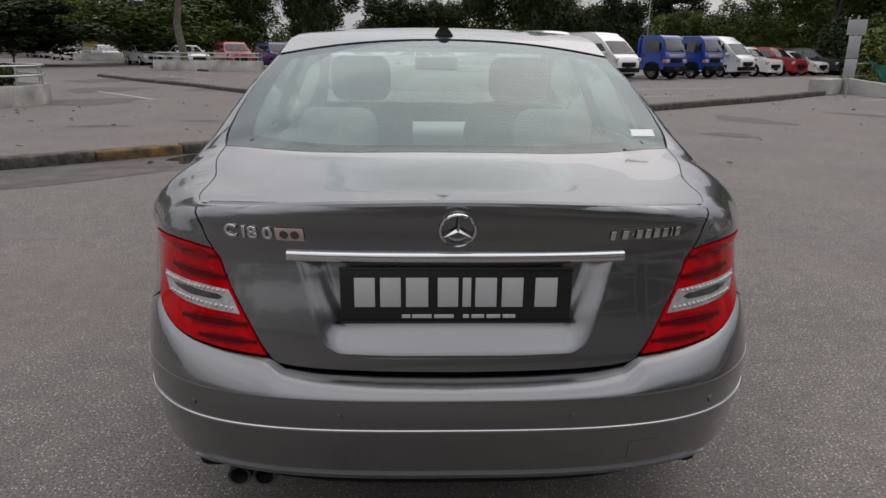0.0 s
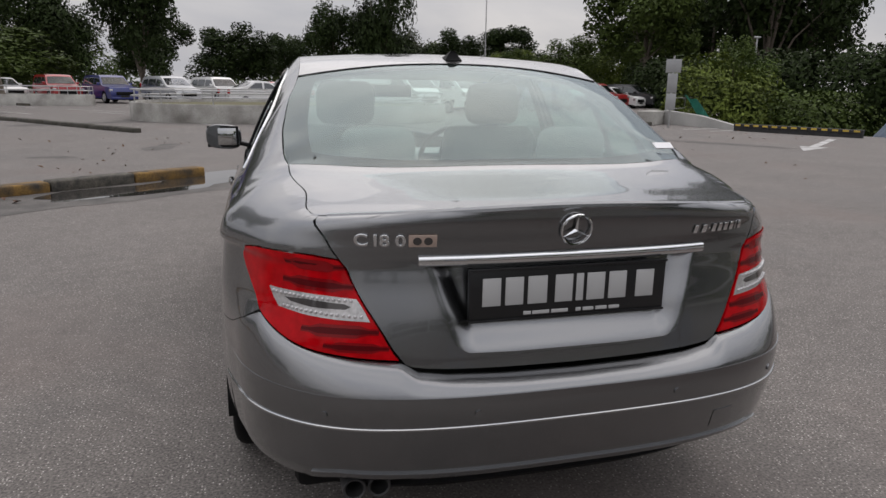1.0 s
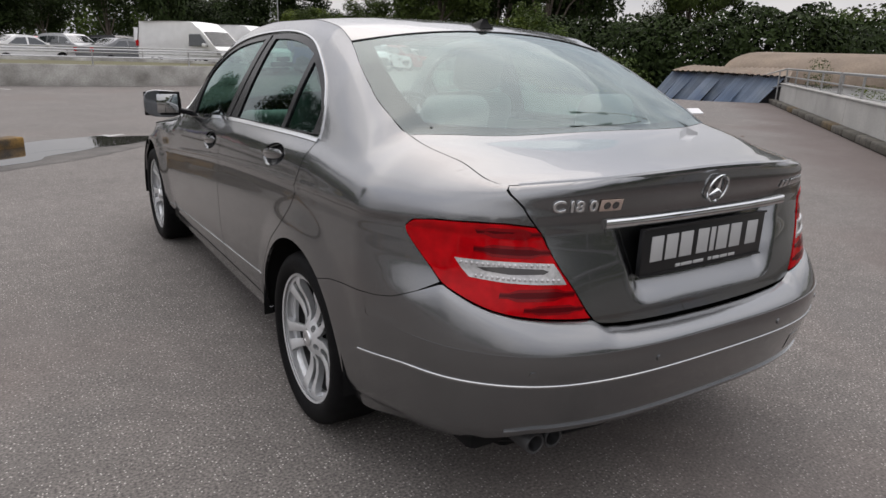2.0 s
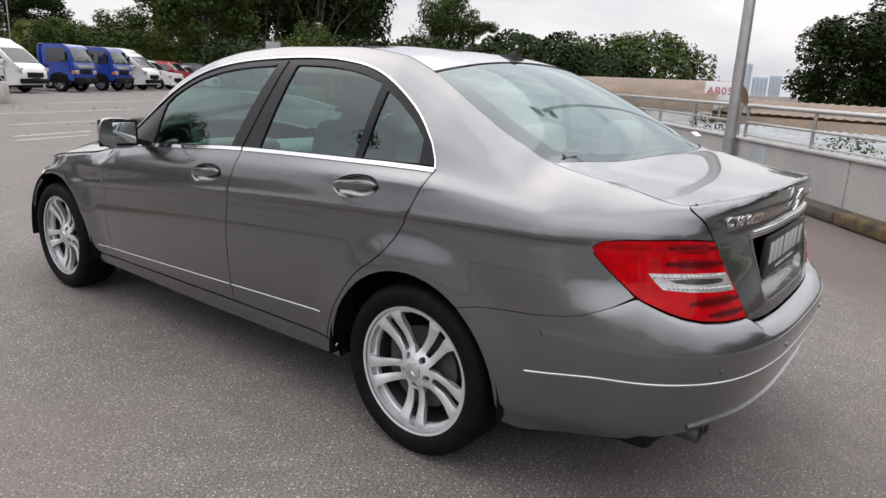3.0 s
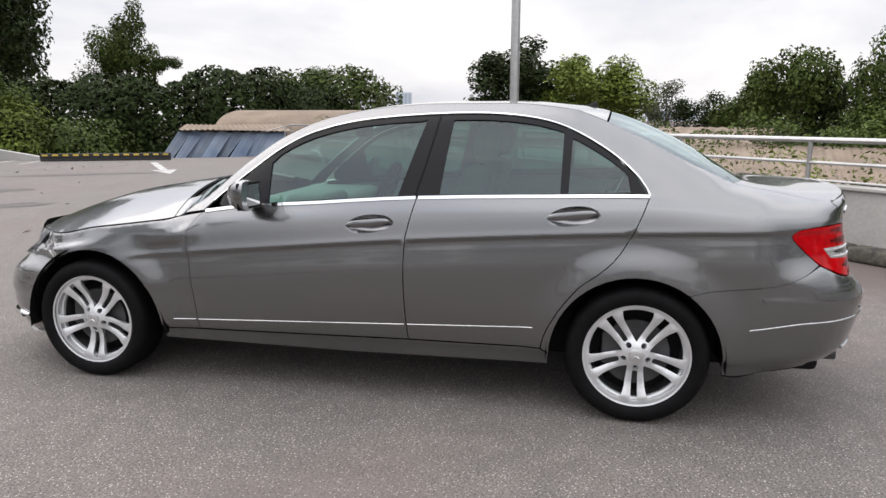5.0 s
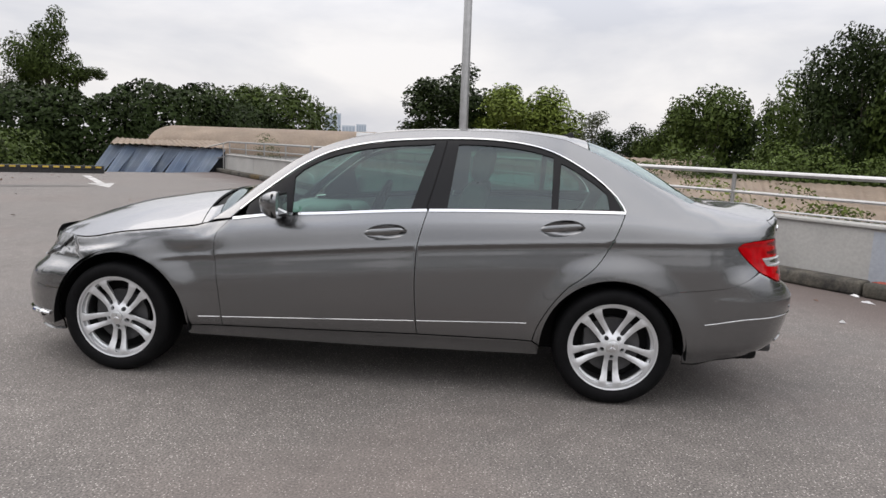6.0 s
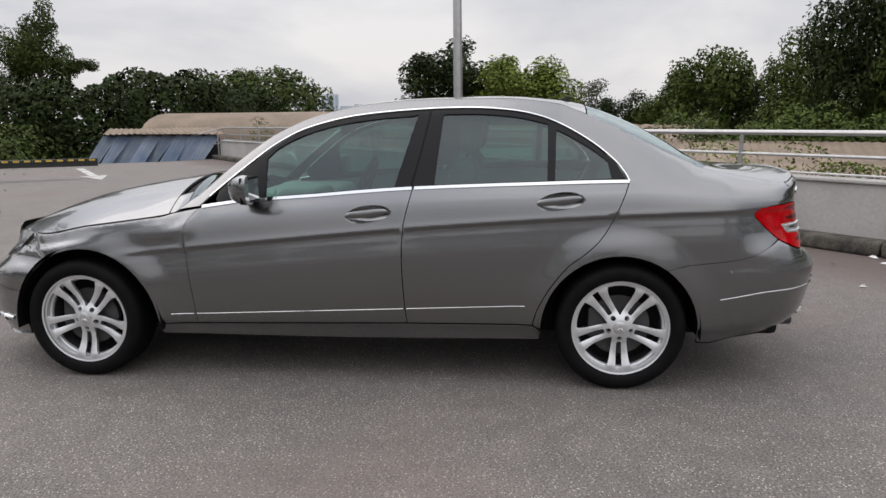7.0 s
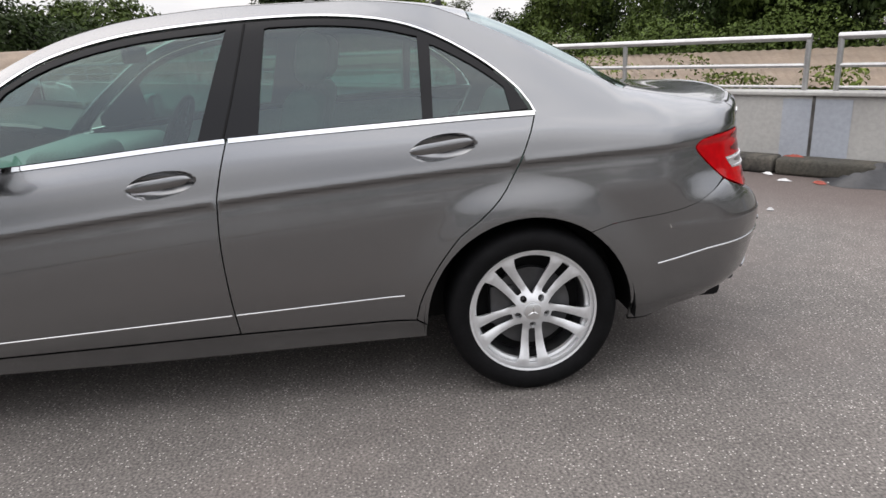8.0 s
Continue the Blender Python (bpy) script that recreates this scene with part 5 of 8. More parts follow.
def edge_band(ya, yb, bow_a, bow_b, inset=0.0, pow_b=2):
    top_e, low_e = band(ya, yb, bow_a, bow_b)[:25], band(ya, yb, bow_a, bow_b, pow_b=pow_b)[25:]
    k = 1 - inset
    side_l = [(-k, ya + (yb - ya) * i / 12) for i in range(1, 12)]
    side_r = [(k, yb + (ya - yb) * i / 12) for i in range(1, 12)]
    return [(u * k, y) for u, y in top_e] + side_l + [(u * k, y) for u, y in low_e] + side_r


skin("roof", top_chart, edge_band(1.49, 0.165, 0.05, -0.03), paint, car, du=0.08, dv=0.03, gap=0.0)
rg = skin("rear_window", top_chart, edge_band(0.155, -0.379, -0.03, -0.115, pow_b=4), glass_rear, car, du=0.08, dv=0.03, off=-0.004, rim=0, label="green-tinted heated rear window")
rg.visible_shadow = False
frit_in = [(u * 0.885, y) for u, y in band(0.10, -0.345, -0.03, -0.115, pow_b=4)]
skin("window_frit", top_chart, edge_band(0.155, -0.379, -0.03, -0.115, pow_b=4), mat("black_glass_border", (0.006, 0.006, 0.0065), 0.6, 0, spec=0.05), car, holes=[frit_in], off=-0.006, du=0.08, dv=0.03, rim=0)
# haze layer added inside the border to lighten the pane with a milky veil
film = skin("window_haze", top_chart, shrink(frit_in, -0.002), glass_film, car, off=-0.010, du=0.08, dv=0.03, rim=0, label="milky green haze layer added inside the rear window")
film.visible_shadow = False
wsn = skin("windscreen", top_chart, edge_band(2.18, 1.495, 0.11, 0.05), glass_front, car, du=0.08, dv=0.03, off=-0.004, rim=0, label="windscreen glass")
wsn.visible_shadow = False
hood_front = [(u, 3.345 + 0.035 * (1 - abs(u) ** 2)) for u in [-1 + 2 * i / 24 for i in range(25)]]
hood_rear = [(1 - 2 * i / 24, 2.265 + 0.075 * (1 - (1 - 2 * i / 24) ** 2)) for i in range(25)]
skin("bonnet", top_chart, hood_rear + [(-1, 2.4), (-1, 2.6), (-1, 2.8), (-1, 3.0), (-1, 3.1), (-1, 3.2), (-1, 3.3)] + hood_front + [(1, 3.3), (1, 3.2), (1, 3.1), (1, 3.0), (1, 2.8), (1, 2.6), (1, 2.4)], paint, car, du=0.06, dv=0.03, gap=0.003)
cowl = [(1 - 2 * i / 24, 2.182 + 0.11 * (1 - (1 - 2 * i / 24) ** 2)) for i in range(25)]
skin("cowl", top_chart, [p for p in cowl if abs(p[0]) < 0.8] + [(-a, b) for a, b in hood_rear if abs(a) < 0.8], black_plastic, car, off=-0.02, du=0.06, dv=0.03, rim=0.02)
for sg in (-1, 1):
    corner = [p for p in cowl if p[0] > 0.74]
    corner += [(a, b - 0.003) for a, b in hood_rear if a > 0.74][::-1]
    skin("cowl_corner", top_chart, [(a * 0.998, b) for a, b in corner] if sg > 0 else [(-a * 0.998, b) for a, b in corner][::-1], paint, car, du=0.03, dv=0.02, rim=0.004)

# nose: wings run into bumper, lamps and grille
def fx(*pts):
    return [(math.copysign(S_FRONT - s_of_x(x, z, rear=False), x) if abs(x) > 1e-6 else 0.0, z) for x, z in pts]


def fy(*pts):
    return [(-(S_FRONT - s_of_y(y, z)), z) for y, z in pts]


fa = [(y, z) for y, z in front_arch if y > 2.925 and z > 0.24]
nose_top = fy((2.9255, 0.632), (2.9905, 0.668), (3.0505, 0.703), (3.0855, 0.743), (3.145, 0.699), (3.21, 0.654)) + fx((-0.66, 0.612), (-0.60, 0.60), (-0.47, 0.60), (-0.40, 0.60), (-0.36, 0.50), (-0.15, 0.48), (0, 0.475))
nose_low = fx((0, 0.19), (-0.3, 0.19), (-0.6, 0.19)) + fy((3.25, 0.19), (3.105, 0.21))
nose_poly = nose_top + [(-a, b) for a, b in nose_top[::-1][1:]] + [(-a, b) for a, b in fy(*fa)[::-1]] + [(-a, b) for a, b in nose_low[::-1]] + nose_low[1:] + fy(*fa)
intake = [fx((x, z))[0] for x, z in ((-0.42, 0.26), (-0.36, 0.40), (0.36, 0.40), (0.42, 0.26))]
fb = skin("front_bumper", front_chart, nose_poly, paint, car, holes=[intake], du=0.04, dv=0.015, gap=0.001, flip=True)
skin("air_intake", front_chart, shrink(intake, -0.01), black_plastic, fb, off=-0.03, du=0.05, dv=0.03, rim=0, flip=True)
for sg in (-1, 1):
    hl = fy((3.080, rail_front(3.08) - 0.001), (3.086, 0.747), (3.145, 0.703), (3.21, 0.658)) + fx((-0.66, 0.617), (-0.60, 0.606), (-0.48, 0.607)) + fx((-0.45, 0.66), (-0.44, 0.735)) + fy((3.35, rail_front(3.35) - 0.001), (3.3, rail_front(3.3) - 0.001), (3.2, rail_front(3.2) - 0.001))
    lampf = skin("headlamp", front_chart, hl, head_reflector, car, off=-0.005, du=0.03, dv=0.02, rim=0, mirror=sg > 0, flip=True, label="clear headlamp with reflector")
    skin("headlamp_glass", front_chart, hl, glass_clear, lampf, off=0.001, du=0.03, dv=0.02, rim=0.004, mirror=sg > 0, flip=True)
for sg in (-1, 1):
    seam_f = [(2.945, 0.625), (3.02, 0.655), (3.08, 0.70), (3.10, 0.735), (3.09, 0.755), (3.07, 0.75), (3.03, 0.715), (2.97, 0.68), (2.91, 0.65)]
    skin("wing_flange", rear_chart, ys(*seam_f), paint, car, off=-0.004, du=0.03, dv=0.02, rim=0, mirror=sg > 0)
grille = [fx((x, z))[0] for x, z in ((-0.39, 0.60), (-0.35, 0.505), (0.35, 0.505), (0.39, 0.60), (0.44, 0.69), (0.43, 0.748), (0.2, 0.749), (0, 0.75), (-0.2, 0.749), (-0.43, 0.748), (-0.44, 0.69))]
gr = skin("grille", front_chart, grille, black_plastic, car, off=-0.02, du=0.05, dv=0.03, rim=0, flip=True)
for z in (0.54, 0.60, 0.66):
    bm = bmesh.new()
    tube(bm, [front_chart(fx((x, z))[0][0], z) + Vector((0, -0.004, 0)) for x in (-0.37, -0.25, -0.12, 0.001, 0.12, 0.25, 0.37)], 0.007, 6)
    part("grille_bar", bm, chrome, gr)
for sg in (-1, 1):
    bm = bmesh.new()
    pts = [front_chart(sg * abs(fx((x, 0.3))[0][0]), z) for x, z in ((-0.48, 0.275), (-0.60, 0.28), (-0.70, 0.284), (-0.77, 0.288))] + [front_chart(sg * abs(fy((y, 0.30))[0][0]), z) for y, z in ((3.27, 0.291), (3.20, 0.293))]
    pts = [p + Vector((p.x, p.y - 2.9, 0)).normalized() * 0.010 for p in pts]
    tube(bm, pts, [0.012, 0.017, 0.018, 0.018, 0.016, 0.008], 10)
    part("fog_lamp_chrome", bm, chrome, fb, "chrome fog-lamp surround")

# --- fin aerial, mirrors ---
bm = bmesh.new()
base_y = 0.235
va, vb = [], []
for y, z in ((0.09, 0.0), (0.045, 0.014), (0.0, 0.030), (-0.022, 0.044), (-0.036, 0.045), (-0.036, 0.022), (-0.050, 0.0)):
    w = 0.030 * (1 - min(1, z / 0.05)) ** 0.8 + 0.004
    va.append(bm.verts.new((-w, base_y + y, z * 0.8 + 1.408)))
    vb.append(bm.verts.new((w, base_y + y, z * 0.8 + 1.408)))
for i in range(6):
    bm.faces.new((va[i], va[i + 1], vb[i + 1], vb[i]))
bm.faces.new(va[::-1])
bm.faces.new(vb)
bmesh.ops.recalc_face_normals(bm, faces=bm.faces)
part("fin_aerial", bm, black_plastic, car, "black shark-fin aerial", sharp=60)

for sg in (-1, 1):
    bm = bmesh.new()
    # shell: rounded block, narrower towards the front
    bmesh.ops.create_uvsphere(bm, u_segments=24, v_segments=16, radius=1.0)
    for v in bm.verts:
        p = v.co
        e = 0.62
        q = Vector((math.copysign(abs(p.x) ** e, p.x), math.copysign(abs(p.y) ** 0.9, p.y), math.copysign(abs(p.z) ** e, p.z)))
        y = max(q.y, -0.35)
        k = 1.0 - 0.28 * max(0.0, q.y)
        v.co = Vector((sg * (0.958 + 0.098 * q.x * k - 0.02 * y), 1.80 + 0.085 * y - 0.012 * q.x, 0.998 + 0.072 * q.z * k + 0.006 * q.x))
    if sg < 0:
        bmesh.ops.reverse_faces(bm, faces=bm.faces)
    mirror_ob = part("door_mirror", bm, paint, car, "silver door mirror", sharp=40)
    bm = bmesh.new()
    box(bm, -0.078, 0.078, -0.004, 0.004, -0.050, 0.050, 0.003, m=Matrix.Translation((sg * 0.966, 1.768, 1.0)) @ Matrix.Rotation(sg * radians(6), 4, "Z"))
    part("mirror_glass", bm, mirror_mat, mirror_ob)
    bm = bmesh.new()
    box(bm, -0.090, 0.090, -0.001, 0.010, -0.062, 0.062, 0.005, m=Matrix.Translation((sg * 0.966, 1.768, 1.0)) @ Matrix.Rotation(sg * radians(6), 4, "Z"))
    part("mirror_bezel", bm, black_plastic, mirror_ob)
    bm = bmesh.new()
    box(bm, -0.06, 0.06, -0.035, 0.035, -0.014, 0.014, 0.01, m=Matrix.Translation((sg * 0.855, 1.83, 0.955)) @ Matrix.Rotation(sg * radians(-14), 4, "Y"))
    part("mirror_foot", bm, black_trim, mirror_ob)

# --- wheels ---
def wheel_face(u, v):
    """Front face of the rim: dished, each spoke rounded across."""
    r = math.hypot(u, v)
    step = 2 * math.pi / 5
    a = (math.atan2(v, u) + math.pi / 2 + step / 2) % step - step / 2
    t = abs(r * math.sin(a)) - (0.012 + 0.14 * r)
    crown = 0.007 * max(0.0, 1 - (t / (0.0035 + 0.12 * r)) ** 2) * smooth_step(0.07, 0.11, r) * (1 - smooth_step(0.195, 0.222, r))
    return Vector((-(0.858 - 0.026 * smooth_step(0.03, 0.10, r) * (1 - smooth_step(0.12, 0.225, r)) + crown), u, v))


def build_wheel(name, label):
    w = thing(name, "", "")
    w.parent = car
    # holes: five wide windows and five slots between twin spokes
    holes = []
    for k in range(5):
        a = math.pi / 2 + 2 * math.pi * k / 5
        wide = []
        edge_pts = ((0.064, 0.003), (0.085, 0.016), (0.10, 0.025), (0.12, 0.036), (0.145, 0.050), (0.165, 0.059), (0.185, 0.0645), (0.203, 0.066), (0.2125, 0.035))
        for r, hw in edge_pts + ((0.2155, 0.0),) + tuple((r, -hw) for r, hw in edge_pts[::-1]):
            wide.append((r * math.cos(a) - hw * math.sin(a), r * math.sin(a) + hw * math.cos(a)))
        holes.append(wide)
        b = a + math.pi / 5
        slot = []
        for r, hw in ((0.076, 0.009), (0.084, 0.0115), (0.13, 0.013), (0.212, 0.0155), (0.212, -0.0155), (0.13, -0.013), (0.084, -0.0115), (0.076, -0.009)):
            slot.append((r * math.cos(b) - hw * math.sin(b), r * math.sin(b) + hw * math.cos(b)))
        holes.append(slot)
        holes.append([(0.056 * math.cos(b) + 0.0125 * math.cos(c), 0.056 * math.sin(b) + 0.0125 * math.sin(c)) for c in (2 * math.pi * k2 / 14 for k2 in range(14))])
    disc = [(0.230 * math.cos(2 * math.pi * k / 72), 0.230 * math.sin(2 * math.pi * k / 72)) for k in range(72)]
    rim = skin("rim", wheel_face, disc, alloy, w, holes=holes, du=0.012, dv=0.012, rim=0.028, flip=True, edge_step=0.015, label="silver twin-spoke alloy rim")
    bm = bmesh.new()
    lathe(bm, [(0.226, -0.866), (0.234, -0.869), (0.2375, -0.863), (0.235, -0.85), (0.217, -0.843), (0.214, -0.832), (0.205, -0.828), (0.203, -0.815)], 64)
    bmesh.ops.recalc_face_normals(bm, faces=bm.faces)
    part("rim_lip", bm, alloy, rim)
    # shade behind the spokes is put into the barrel's darker colour
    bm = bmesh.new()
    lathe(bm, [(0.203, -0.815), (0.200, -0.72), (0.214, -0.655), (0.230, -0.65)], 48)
    part("rim_barrel", bm, alloy_dark, rim, "rim barrel coloured dark for the shade behind the spokes")
    bm = bmesh.new()
    fs = lathe(bm, [(0.232, -0.862), (0.238, -0.872), (0.255, -0.882), (0.275, -0.884), (0.292, -0.879), (0.305, -0.868), (0.3125, -0.85), (0.3145, -0.82), (0.3145, -0.725), (0.3125, -0.695), (0.30, -0.672), (0.27, -0.66), (0.235, -0.668)], 72)
    part("tyre", bm, rubber, w, "black road tyre")
    bm = bmesh.new()
    lathe(bm, [(0.02, -0.80), (0.15, -0.80), (0.15, -0.775), (0.02, -0.775)], 48)
    part("brake_disc", bm, alloy_dark, w)
    bm = bmesh.new()
    lathe(bm, [(0.001, -0.74), (0.215, -0.74), (0.215, -0.70)], 32)
    part("wheel_back", bm, black_plastic, w)
    bm = bmesh.new()
    box(bm, -0.815, -0.76, 0.06, 0.15, -0.06, 0.09, 0.012)
    part("brake_caliper", bm, alloy_dark, w)
    bm = bmesh.new()
    lathe(bm, [(0.001, -0.868), (0.020, -0.8675), (0.031, -0.864), (0.034, -0.856), (0.034, -0.84)], 32)
    cap = part("hub_cap", bm, satin, w, "round hub cap with three-arm emblem")
    bm = bmesh.new()
    for k in range(3):
        a = math.pi / 2 + 2 * math.pi * k / 3
        d, e = Vector((0, math.cos(a), math.sin(a))), Vector((0, -math.sin(a), math.cos(a)))
        o = Vector((-0.8685, 0, 0))
        t, l, r, c = bm.verts.new(o + d * 0.023), bm.verts.new(o + e * 0.005 - d * 0.003), bm.verts.new(o - e * 0.005 - d * 0.003), bm.verts.new(o + Vector((-0.003, 0, 0)))
        for f in ((t, c, l), (c, t, r)):
            bm.faces.new(f)
    bmesh.ops.recalc_face_normals(bm, faces=bm.faces)
    part("cap_emblem", bm, chrome, cap)
    for k in range(5):
        a = math.pi / 2 + 2 * math.pi * (k + 0.5) / 5
        # black plug puts the shade of the bolt hole into colour
        bm = bmesh.new()
        rod(bm, (-0.815, 0.056 * math.cos(a), 0.056 * math.sin(a)), (-0.8300, 0.056 * math.cos(a), 0.056 * math.sin(a)), 0.0150, n=16)
        part("bolt_well", bm, black_plastic, rim)
        bm = bmesh.new()
        rod(bm, (-0.82, 0.056 * math.cos(a), 0.056 * math.sin(a)), (-0.8400, 0.056 * math.cos(a), 0.056 * math.sin(a)), 0.0065, n=6)
        part("wheel_bolt", bm, alloy_dark, rim)
    return w


wheel = build_wheel("wheel", "")
wheel.matrix_world = pose(0, 0, 0.3135, 0, 0, 0)
for y, flip_side, turn in ((2.755, False, 3), (0.0, True, 0), (2.755, True, 25)):
    copy_thing(wheel, pose(0, y, 0.3135, turn, 0, 180 if flip_side else 0))

# --- underside and wheel housings ---
bm = bmesh.new()
box(bm, -0.78, 0.78, 0.42, 2.31, 0.215, 0.30, 0.03)
box(bm, -0.58, 0.58, -0.78, 3.30, 0.20, 0.34, 0.03)
box(bm, -0.70, 0.70, -0.80, -0.40, 0.24, 0.40, 0.03)
part("underbody", bm, black_plastic, car)
for yc, rx, rz in ((0.0125, 0.387, 0.39), (2.72, 0.396, 0.405)):
    for sg in (-1, 1):
        bm = bmesh.new()
        pr = arch_pts(yc, rx, rz, -5, 185, 28)
        a = [bm.verts.new((sg * 0.888, y, z)) for y, z in pr]
        b = [bm.verts.new((sg * 0.60, y, z)) for y, z in pr]
        for i in range(len(pr) - 1):
            bm.faces.new((a[i], a[i + 1], b[i + 1], b[i]))
        bm.faces.new(b)
        part("wheel_housing", bm, black_plastic, car)
# twin tail pipes
for x in (-0.555, -0.490):
    bm = bmesh.new()
    d = [(0.029, 0.0), (0.031, 0.003), (0.031, 0.22), (0.024, 0.22), (0.024, 0.002), (0.029, 0.0)]
    lathe(bm, d, 28, m=Matrix.Translation((x, -0.905, 0.289)) @ Matrix.Rotation(radians(90), 4, "Z"))
    bmesh.ops.recalc_face_normals(bm, faces=bm.faces)
    part("tail_pipe", bm, alloy_dark, car, "sooty steel tail pipe")

# --- cabin ---
def cushion(bm, x0, x1, y0, y1, z0, z1, m=None, r=0.05):
    box(bm, x0, x1, y0, y1, z0, z1, r, m, segs=4)


for x in (-0.36, 0.36):
    seat = thing("front_seat", "", "")
    seat.parent = car
    bm = bmesh.new()
    cushion(bm, x - 0.25, x + 0.25, 0.95, 1.45, 0.42, 0.58)
    part("seat_base", bm, seat_grey, seat)
    bm = bmesh.new()
    cushion(bm, -0.235, 0.235, -0.07, 0.07, 0.0, 0.60, Matrix.Translation((x, 0.93, 0.54)) @ Matrix.Rotation(radians(16), 4, "X"), 0.06)
    part("backrest", bm, seat_grey, seat)
    bm = bmesh.new()
    cushion(bm, -0.135, 0.135, -0.058, 0.058, 0.0, 0.20, Matrix.Translation((x, 0.76, 1.13)) @ Matrix.Rotation(radians(10), 4, "X"), 0.057)
    part("headrest", bm, seat_grey, seat)
    for dx in (-0.05, 0.05):
        bm = bmesh.new()
        rod(bm, (x + dx, 0.775, 1.08), (x + dx, 0.765, 1.15), 0.006)
        part("headrest_post", bm, chrome, seat)
rear_seat = thing("rear_seat", "", "")
rear_seat.parent = car
bm = bmesh.new()
cushion(bm, -0.57, 0.57, 0.05, 0.55, 0.40, 0.56)
part("seat_base", bm, seat_grey, rear_seat)
bm = bmesh.new()
cushion(bm, -0.60, 0.60, -0.06, 0.08, 0.10, 0.56, Matrix.Translation((0, 0.05, 0.50)) @ Matrix.Rotation(radians(22), 4, "X"), 0.06)
part("backrest", bm, seat_grey, rear_seat)
for x in (-0.36, 0.36):
    bm = bmesh.new()
    cushion(bm, -0.13, 0.13, -0.055, 0.055, 0.0, 0.16, Matrix.Translation((x, -0.13, 1.015)) @ Matrix.Rotation(radians(14), 4, "X"), 0.054)
    part("headrest", bm, seat_grey, rear_seat)
bm = bmesh.new()
box(bm, -0.66, 0.66, -0.52, -0.12, 0.985, 1.01, 0.01)
part("parcel_shelf", bm, cabin_grey, car)
bm = bmesh.new()
box(bm, -0.70, 0.70, 1.62, 2.15, 0.62, 0.90, 0.07, segs=4)
box(bm, -0.56, -0.16, 1.56, 1.80, 0.82, 0.96, 0.05, segs=3)
part("dashboard", bm, cabin_grey, car)
bm = bmesh.new()
box(bm, -0.12, 0.12, 0.6, 1.75, 0.36, 0.60, 0.03)
part("centre_console", bm, cabin_grey, car)
# the wheel stands on the right-hand seat's side
bm = bmesh.new()
sm = Matrix.Translation((0.36, 1.50, 0.90)) @ Matrix.Rotation(radians(-66), 4, "X")
tube(bm, [(0.185 * math.cos(2 * math.pi * k / 32), 0.185 * math.sin(2 * math.pi * k / 32), 0) for k in range(32)] + [(0.185, 0.001, 0)], 0.015, 8)
box(bm, -0.17, 0.17, -0.018, 0.018, -0.012, 0.012, 0.008)
box(bm, -0.018, 0.018, -0.17, 0.0, -0.012, 0.012, 0.008)
box(bm, -0.07, 0.07, -0.06, 0.06, -0.02, 0.03, 0.02)
bmesh.ops.transform(bm, matrix=sm, verts=bm.verts)
part("steering_wheel", bm, black_plastic, car, "black steering wheel")
bm = bmesh.new()
box(bm, -0.12, 0.12, -0.015, 0.015, -0.035, 0.035, 0.012, m=Matrix.Translation((0, 1.52, 1.28)))
part("rear_view_mirror", bm, black_plastic, car)
skin("headliner", top_chart, edge_band(1.46, 0.17, 0.05, -0.03, 0.04), cabin_light, car, off=-0.03, du=0.1, dv=0.06, rim=0)
for sg in (-1, 1):
    card = [(0.44, 0.30), (0.44, 0.5), (0.2, 0.72), (0.02, 0.98)] + [(y, z_belt(y) - 0.005) for y in (0.3, 0.7, 1.1, 1.5, 1.9)] + [(2.1, 0.86), (2.12, 0.30)]
    skin("door_card", rear_chart, ys(*card), cabin_grey, car, off=-0.055, du=0.06, dv=0.05, rim=0, mirror=sg > 0)
bm = bmesh.new()
box(bm, -0.72, 0.72, 0.46, 2.05, 0.30, 0.36, 0.01)
box(bm, -0.70, 0.70, 2.05, 2.12, 0.30, 0.86, 0.01)
part("cabin_floor", bm, cabin_grey, car)
bm = bmesh.new()
box(bm, -0.068, 0.0, -0.002, 0.002, -0.02, 0.012, m=Matrix.Translation((0.615, -0.405, 1.125)) @ Matrix.Rotation(radians(-58), 4, "X"))
part("window_label", bm, white_plastic, car, "small white label inside the rear window")

# ---------- greenery ----------
def leaf_mat(name, base, per=0.45):
    m = mat(name, base, 0.5, 0, var=0.3, scale=0.6, per_object=per)
    b = m.node_tree.nodes["Principled BSDF"]
    b.inputs["Specular IOR Level"].default_value = 0.12
    b.inputs["Roughness"].default_value = 0.6
    return m


leaf_dark = leaf_mat("dark_leaves", (0.022, 0.036, 0.009))
leaf_mid = leaf_mat("green_leaves", (0.056, 0.082, 0.018))
leaf_light = leaf_mat("light_leaves", (0.110, 0.143, 0.028))
leaf_dry = leaf_mat("sparse_dull_leaves", (0.085, 0.095, 0.055))
bark = mat("bark", (0.12, 0.10, 0.08), 0.9, 0, var=0.3, scale=4, fine=0.2, fine_scale=20, bump=0.6, bump_scale=18)


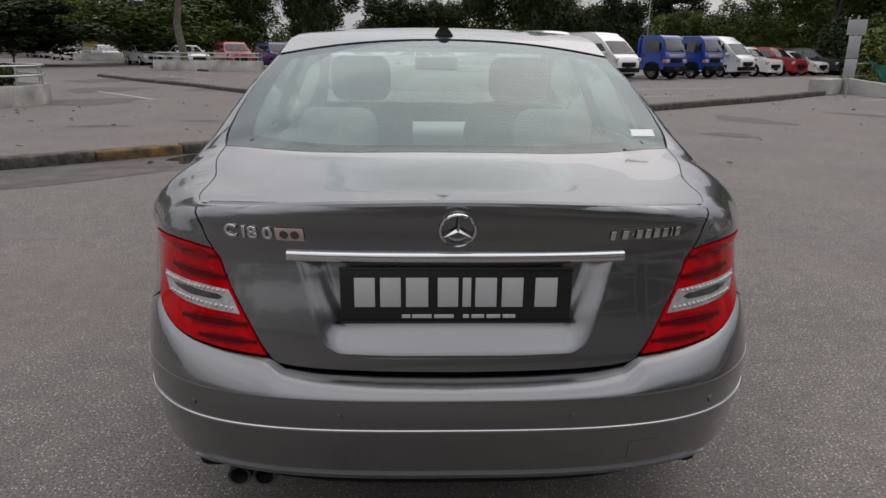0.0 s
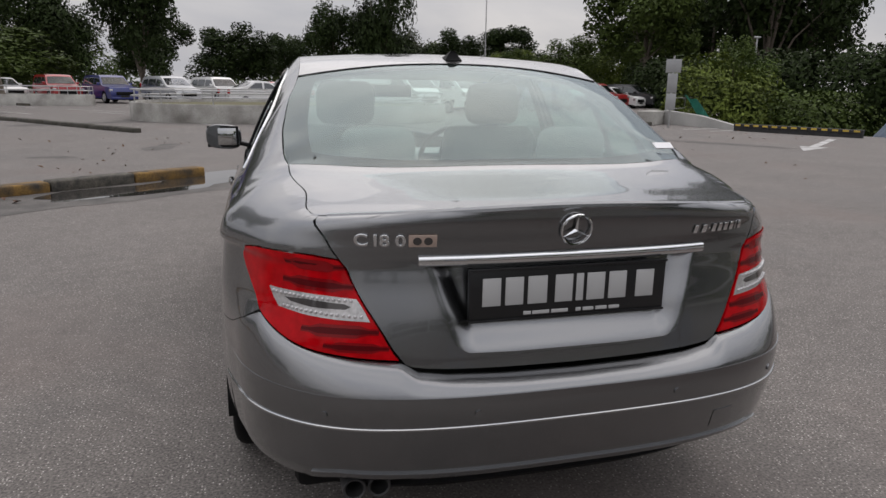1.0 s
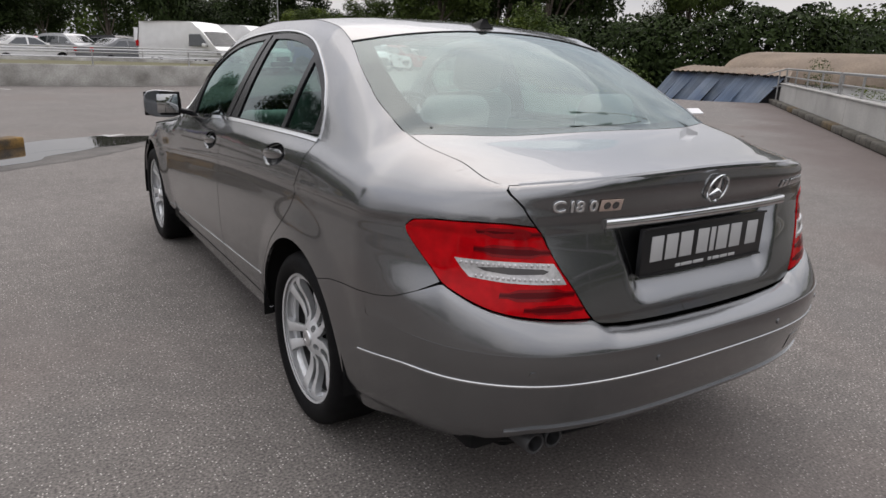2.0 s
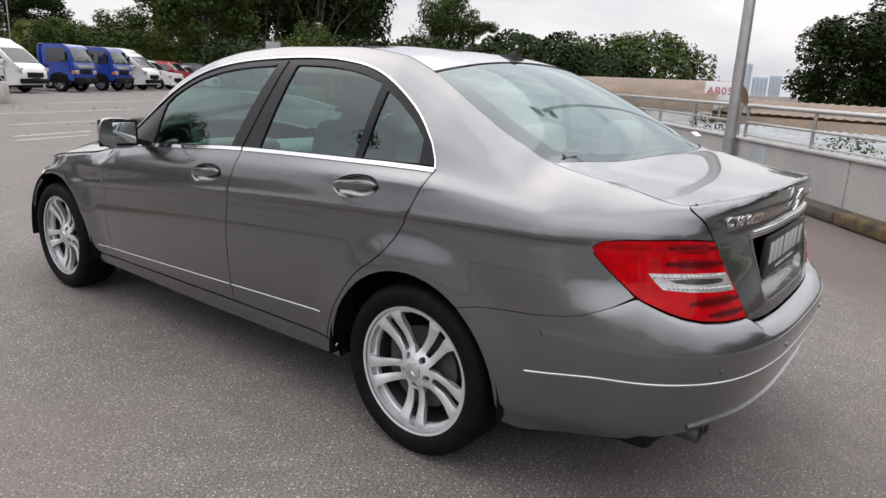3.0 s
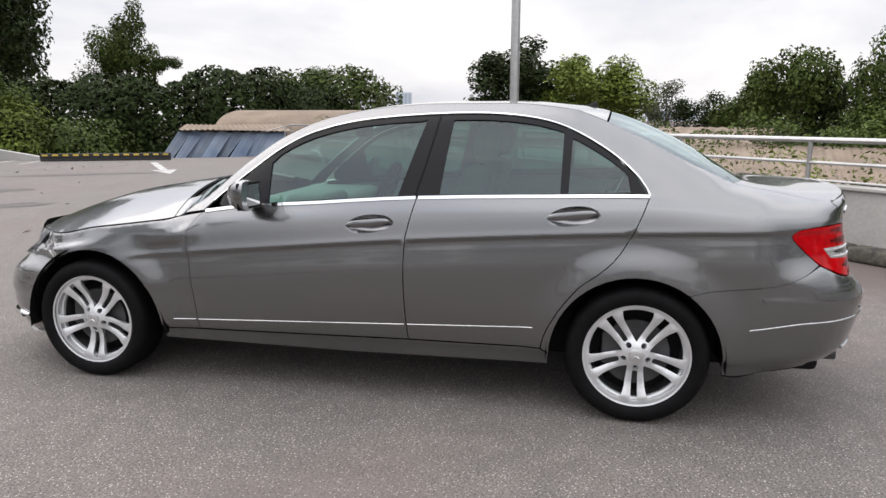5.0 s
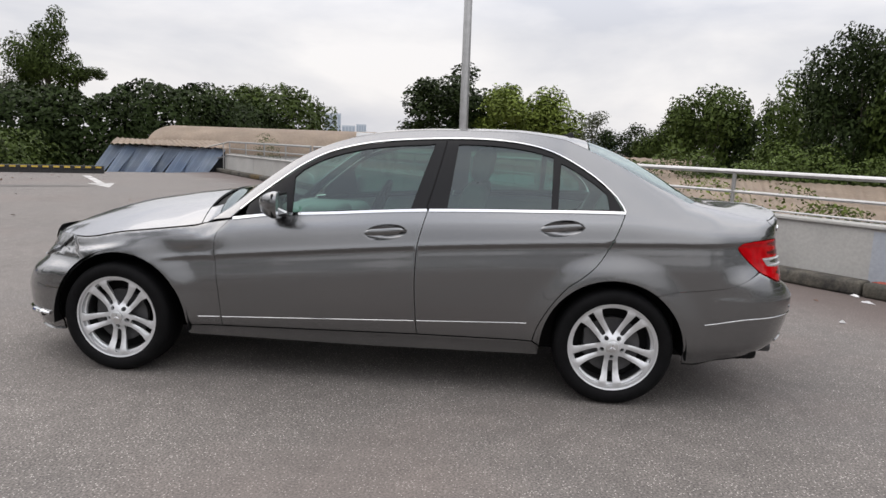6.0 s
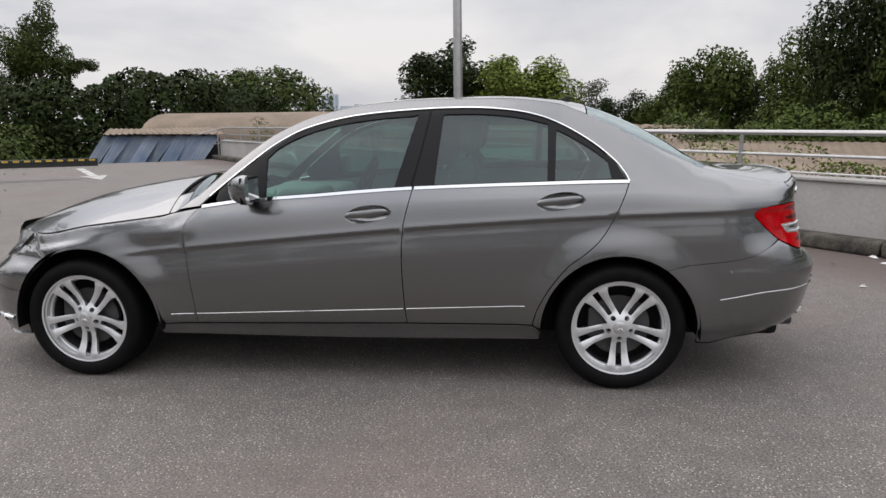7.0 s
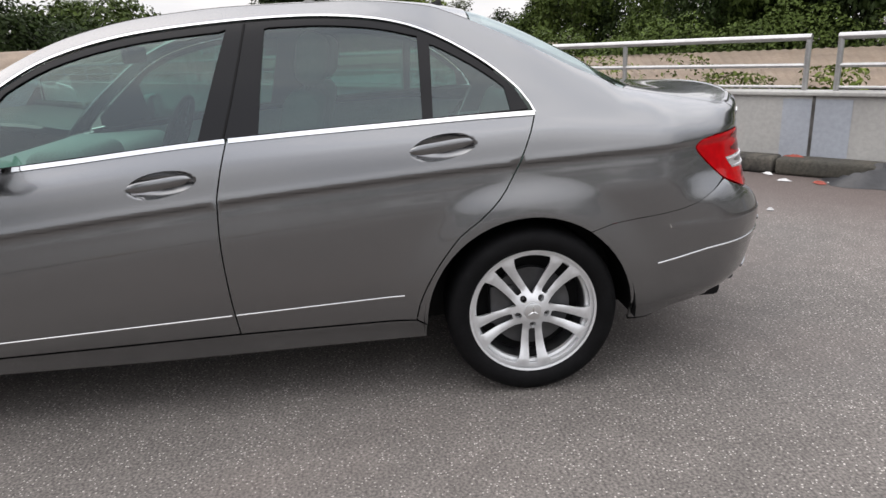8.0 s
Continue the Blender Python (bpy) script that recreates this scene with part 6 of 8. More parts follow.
def leaf_mesh(name, centres, normals, size, rng, material, long=1.6):
    """Bent leaf cards at the given places."""
    n = len(centres)
    nr = normals + rng.normal(0, 0.55, (n, 3))
    nr /= np.linalg.norm(nr, axis=1, keepdims=True) + 1e-9
    t = rng.normal(0, 1, (n, 3))
    t -= nr * (t * nr).sum(1, keepdims=True)
    t /= np.linalg.norm(t, axis=1, keepdims=True) + 1e-9
    b = np.cross(nr, t)
    s = size * rng.uniform(0.6, 1.35, (n, 1))
    p0 = centres - t * s * long * 0.5
    p2 = centres + t * s * long * 0.5 - nr * s * 0.25
    p1 = centres + b * s * 0.42 + nr * s * 0.12
    p3 = centres - b * s * 0.42 + nr * s * 0.12
    verts = np.stack([p0, p1, p2, p3], 1).reshape(-1, 3)
    me = bpy.data.meshes.new(name)
    me.vertices.add(4 * n)
    me.vertices.foreach_set("co", verts.astype(np.float32).ravel())
    tri = np.arange(4 * n).reshape(-1, 4)
    loops = np.concatenate([tri[:, [0, 1, 2]], tri[:, [0, 2, 3]]], 1).ravel()
    me.loops.add(len(loops))
    me.loops.foreach_set("vertex_index", loops.astype(np.int32))
    me.polygons.add(2 * n)
    me.polygons.foreach_set("loop_start", np.arange(0, 6 * n, 3, dtype=np.int32))
    me.update(calc_edges=True)
    me.validate()
    me.materials.append(material)
    return me


def crown_points(seed, lobes, n, flat_z=0.8, spread=0.62, fill=0.45):
    """Leaf places in a cluster of overlapping lobes inside a unit crown."""
    rng = np.random.default_rng(seed)
    cs, rs = [], []
    for i in range(lobes):
        a, h = rng.uniform(0, 2 * np.pi), rng.uniform(-0.75, 0.8)
        rad = spread * np.sqrt(max(0.05, 1 - h * h)) * rng.uniform(0.5, 1.05)
        cs.append((rad * np.cos(a), rad * np.sin(a), h * flat_z))
        rs.append(rng.uniform(0.14, 0.36) * (1.1 - 0.3 * abs(h)))
    cs.append((0, 0, 0)), rs.append(0.5)
    cs, rs = np.array(cs), np.array(rs)
    pick = rng.choice(len(rs), n, p=rs ** 2 / (rs ** 2).sum())
    d = rng.normal(0, 1, (n, 3))
    d /= np.linalg.norm(d, axis=1, keepdims=True)
    r = rs[pick, None] * (1 - fill * rng.random((n, 1)) ** 2)
    bump = 1 + 0.25 * np.sin(7 * d[:, :1] + 3 * pick[:, None]) * np.sin(6 * d[:, 1:2] + pick[:, None]) * np.sin(5 * d[:, 2:] + 1)
    return cs[pick] + d * r * bump, d + np.array([0, 0, 0.35]), cs, rs, rng


CROWNS = {}


def crown_mesh(kind, variant, material):
    key = (kind, variant, material.name)
    if key not in CROWNS:
        spec = {"round": (30, 14000, 0.92, 0.74, 0.65, 0.044), "tall": (24, 9000, 1.0, 0.68, 0.6, 0.046), "sparse": (14, 3000, 0.8, 0.72, 0.8, 0.048),
                "near": (32, 18000, 0.95, 0.76, 0.6, 0.032), "flat": (13, 4200, 0.35, 0.75, 0.6, 0.050), "open": (26, 7500, 0.95, 0.82, 0.6, 0.044)}[kind]
        pts, nr, cs, rs, rng = crown_points(100 + 17 * variant + len(kind), *spec[:2], flat_z=spec[2], spread=spec[3], fill=spec[4])
        CROWNS[key] = (leaf_mesh("crown", pts, nr, spec[5], rng, material), cs)
    return CROWNS[key]


TREE_N = [0]


def tree(x, y, top, radius, base=0.0, trunk=0.35, kind="round", material=None, label="", bare=0.32, lean=0.0):
    """A tree whose crown fills the space from part of its height to the top."""
    TREE_N[0] += 1
    k = TREE_N[0]
    rnd = random.Random(k)
    material = material or leaf_mid
    t = thing("tree", label or "leafy green tree with a dense rounded crown", "tree")
    t.location = (x, y, base)
    hgt = top - base
    cz0 = hgt * bare
    cz, rz = (hgt + cz0) / 2, (hgt - cz0) / 2
    me, cs = crown_mesh(kind, k % 3, material)
    crown = new("crown", me)
    crown.parent = t
    crown.location, crown.scale, crown.rotation_euler = (lean * hgt, 0, cz), (radius * 1.12, radius * 1.12, rz * 1.08), (0, 0, rnd.uniform(0, 6.28))
    bm = bmesh.new()
    r0 = max(0.06, hgt * 0.015)
    tube(bm, [(0, 0, -0.1), (0.03 * hgt * rnd.uniform(-1, 1), 0.02 * hgt * rnd.uniform(-1, 1), cz0 * 0.6), (lean * hgt * 0.6, 0, cz0 * 1.1), (lean * hgt, 0, cz + 0.3 * rz)], [r0 * 1.25, r0, r0 * 0.8, r0 * 0.25], 9)
    part("trunk", bm, bark, t)
    rot = crown.rotation_euler.z
    for i in range(0, min(7, len(cs)), 1):
        c = Matrix.Rotation(rot, 3, "Z") @ Vector(cs[i])
        tip = Vector((lean * hgt + c.x * radius, c.y * radius, cz + c.z * rz))
        bm = bmesh.new()
        a = Vector((lean * hgt * 0.6, 0, cz0 * rnd.uniform(0.85, 1.25)))
        tube(bm, [a, a.lerp(tip, 0.5) + Vector((0, 0, 0.06 * hgt)), tip], [r0 * 0.5, r0 * 0.32, r0 * 0.1], 6)
        part("limb", bm, bark, t)
    return t


def polar(az, dist, ox=-3.5, oy=0.0):
    return ox + dist * math.sin(radians(az)), oy + dist * math.cos(radians(az))


def bush(name, label, boxes, n, size, material, seed, category="bush", kind="stuff"):
    """Leaves over the skin of rounded boxes (cx, cy, z0, z1, half length, half depth, turn)."""
    rng = np.random.default_rng(seed)
    pts, nrm = [], []
    vol = [b[4] * (b[3] - b[2]) for b in boxes]
    for b, v in zip(boxes, vol):
        m = int(n * v / sum(vol))
        d = rng.normal(0, 1, (m, 3))
        d /= np.abs(d).max(1, keepdims=True) ** 0.7 * np.linalg.norm(d, axis=1, keepdims=True) ** 0.3
        w = 1 - 0.35 * rng.random((m, 1)) ** 2
        p = d * w
        p[:, 2] += 0.12 * np.sin(p[:, 0] * b[4] * 1.9 + seed) * (p[:, 2] > 0.4) + 0.06 * np.sin(p[:, 0] * b[4] * 5.1)
        p[:, 1] += 0.15 * np.sin(p[:, 0] * b[4] * 1.3 + 1) * np.sin(p[:, 2] * 3)
        q = p * np.array([b[4], b[5], (b[3] - b[2]) / 2])
        c, s_ = math.cos(b[6]), math.sin(b[6])
        q = np.stack([q[:, 0] * c - q[:, 1] * s_ + b[0], q[:, 0] * s_ + q[:, 1] * c + b[1], q[:, 2] + (b[2] + b[3]) / 2], 1)
        e = d * np.array([1 / b[4], 1 / b[5], 2 / (b[3] - b[2])])
        e = np.stack([e[:, 0] * c - e[:, 1] * s_, e[:, 0] * s_ + e[:, 1] * c, e[:, 2]], 1)
        pts.append(q)
        nrm.append(e / (np.linalg.norm(e, axis=1, keepdims=True) + 1e-9) + np.array([0, 0, 0.4]))
    me = leaf_mesh(name, np.concatenate(pts), np.concatenate(nrm), size, rng, material)
    ob = new(name, me)
    return tagged(ob, label, category, kind=kind)


# hedge wall beyond the ramp
hp = [polar(a, dd) for a, dd in ((35, 58), (41, 50), (47, 46), (53, 43), (59, 42), (64, 44), (68, 50))]
boxes = []
for (ax, ay), (bx, by) in zip(hp, hp[1:]):
    ln = math.hypot(bx - ax, by - ay)
    boxes.append(((ax + bx) / 2, (ay + by) / 2, -3.0, 3.7 + 0.35 * math.sin(ax), ln / 2 + 1.2, 2.4, math.atan2(by - ay, bx - ax)))
bush("hedge", "tall dense dark green hedge beyond the ramp", boxes, 90000, 0.19, leaf_dark, 5, "hedge")
bush("shrub", "dark green shrubs at the foot of the hedge", [(*polar(44, 36), -3.0, 1.6, 3.5, 2, 0.4), (*polar(49, 35), -3, 1.2, 3, 2, 0.2)], 14000, 0.15, leaf_mid, 6)
bush("shrub", "light green young shrubs near the ramp", [(*polar(45.5, 33), -3.0, 1.9, 1.3, 1.2, 0.3), (*polar(42.0, 34), -3, 2.6, 2.2, 1.6, 0.6)], 9000, 0.13, leaf_light, 7)
bush("shrub", "rounded green treetops beyond the low roofs", [(*polar(70, 56), -3, 4.9, 5.0, 3, 0.2), (*polar(66, 54), -3, 4.6, 3.5, 3, 0.2), (*polar(72.6, 60), -3, 4.0, 2.2, 2.5, 0)], 15000, 0.24, leaf_mid, 8)

# woods that close the view beyond the rows of parked cars
wood = [(x, 104 + 4 * math.sin(x * 0.7), 0, 6.4 + 1.6 * math.sin(x * 1.13) + 0.9 * math.sin(x * 0.41), 4.6, 3.0, 0.1 * math.sin(x)) for x in range(-84, 76, 6) if not -13 < x < -3 and not -48 < x < -36]
bush("far_woods", "dark green woods beyond the parked cars", wood, 60000, 0.30, leaf_mid, 31, "woods")

# slim roadside tree and trees round the deck
tree(*polar(43.6, 36), 3.9, 1.7, -3.0, kind="open", material=leaf_mid, bare=0.55, label="slim young tree with a pale trunk and thin crown")
tree(34.1, 55.3, 13.5, 6.0, 0, kind="round", material=leaf_mid, bare=0.24, label="broad green tree behind the parked cars")
tree(30, 63, 6.6, 4.0, 0, kind="open", material=leaf_mid, bare=0.2)
for az, dd, top, r, mt in ((38.5, 86, 19, 8.5, leaf_dark), (42.5, 80, 20, 8, leaf_dark), (45.5, 84, 18.5, 6.5, leaf_dark), (34.5, 92, 17, 7, leaf_dark), (44, 92, 21, 8, leaf_dark), (40, 95, 20, 8, leaf_dark)):
    tree(*polar(az, dd), top, r, -3, kind="open", material=mt, bare=0.22, label="tall dark tree with gaps in the crown")
tree(*polar(53.6, 72), 12.2, 3.2, -3, kind="tall", material=leaf_mid, bare=0.45, label="tall slender tree with a layered crown", lean=0.0)
tree(*polar(55.3, 72), 8.0, 2.6, -3, kind="flat", material=leaf_mid, bare=0.72, label="small flat-topped tree beside a taller one")
tree(*polar(51.2, 74), 8.6, 3.0, -3, kind="sparse", material=leaf_dry, bare=0.4, label="thin sparse tree with dull leaves")
tree(*polar(67.6, 75), 7.8, 1.9, -3, kind="flat", material=leaf_mid, bare=0.66, label="tall thin tree with feathery fronds")
tree(*polar(70.7, 74), 7.4, 1.5, -3, kind="sparse", material=leaf_mid, bare=0.6, label="tall thin tree with feathery fronds")
tree(*polar(84.4, 55), 7.7, 5.0, -3, kind="round", material=leaf_dark, bare=0.28, label="large dense dark green tree beyond the roofs")
tree(*polar(90.4, 50), 6.1, 4.5, -3, kind="round", material=leaf_light, bare=0.28, label="broad lighter green tree beyond the roofs")
tree(*polar(96.2, 62), 5.0, 2.6, -3, kind="sparse", material=leaf_dry, bare=0.4, label="sparse greyish tree beyond the roofs")
# the rearmost trees of this row are unseen, added for the car's reflections
for az, dd, top, r, kd, mt in ((99, 58, 3.6, 3.2, "round", leaf_dark), (102.5, 44, 4.1, 2.6, "round", leaf_mid), (105.5, 37, 4.6, 2.6, "tall", leaf_mid), (108.8, 36, 3.9, 2.2, "round", leaf_dark),
                               (112, 30, 4.7, 2.3, "near", leaf_mid), (116, 27, 5.7, 2.5, "near", leaf_dark), (120.5, 27, 7.4, 2.9, "near", leaf_mid), (125.5, 26, 8.8, 3.4, "near", leaf_dark),
                               (131, 27, 8.4, 3.4, "near", leaf_mid), (137, 28, 9.0, 3.8, "round", leaf_dark), (145, 30, 9.5, 4.5, "round", leaf_mid), (155, 32, 10, 5, "round", leaf_dark), (166, 34, 9, 5, "round", leaf_mid)):
    tree(*polar(az, dd), top, r, -3, kind=kd, material=mt, bare=0.16, label="dense green tree beyond the parapet")
bush("undergrowth", "green undergrowth below the trees beyond the parapet", [(*polar(a, 23), -3, 1.4 + 0.5 * math.sin(a), 4.5, 1.5, radians(-a)) for a in range(104, 160, 9)], 90000, 0.075, leaf_mid, 9)

# trees behind the rows of parked cars, and in the planters
for x, y, top, r, kd, mt, br in ((-46, 82, 10, 6, "round", leaf_mid, 0.15), (-43, 84, 9, 5, "round", leaf_light, 0.15), (-27.5, 80, 10.5, 5, "open", leaf_mid, 0.15), (-20, 72, 11, 4.5, "round", leaf_dark, 0.1), (-9.5, 56, 10.5, 3.4, "tall", leaf_dark, 0.1),
                             (-3.5, 72, 7.4, 4.8, "round", leaf_dark, 0.2), (2.5, 86, 7.6, 3.5, "round", leaf_dark, 0.2), (6.5, 66, 8.6, 3.6, "tall", leaf_dark, 0.15), (10.5, 62, 14.0, 3.0, "tall", leaf_dark, 0.08), (14.5, 74, 7.2, 4, "round", leaf_dark, 0.15), (19, 84, 8.8, 4, "sparse", leaf_dry, 0.25),
                             (22.5, 80, 8.4, 4.5, "round", leaf_dark, 0.15), (28, 74, 5.8, 4.2, "round", leaf_light, 0.1), (33, 90, 9.5, 5, "round", leaf_dark, 0.15), (38, 84, 6.4, 4, "round", leaf_mid, 0.1), (44, 96, 8.0, 4.5, "open", leaf_dark, 0.15), (47, 92, 7.4, 3.6, "sparse", leaf_dry, 0.3),
                             (25.5, 66, 5.4, 3.2, "round", leaf_mid, 0.1), (37, 70, 6.4, 3.5, "round", leaf_light, 0.1), (41, 66, 6.8, 3.4, "round", leaf_mid, 0.1), (-62, 80, 11, 7, "round", leaf_dark, 0.12), (-13, 88, 9.5, 5, "round", leaf_dark, 0.2), (-24.5, 92, 9, 5, "open", leaf_mid, 0.1)):
    tree(x, y, top, r, 0, kind=kd, material=mt, bare=br, label="leafy tree behind the parked cars")
tree(-14.5, 40.4, 14.5, 3.6, 0.5, kind="near", material=leaf_dark, bare=0.26, label="dark leafy tree growing in a concrete planter")
tree(-28.6, 65.0, 11.5, 4.0, 0.5, kind="open", material=leaf_mid, bare=0.34, label="spreading tree growing in a concrete planter")
tree(-13.6, 14.0, 11.0, 2.5, 0.4, kind="near", material=leaf_dark, bare=0.30, label="dark leafy tree growing in a concrete planter")
# woods added out of view, closing the place behind the camera for reflections
for i, az in enumerate(range(178, 345, 11)):
    dd = 58 + 7 * math.sin(i * 2.1)
    tree(*polar(az, dd), 5.4 + 1.2 * math.sin(i * 1.7), 6.4, 0 if az > 205 else -3, kind="round", material=(leaf_dark, leaf_mid)[i % 2], bare=0.12, label="leafy tree added on the unseen side of the car park")

# ---------- planters with rails ----------
def loop_wall(bm, pts, h, w, closed=True):
    """A low wall of even width along a plan line."""
    n = len(pts)
    inn, out = [], []
    for i, p in enumerate(pts):
        a = Vector(pts[i - 1] if closed or i else pts[0])
        b = Vector(pts[(i + 1) % n] if closed or i < n - 1 else pts[-1])
        d = (b - a).normalized()
        nn = Vector((-d.y, d.x)) * w / 2
        out.append(Vector(p) - nn)
        inn.append(Vector(p) + nn)
    vs = [[bm.verts.new((q.x, q.y, z)) for q, z in ((o, 0.0), (o, h - 0.03), (o.lerp(i_, 0.15), h), (i_.lerp(o, 0.15), h), (i_, h - 0.03), (i_, 0.0))] for o, i_ in zip(out, inn)]
    for i in range(n if closed else n - 1):
        a, b = vs[i], vs[(i + 1) % n]
        for k in range(5):
            bm.faces.new((a[k], b[k], b[k + 1], a[k + 1]))
    if not closed:
        bm.faces.new(vs[0][::-1])
        bm.faces.new(vs[-1])
    bmesh.ops.recalc_face_normals(bm, faces=bm.faces)


def planter(cx, cy, lx, ly, rot, h, rail, label, n=36, power=2.6, posts=14):
    pts = []
    for k in range(n):
        a = 2 * math.pi * k / n
        x = math.copysign(abs(math.cos(a)) ** (2 / power), math.cos(a)) * lx
        y = math.copysign(abs(math.sin(a)) ** (2 / power), math.sin(a)) * ly
        pts.append((cx + x * math.cos(rot) - y * math.sin(rot), cy + x * math.sin(rot) + y * math.cos(rot)))
    pl = thing("planter", label, "planter")
    bm = bmesh.new()
    loop_wall(bm, pts, h, 0.16)
    part("planter_wall", bm, stained, pl, sharp=50)
    bm = bmesh.new()
    bm.faces.new([bm.verts.new((x, y, h - 0.12)) for x, y in pts])
    part("soil", bm, grass_soil, pl, smooth=False)
    if rail:
        rl = thing("railing", "white-painted two-rail railing on a planter wall", "railing", "planter railings")
        for z in (h + 0.22, h + 0.44):
            pipe_pts([(x, y, z) for x, y in pts] + [(*pts[0], z)], 0.024, "rail", rl, n=6)
        for k in range(0, n, max(1, n // posts)):
            pipe_pts([(*pts[k], h - 0.02), (*pts[k], h + 0.44)], 0.022, "post", rl, n=6)
    return pl


planter(0.6, 25.6, 5.9, 4.6, 0.0, 0.62, True, "rounded stained concrete planter wall with railing", n=48, posts=16)
planter(-13.1, 40.2, 3.5, 1.4, -0.3, 0.58, True, "long concrete planter with railing and a tree")
planter(-29.4, 64.8, 3.4, 1.4, 0.27, 0.72, True, "long concrete planter with railing and a tree")
planter(-52, 92, 7, 2, 0.12, 0.85, True, "long concrete planter with railing")
planter(-12.0, 13.9, 2.8, 1.6, 0.25, 0.46, True, "rounded concrete planter with railing and a tree", posts=12)
bush("planter_plants", "dark low plants in a concrete planter", [(-12.0, 13.9, 0.4, 1.0, 2.2, 1.0, 0.25)], 1500, 0.12, leaf_dark, 21)

# ---------- ramp wall, sign, net, barrier ----------
bm = bmesh.new()
box(bm, -0.7, 0.7, -0.35, 0.35, 0, 0.52, 0.02, m=Matrix.Translation((14.0, 21.2, 0)) @ Matrix.Rotation(0.75, 4, "Z"))
tagged(part("concrete_block", bm, stained, smooth=False), "pale concrete block at the end of the kerb", "concrete block")
bm = bmesh.new()
prof = [((14.7, 21.4), 0.55), ((15.0, 19.6), 0.42), ((15.2, 18.2), 0.20), ((15.35, 17.2), 0.03)]
rows = [[bm.verts.new((x + dx, y, z)) for dx, z in ((0, 0), (0, h), (0.18, h), (0.18, 0))] for (x, y), h in prof]
for a, b in zip(rows, rows[1:]):
    for k in range(3):
        bm.faces.new((a[k], a[k + 1], b[k + 1], b[k]))
bm.faces.new(rows[0])
bm.faces.new(rows[-1][::-1])
bmesh.ops.recalc_face_normals(bm, faces=bm.faces)
tagged(part("ramp_wall", bm, concrete, smooth=False), "low white ramp wall sloping to the ground", "wall", kind="structure")
sign = thing("sign", "back of a grey two-panel road sign on a steel post", "road sign")
SX, SY = 13.5, 19.2
pipe_pts([(SX, SY, 0), (SX, SY, 2.5)], 0.035, "post", sign)
sm = Matrix.Translation((SX, SY, 0)) @ Matrix.Rotation(radians(-33), 4, "Z")
grey_sheet = mat("grey_sign_back", (0.33, 0.335, 0.34), 0.55, 0.3, var=0.08, scale=4)
for z0, z1, w in ((1.92, 2.38, 0.26), (1.22, 1.90, 0.17), (0.62, 1.20, 0.17)):
    bm = bmesh.new()
    box(bm, -w, w, -0.05, -0.035, z0, z1, 0.004, m=sm)
    part("sign_panel", bm, grey_sheet, sign)
rl = thing("railing", "galvanised steel railing along the far deck edge", "railing")
for z in (0.55, 1.0):
    pipe_pts([(15.2, 22.0, z), (20, 26.6, z), (30, 36.5, z), (44, 51, z)], 0.03, "rail", rl, n=6)
for k in range(12):
    f = k / 11
    pipe_pts([(15.2 + 28.8 * f, 22.0 + 29.0 * f, -0.2), (15.2 + 28.8 * f, 22.0 + 29.0 * f, 1.0)], 0.028, "post", rl, n=6)
bm = bmesh.new()
nn = 14
grid = [[bm.verts.new((15.05 + 0.78 * u + 0.42 * v + 0.03 * math.sin(9 * u), 20.65 - 0.78 * u - 0.40 * v + 0.04 * math.sin(7 * v + 3 * u), 1.13 - 1.25 * u - 0.22 * v - 0.10 * math.sin(math.pi * u) + 0.04 * math.sin(11 * v + 4 * u))) for v in (j / nn for j in range(nn + 1))] for u in (i / nn for i in range(nn + 1))]
for i in range(nn):
    for j in range(nn):
        bm.faces.new((grid[i][j], grid[i + 1][j], grid[i + 1][j + 1], grid[i][j + 1]))
bmesh.ops.solidify(bm, geom=bm.faces[:], thickness=0.01)
tagged(part("green_net", bm, mat("green_netting", (0.03, 0.20, 0.15), 0.8, 0, var=0.3, scale=3, fine=0.2, fine_scale=60)), "sagging green safety netting by the ramp", "netting")
bar = thing("barrier", "black and yellow striped low barrier at the ramp edge", "barrier")
b0, b1 = Vector((14.9, 17.4)), Vector((16.62, 13.85))
bn = 13
for k in range(bn):
    a, b = b0.lerp(b1, k / bn), b0.lerp(b1, (k + 1) / bn)
    ang = math.atan2(b.y - a.y, b.x - a.x)
    p = (a + b) / 2
    bm = bmesh.new()
    box(bm, -(b - a).length / 2, (b - a).length / 2, -0.09, 0.09, 0.13, 0.24, 0.01, m=Matrix.Translation((p.x, p.y, 0)) @ Matrix.Rotation(ang, 4, "Z"))
    part("barrier_segment", bm, black_paint, bar, smooth=False)
    bm = bmesh.new()
    box(bm, -0.085, 0.085, 0.088, 0.096, 0.17, 0.225, 0.002, m=Matrix.Translation((p.x, p.y, 0)) @ Matrix.Rotation(ang + math.pi, 4, "Z"))
    part("yellow_patch", bm, yellow_paint, bar, smooth=False)
    bm = bmesh.new()
    box(bm, -(b - a).length / 2, (b - a).length / 2, -0.07, 0.07, -0.02, 0.13, 0.01, m=Matrix.Translation((p.x, p.y, 0)) @ Matrix.Rotation(ang, 4, "Z"))
    part("barrier_base", bm, black_paint, bar, smooth=False)
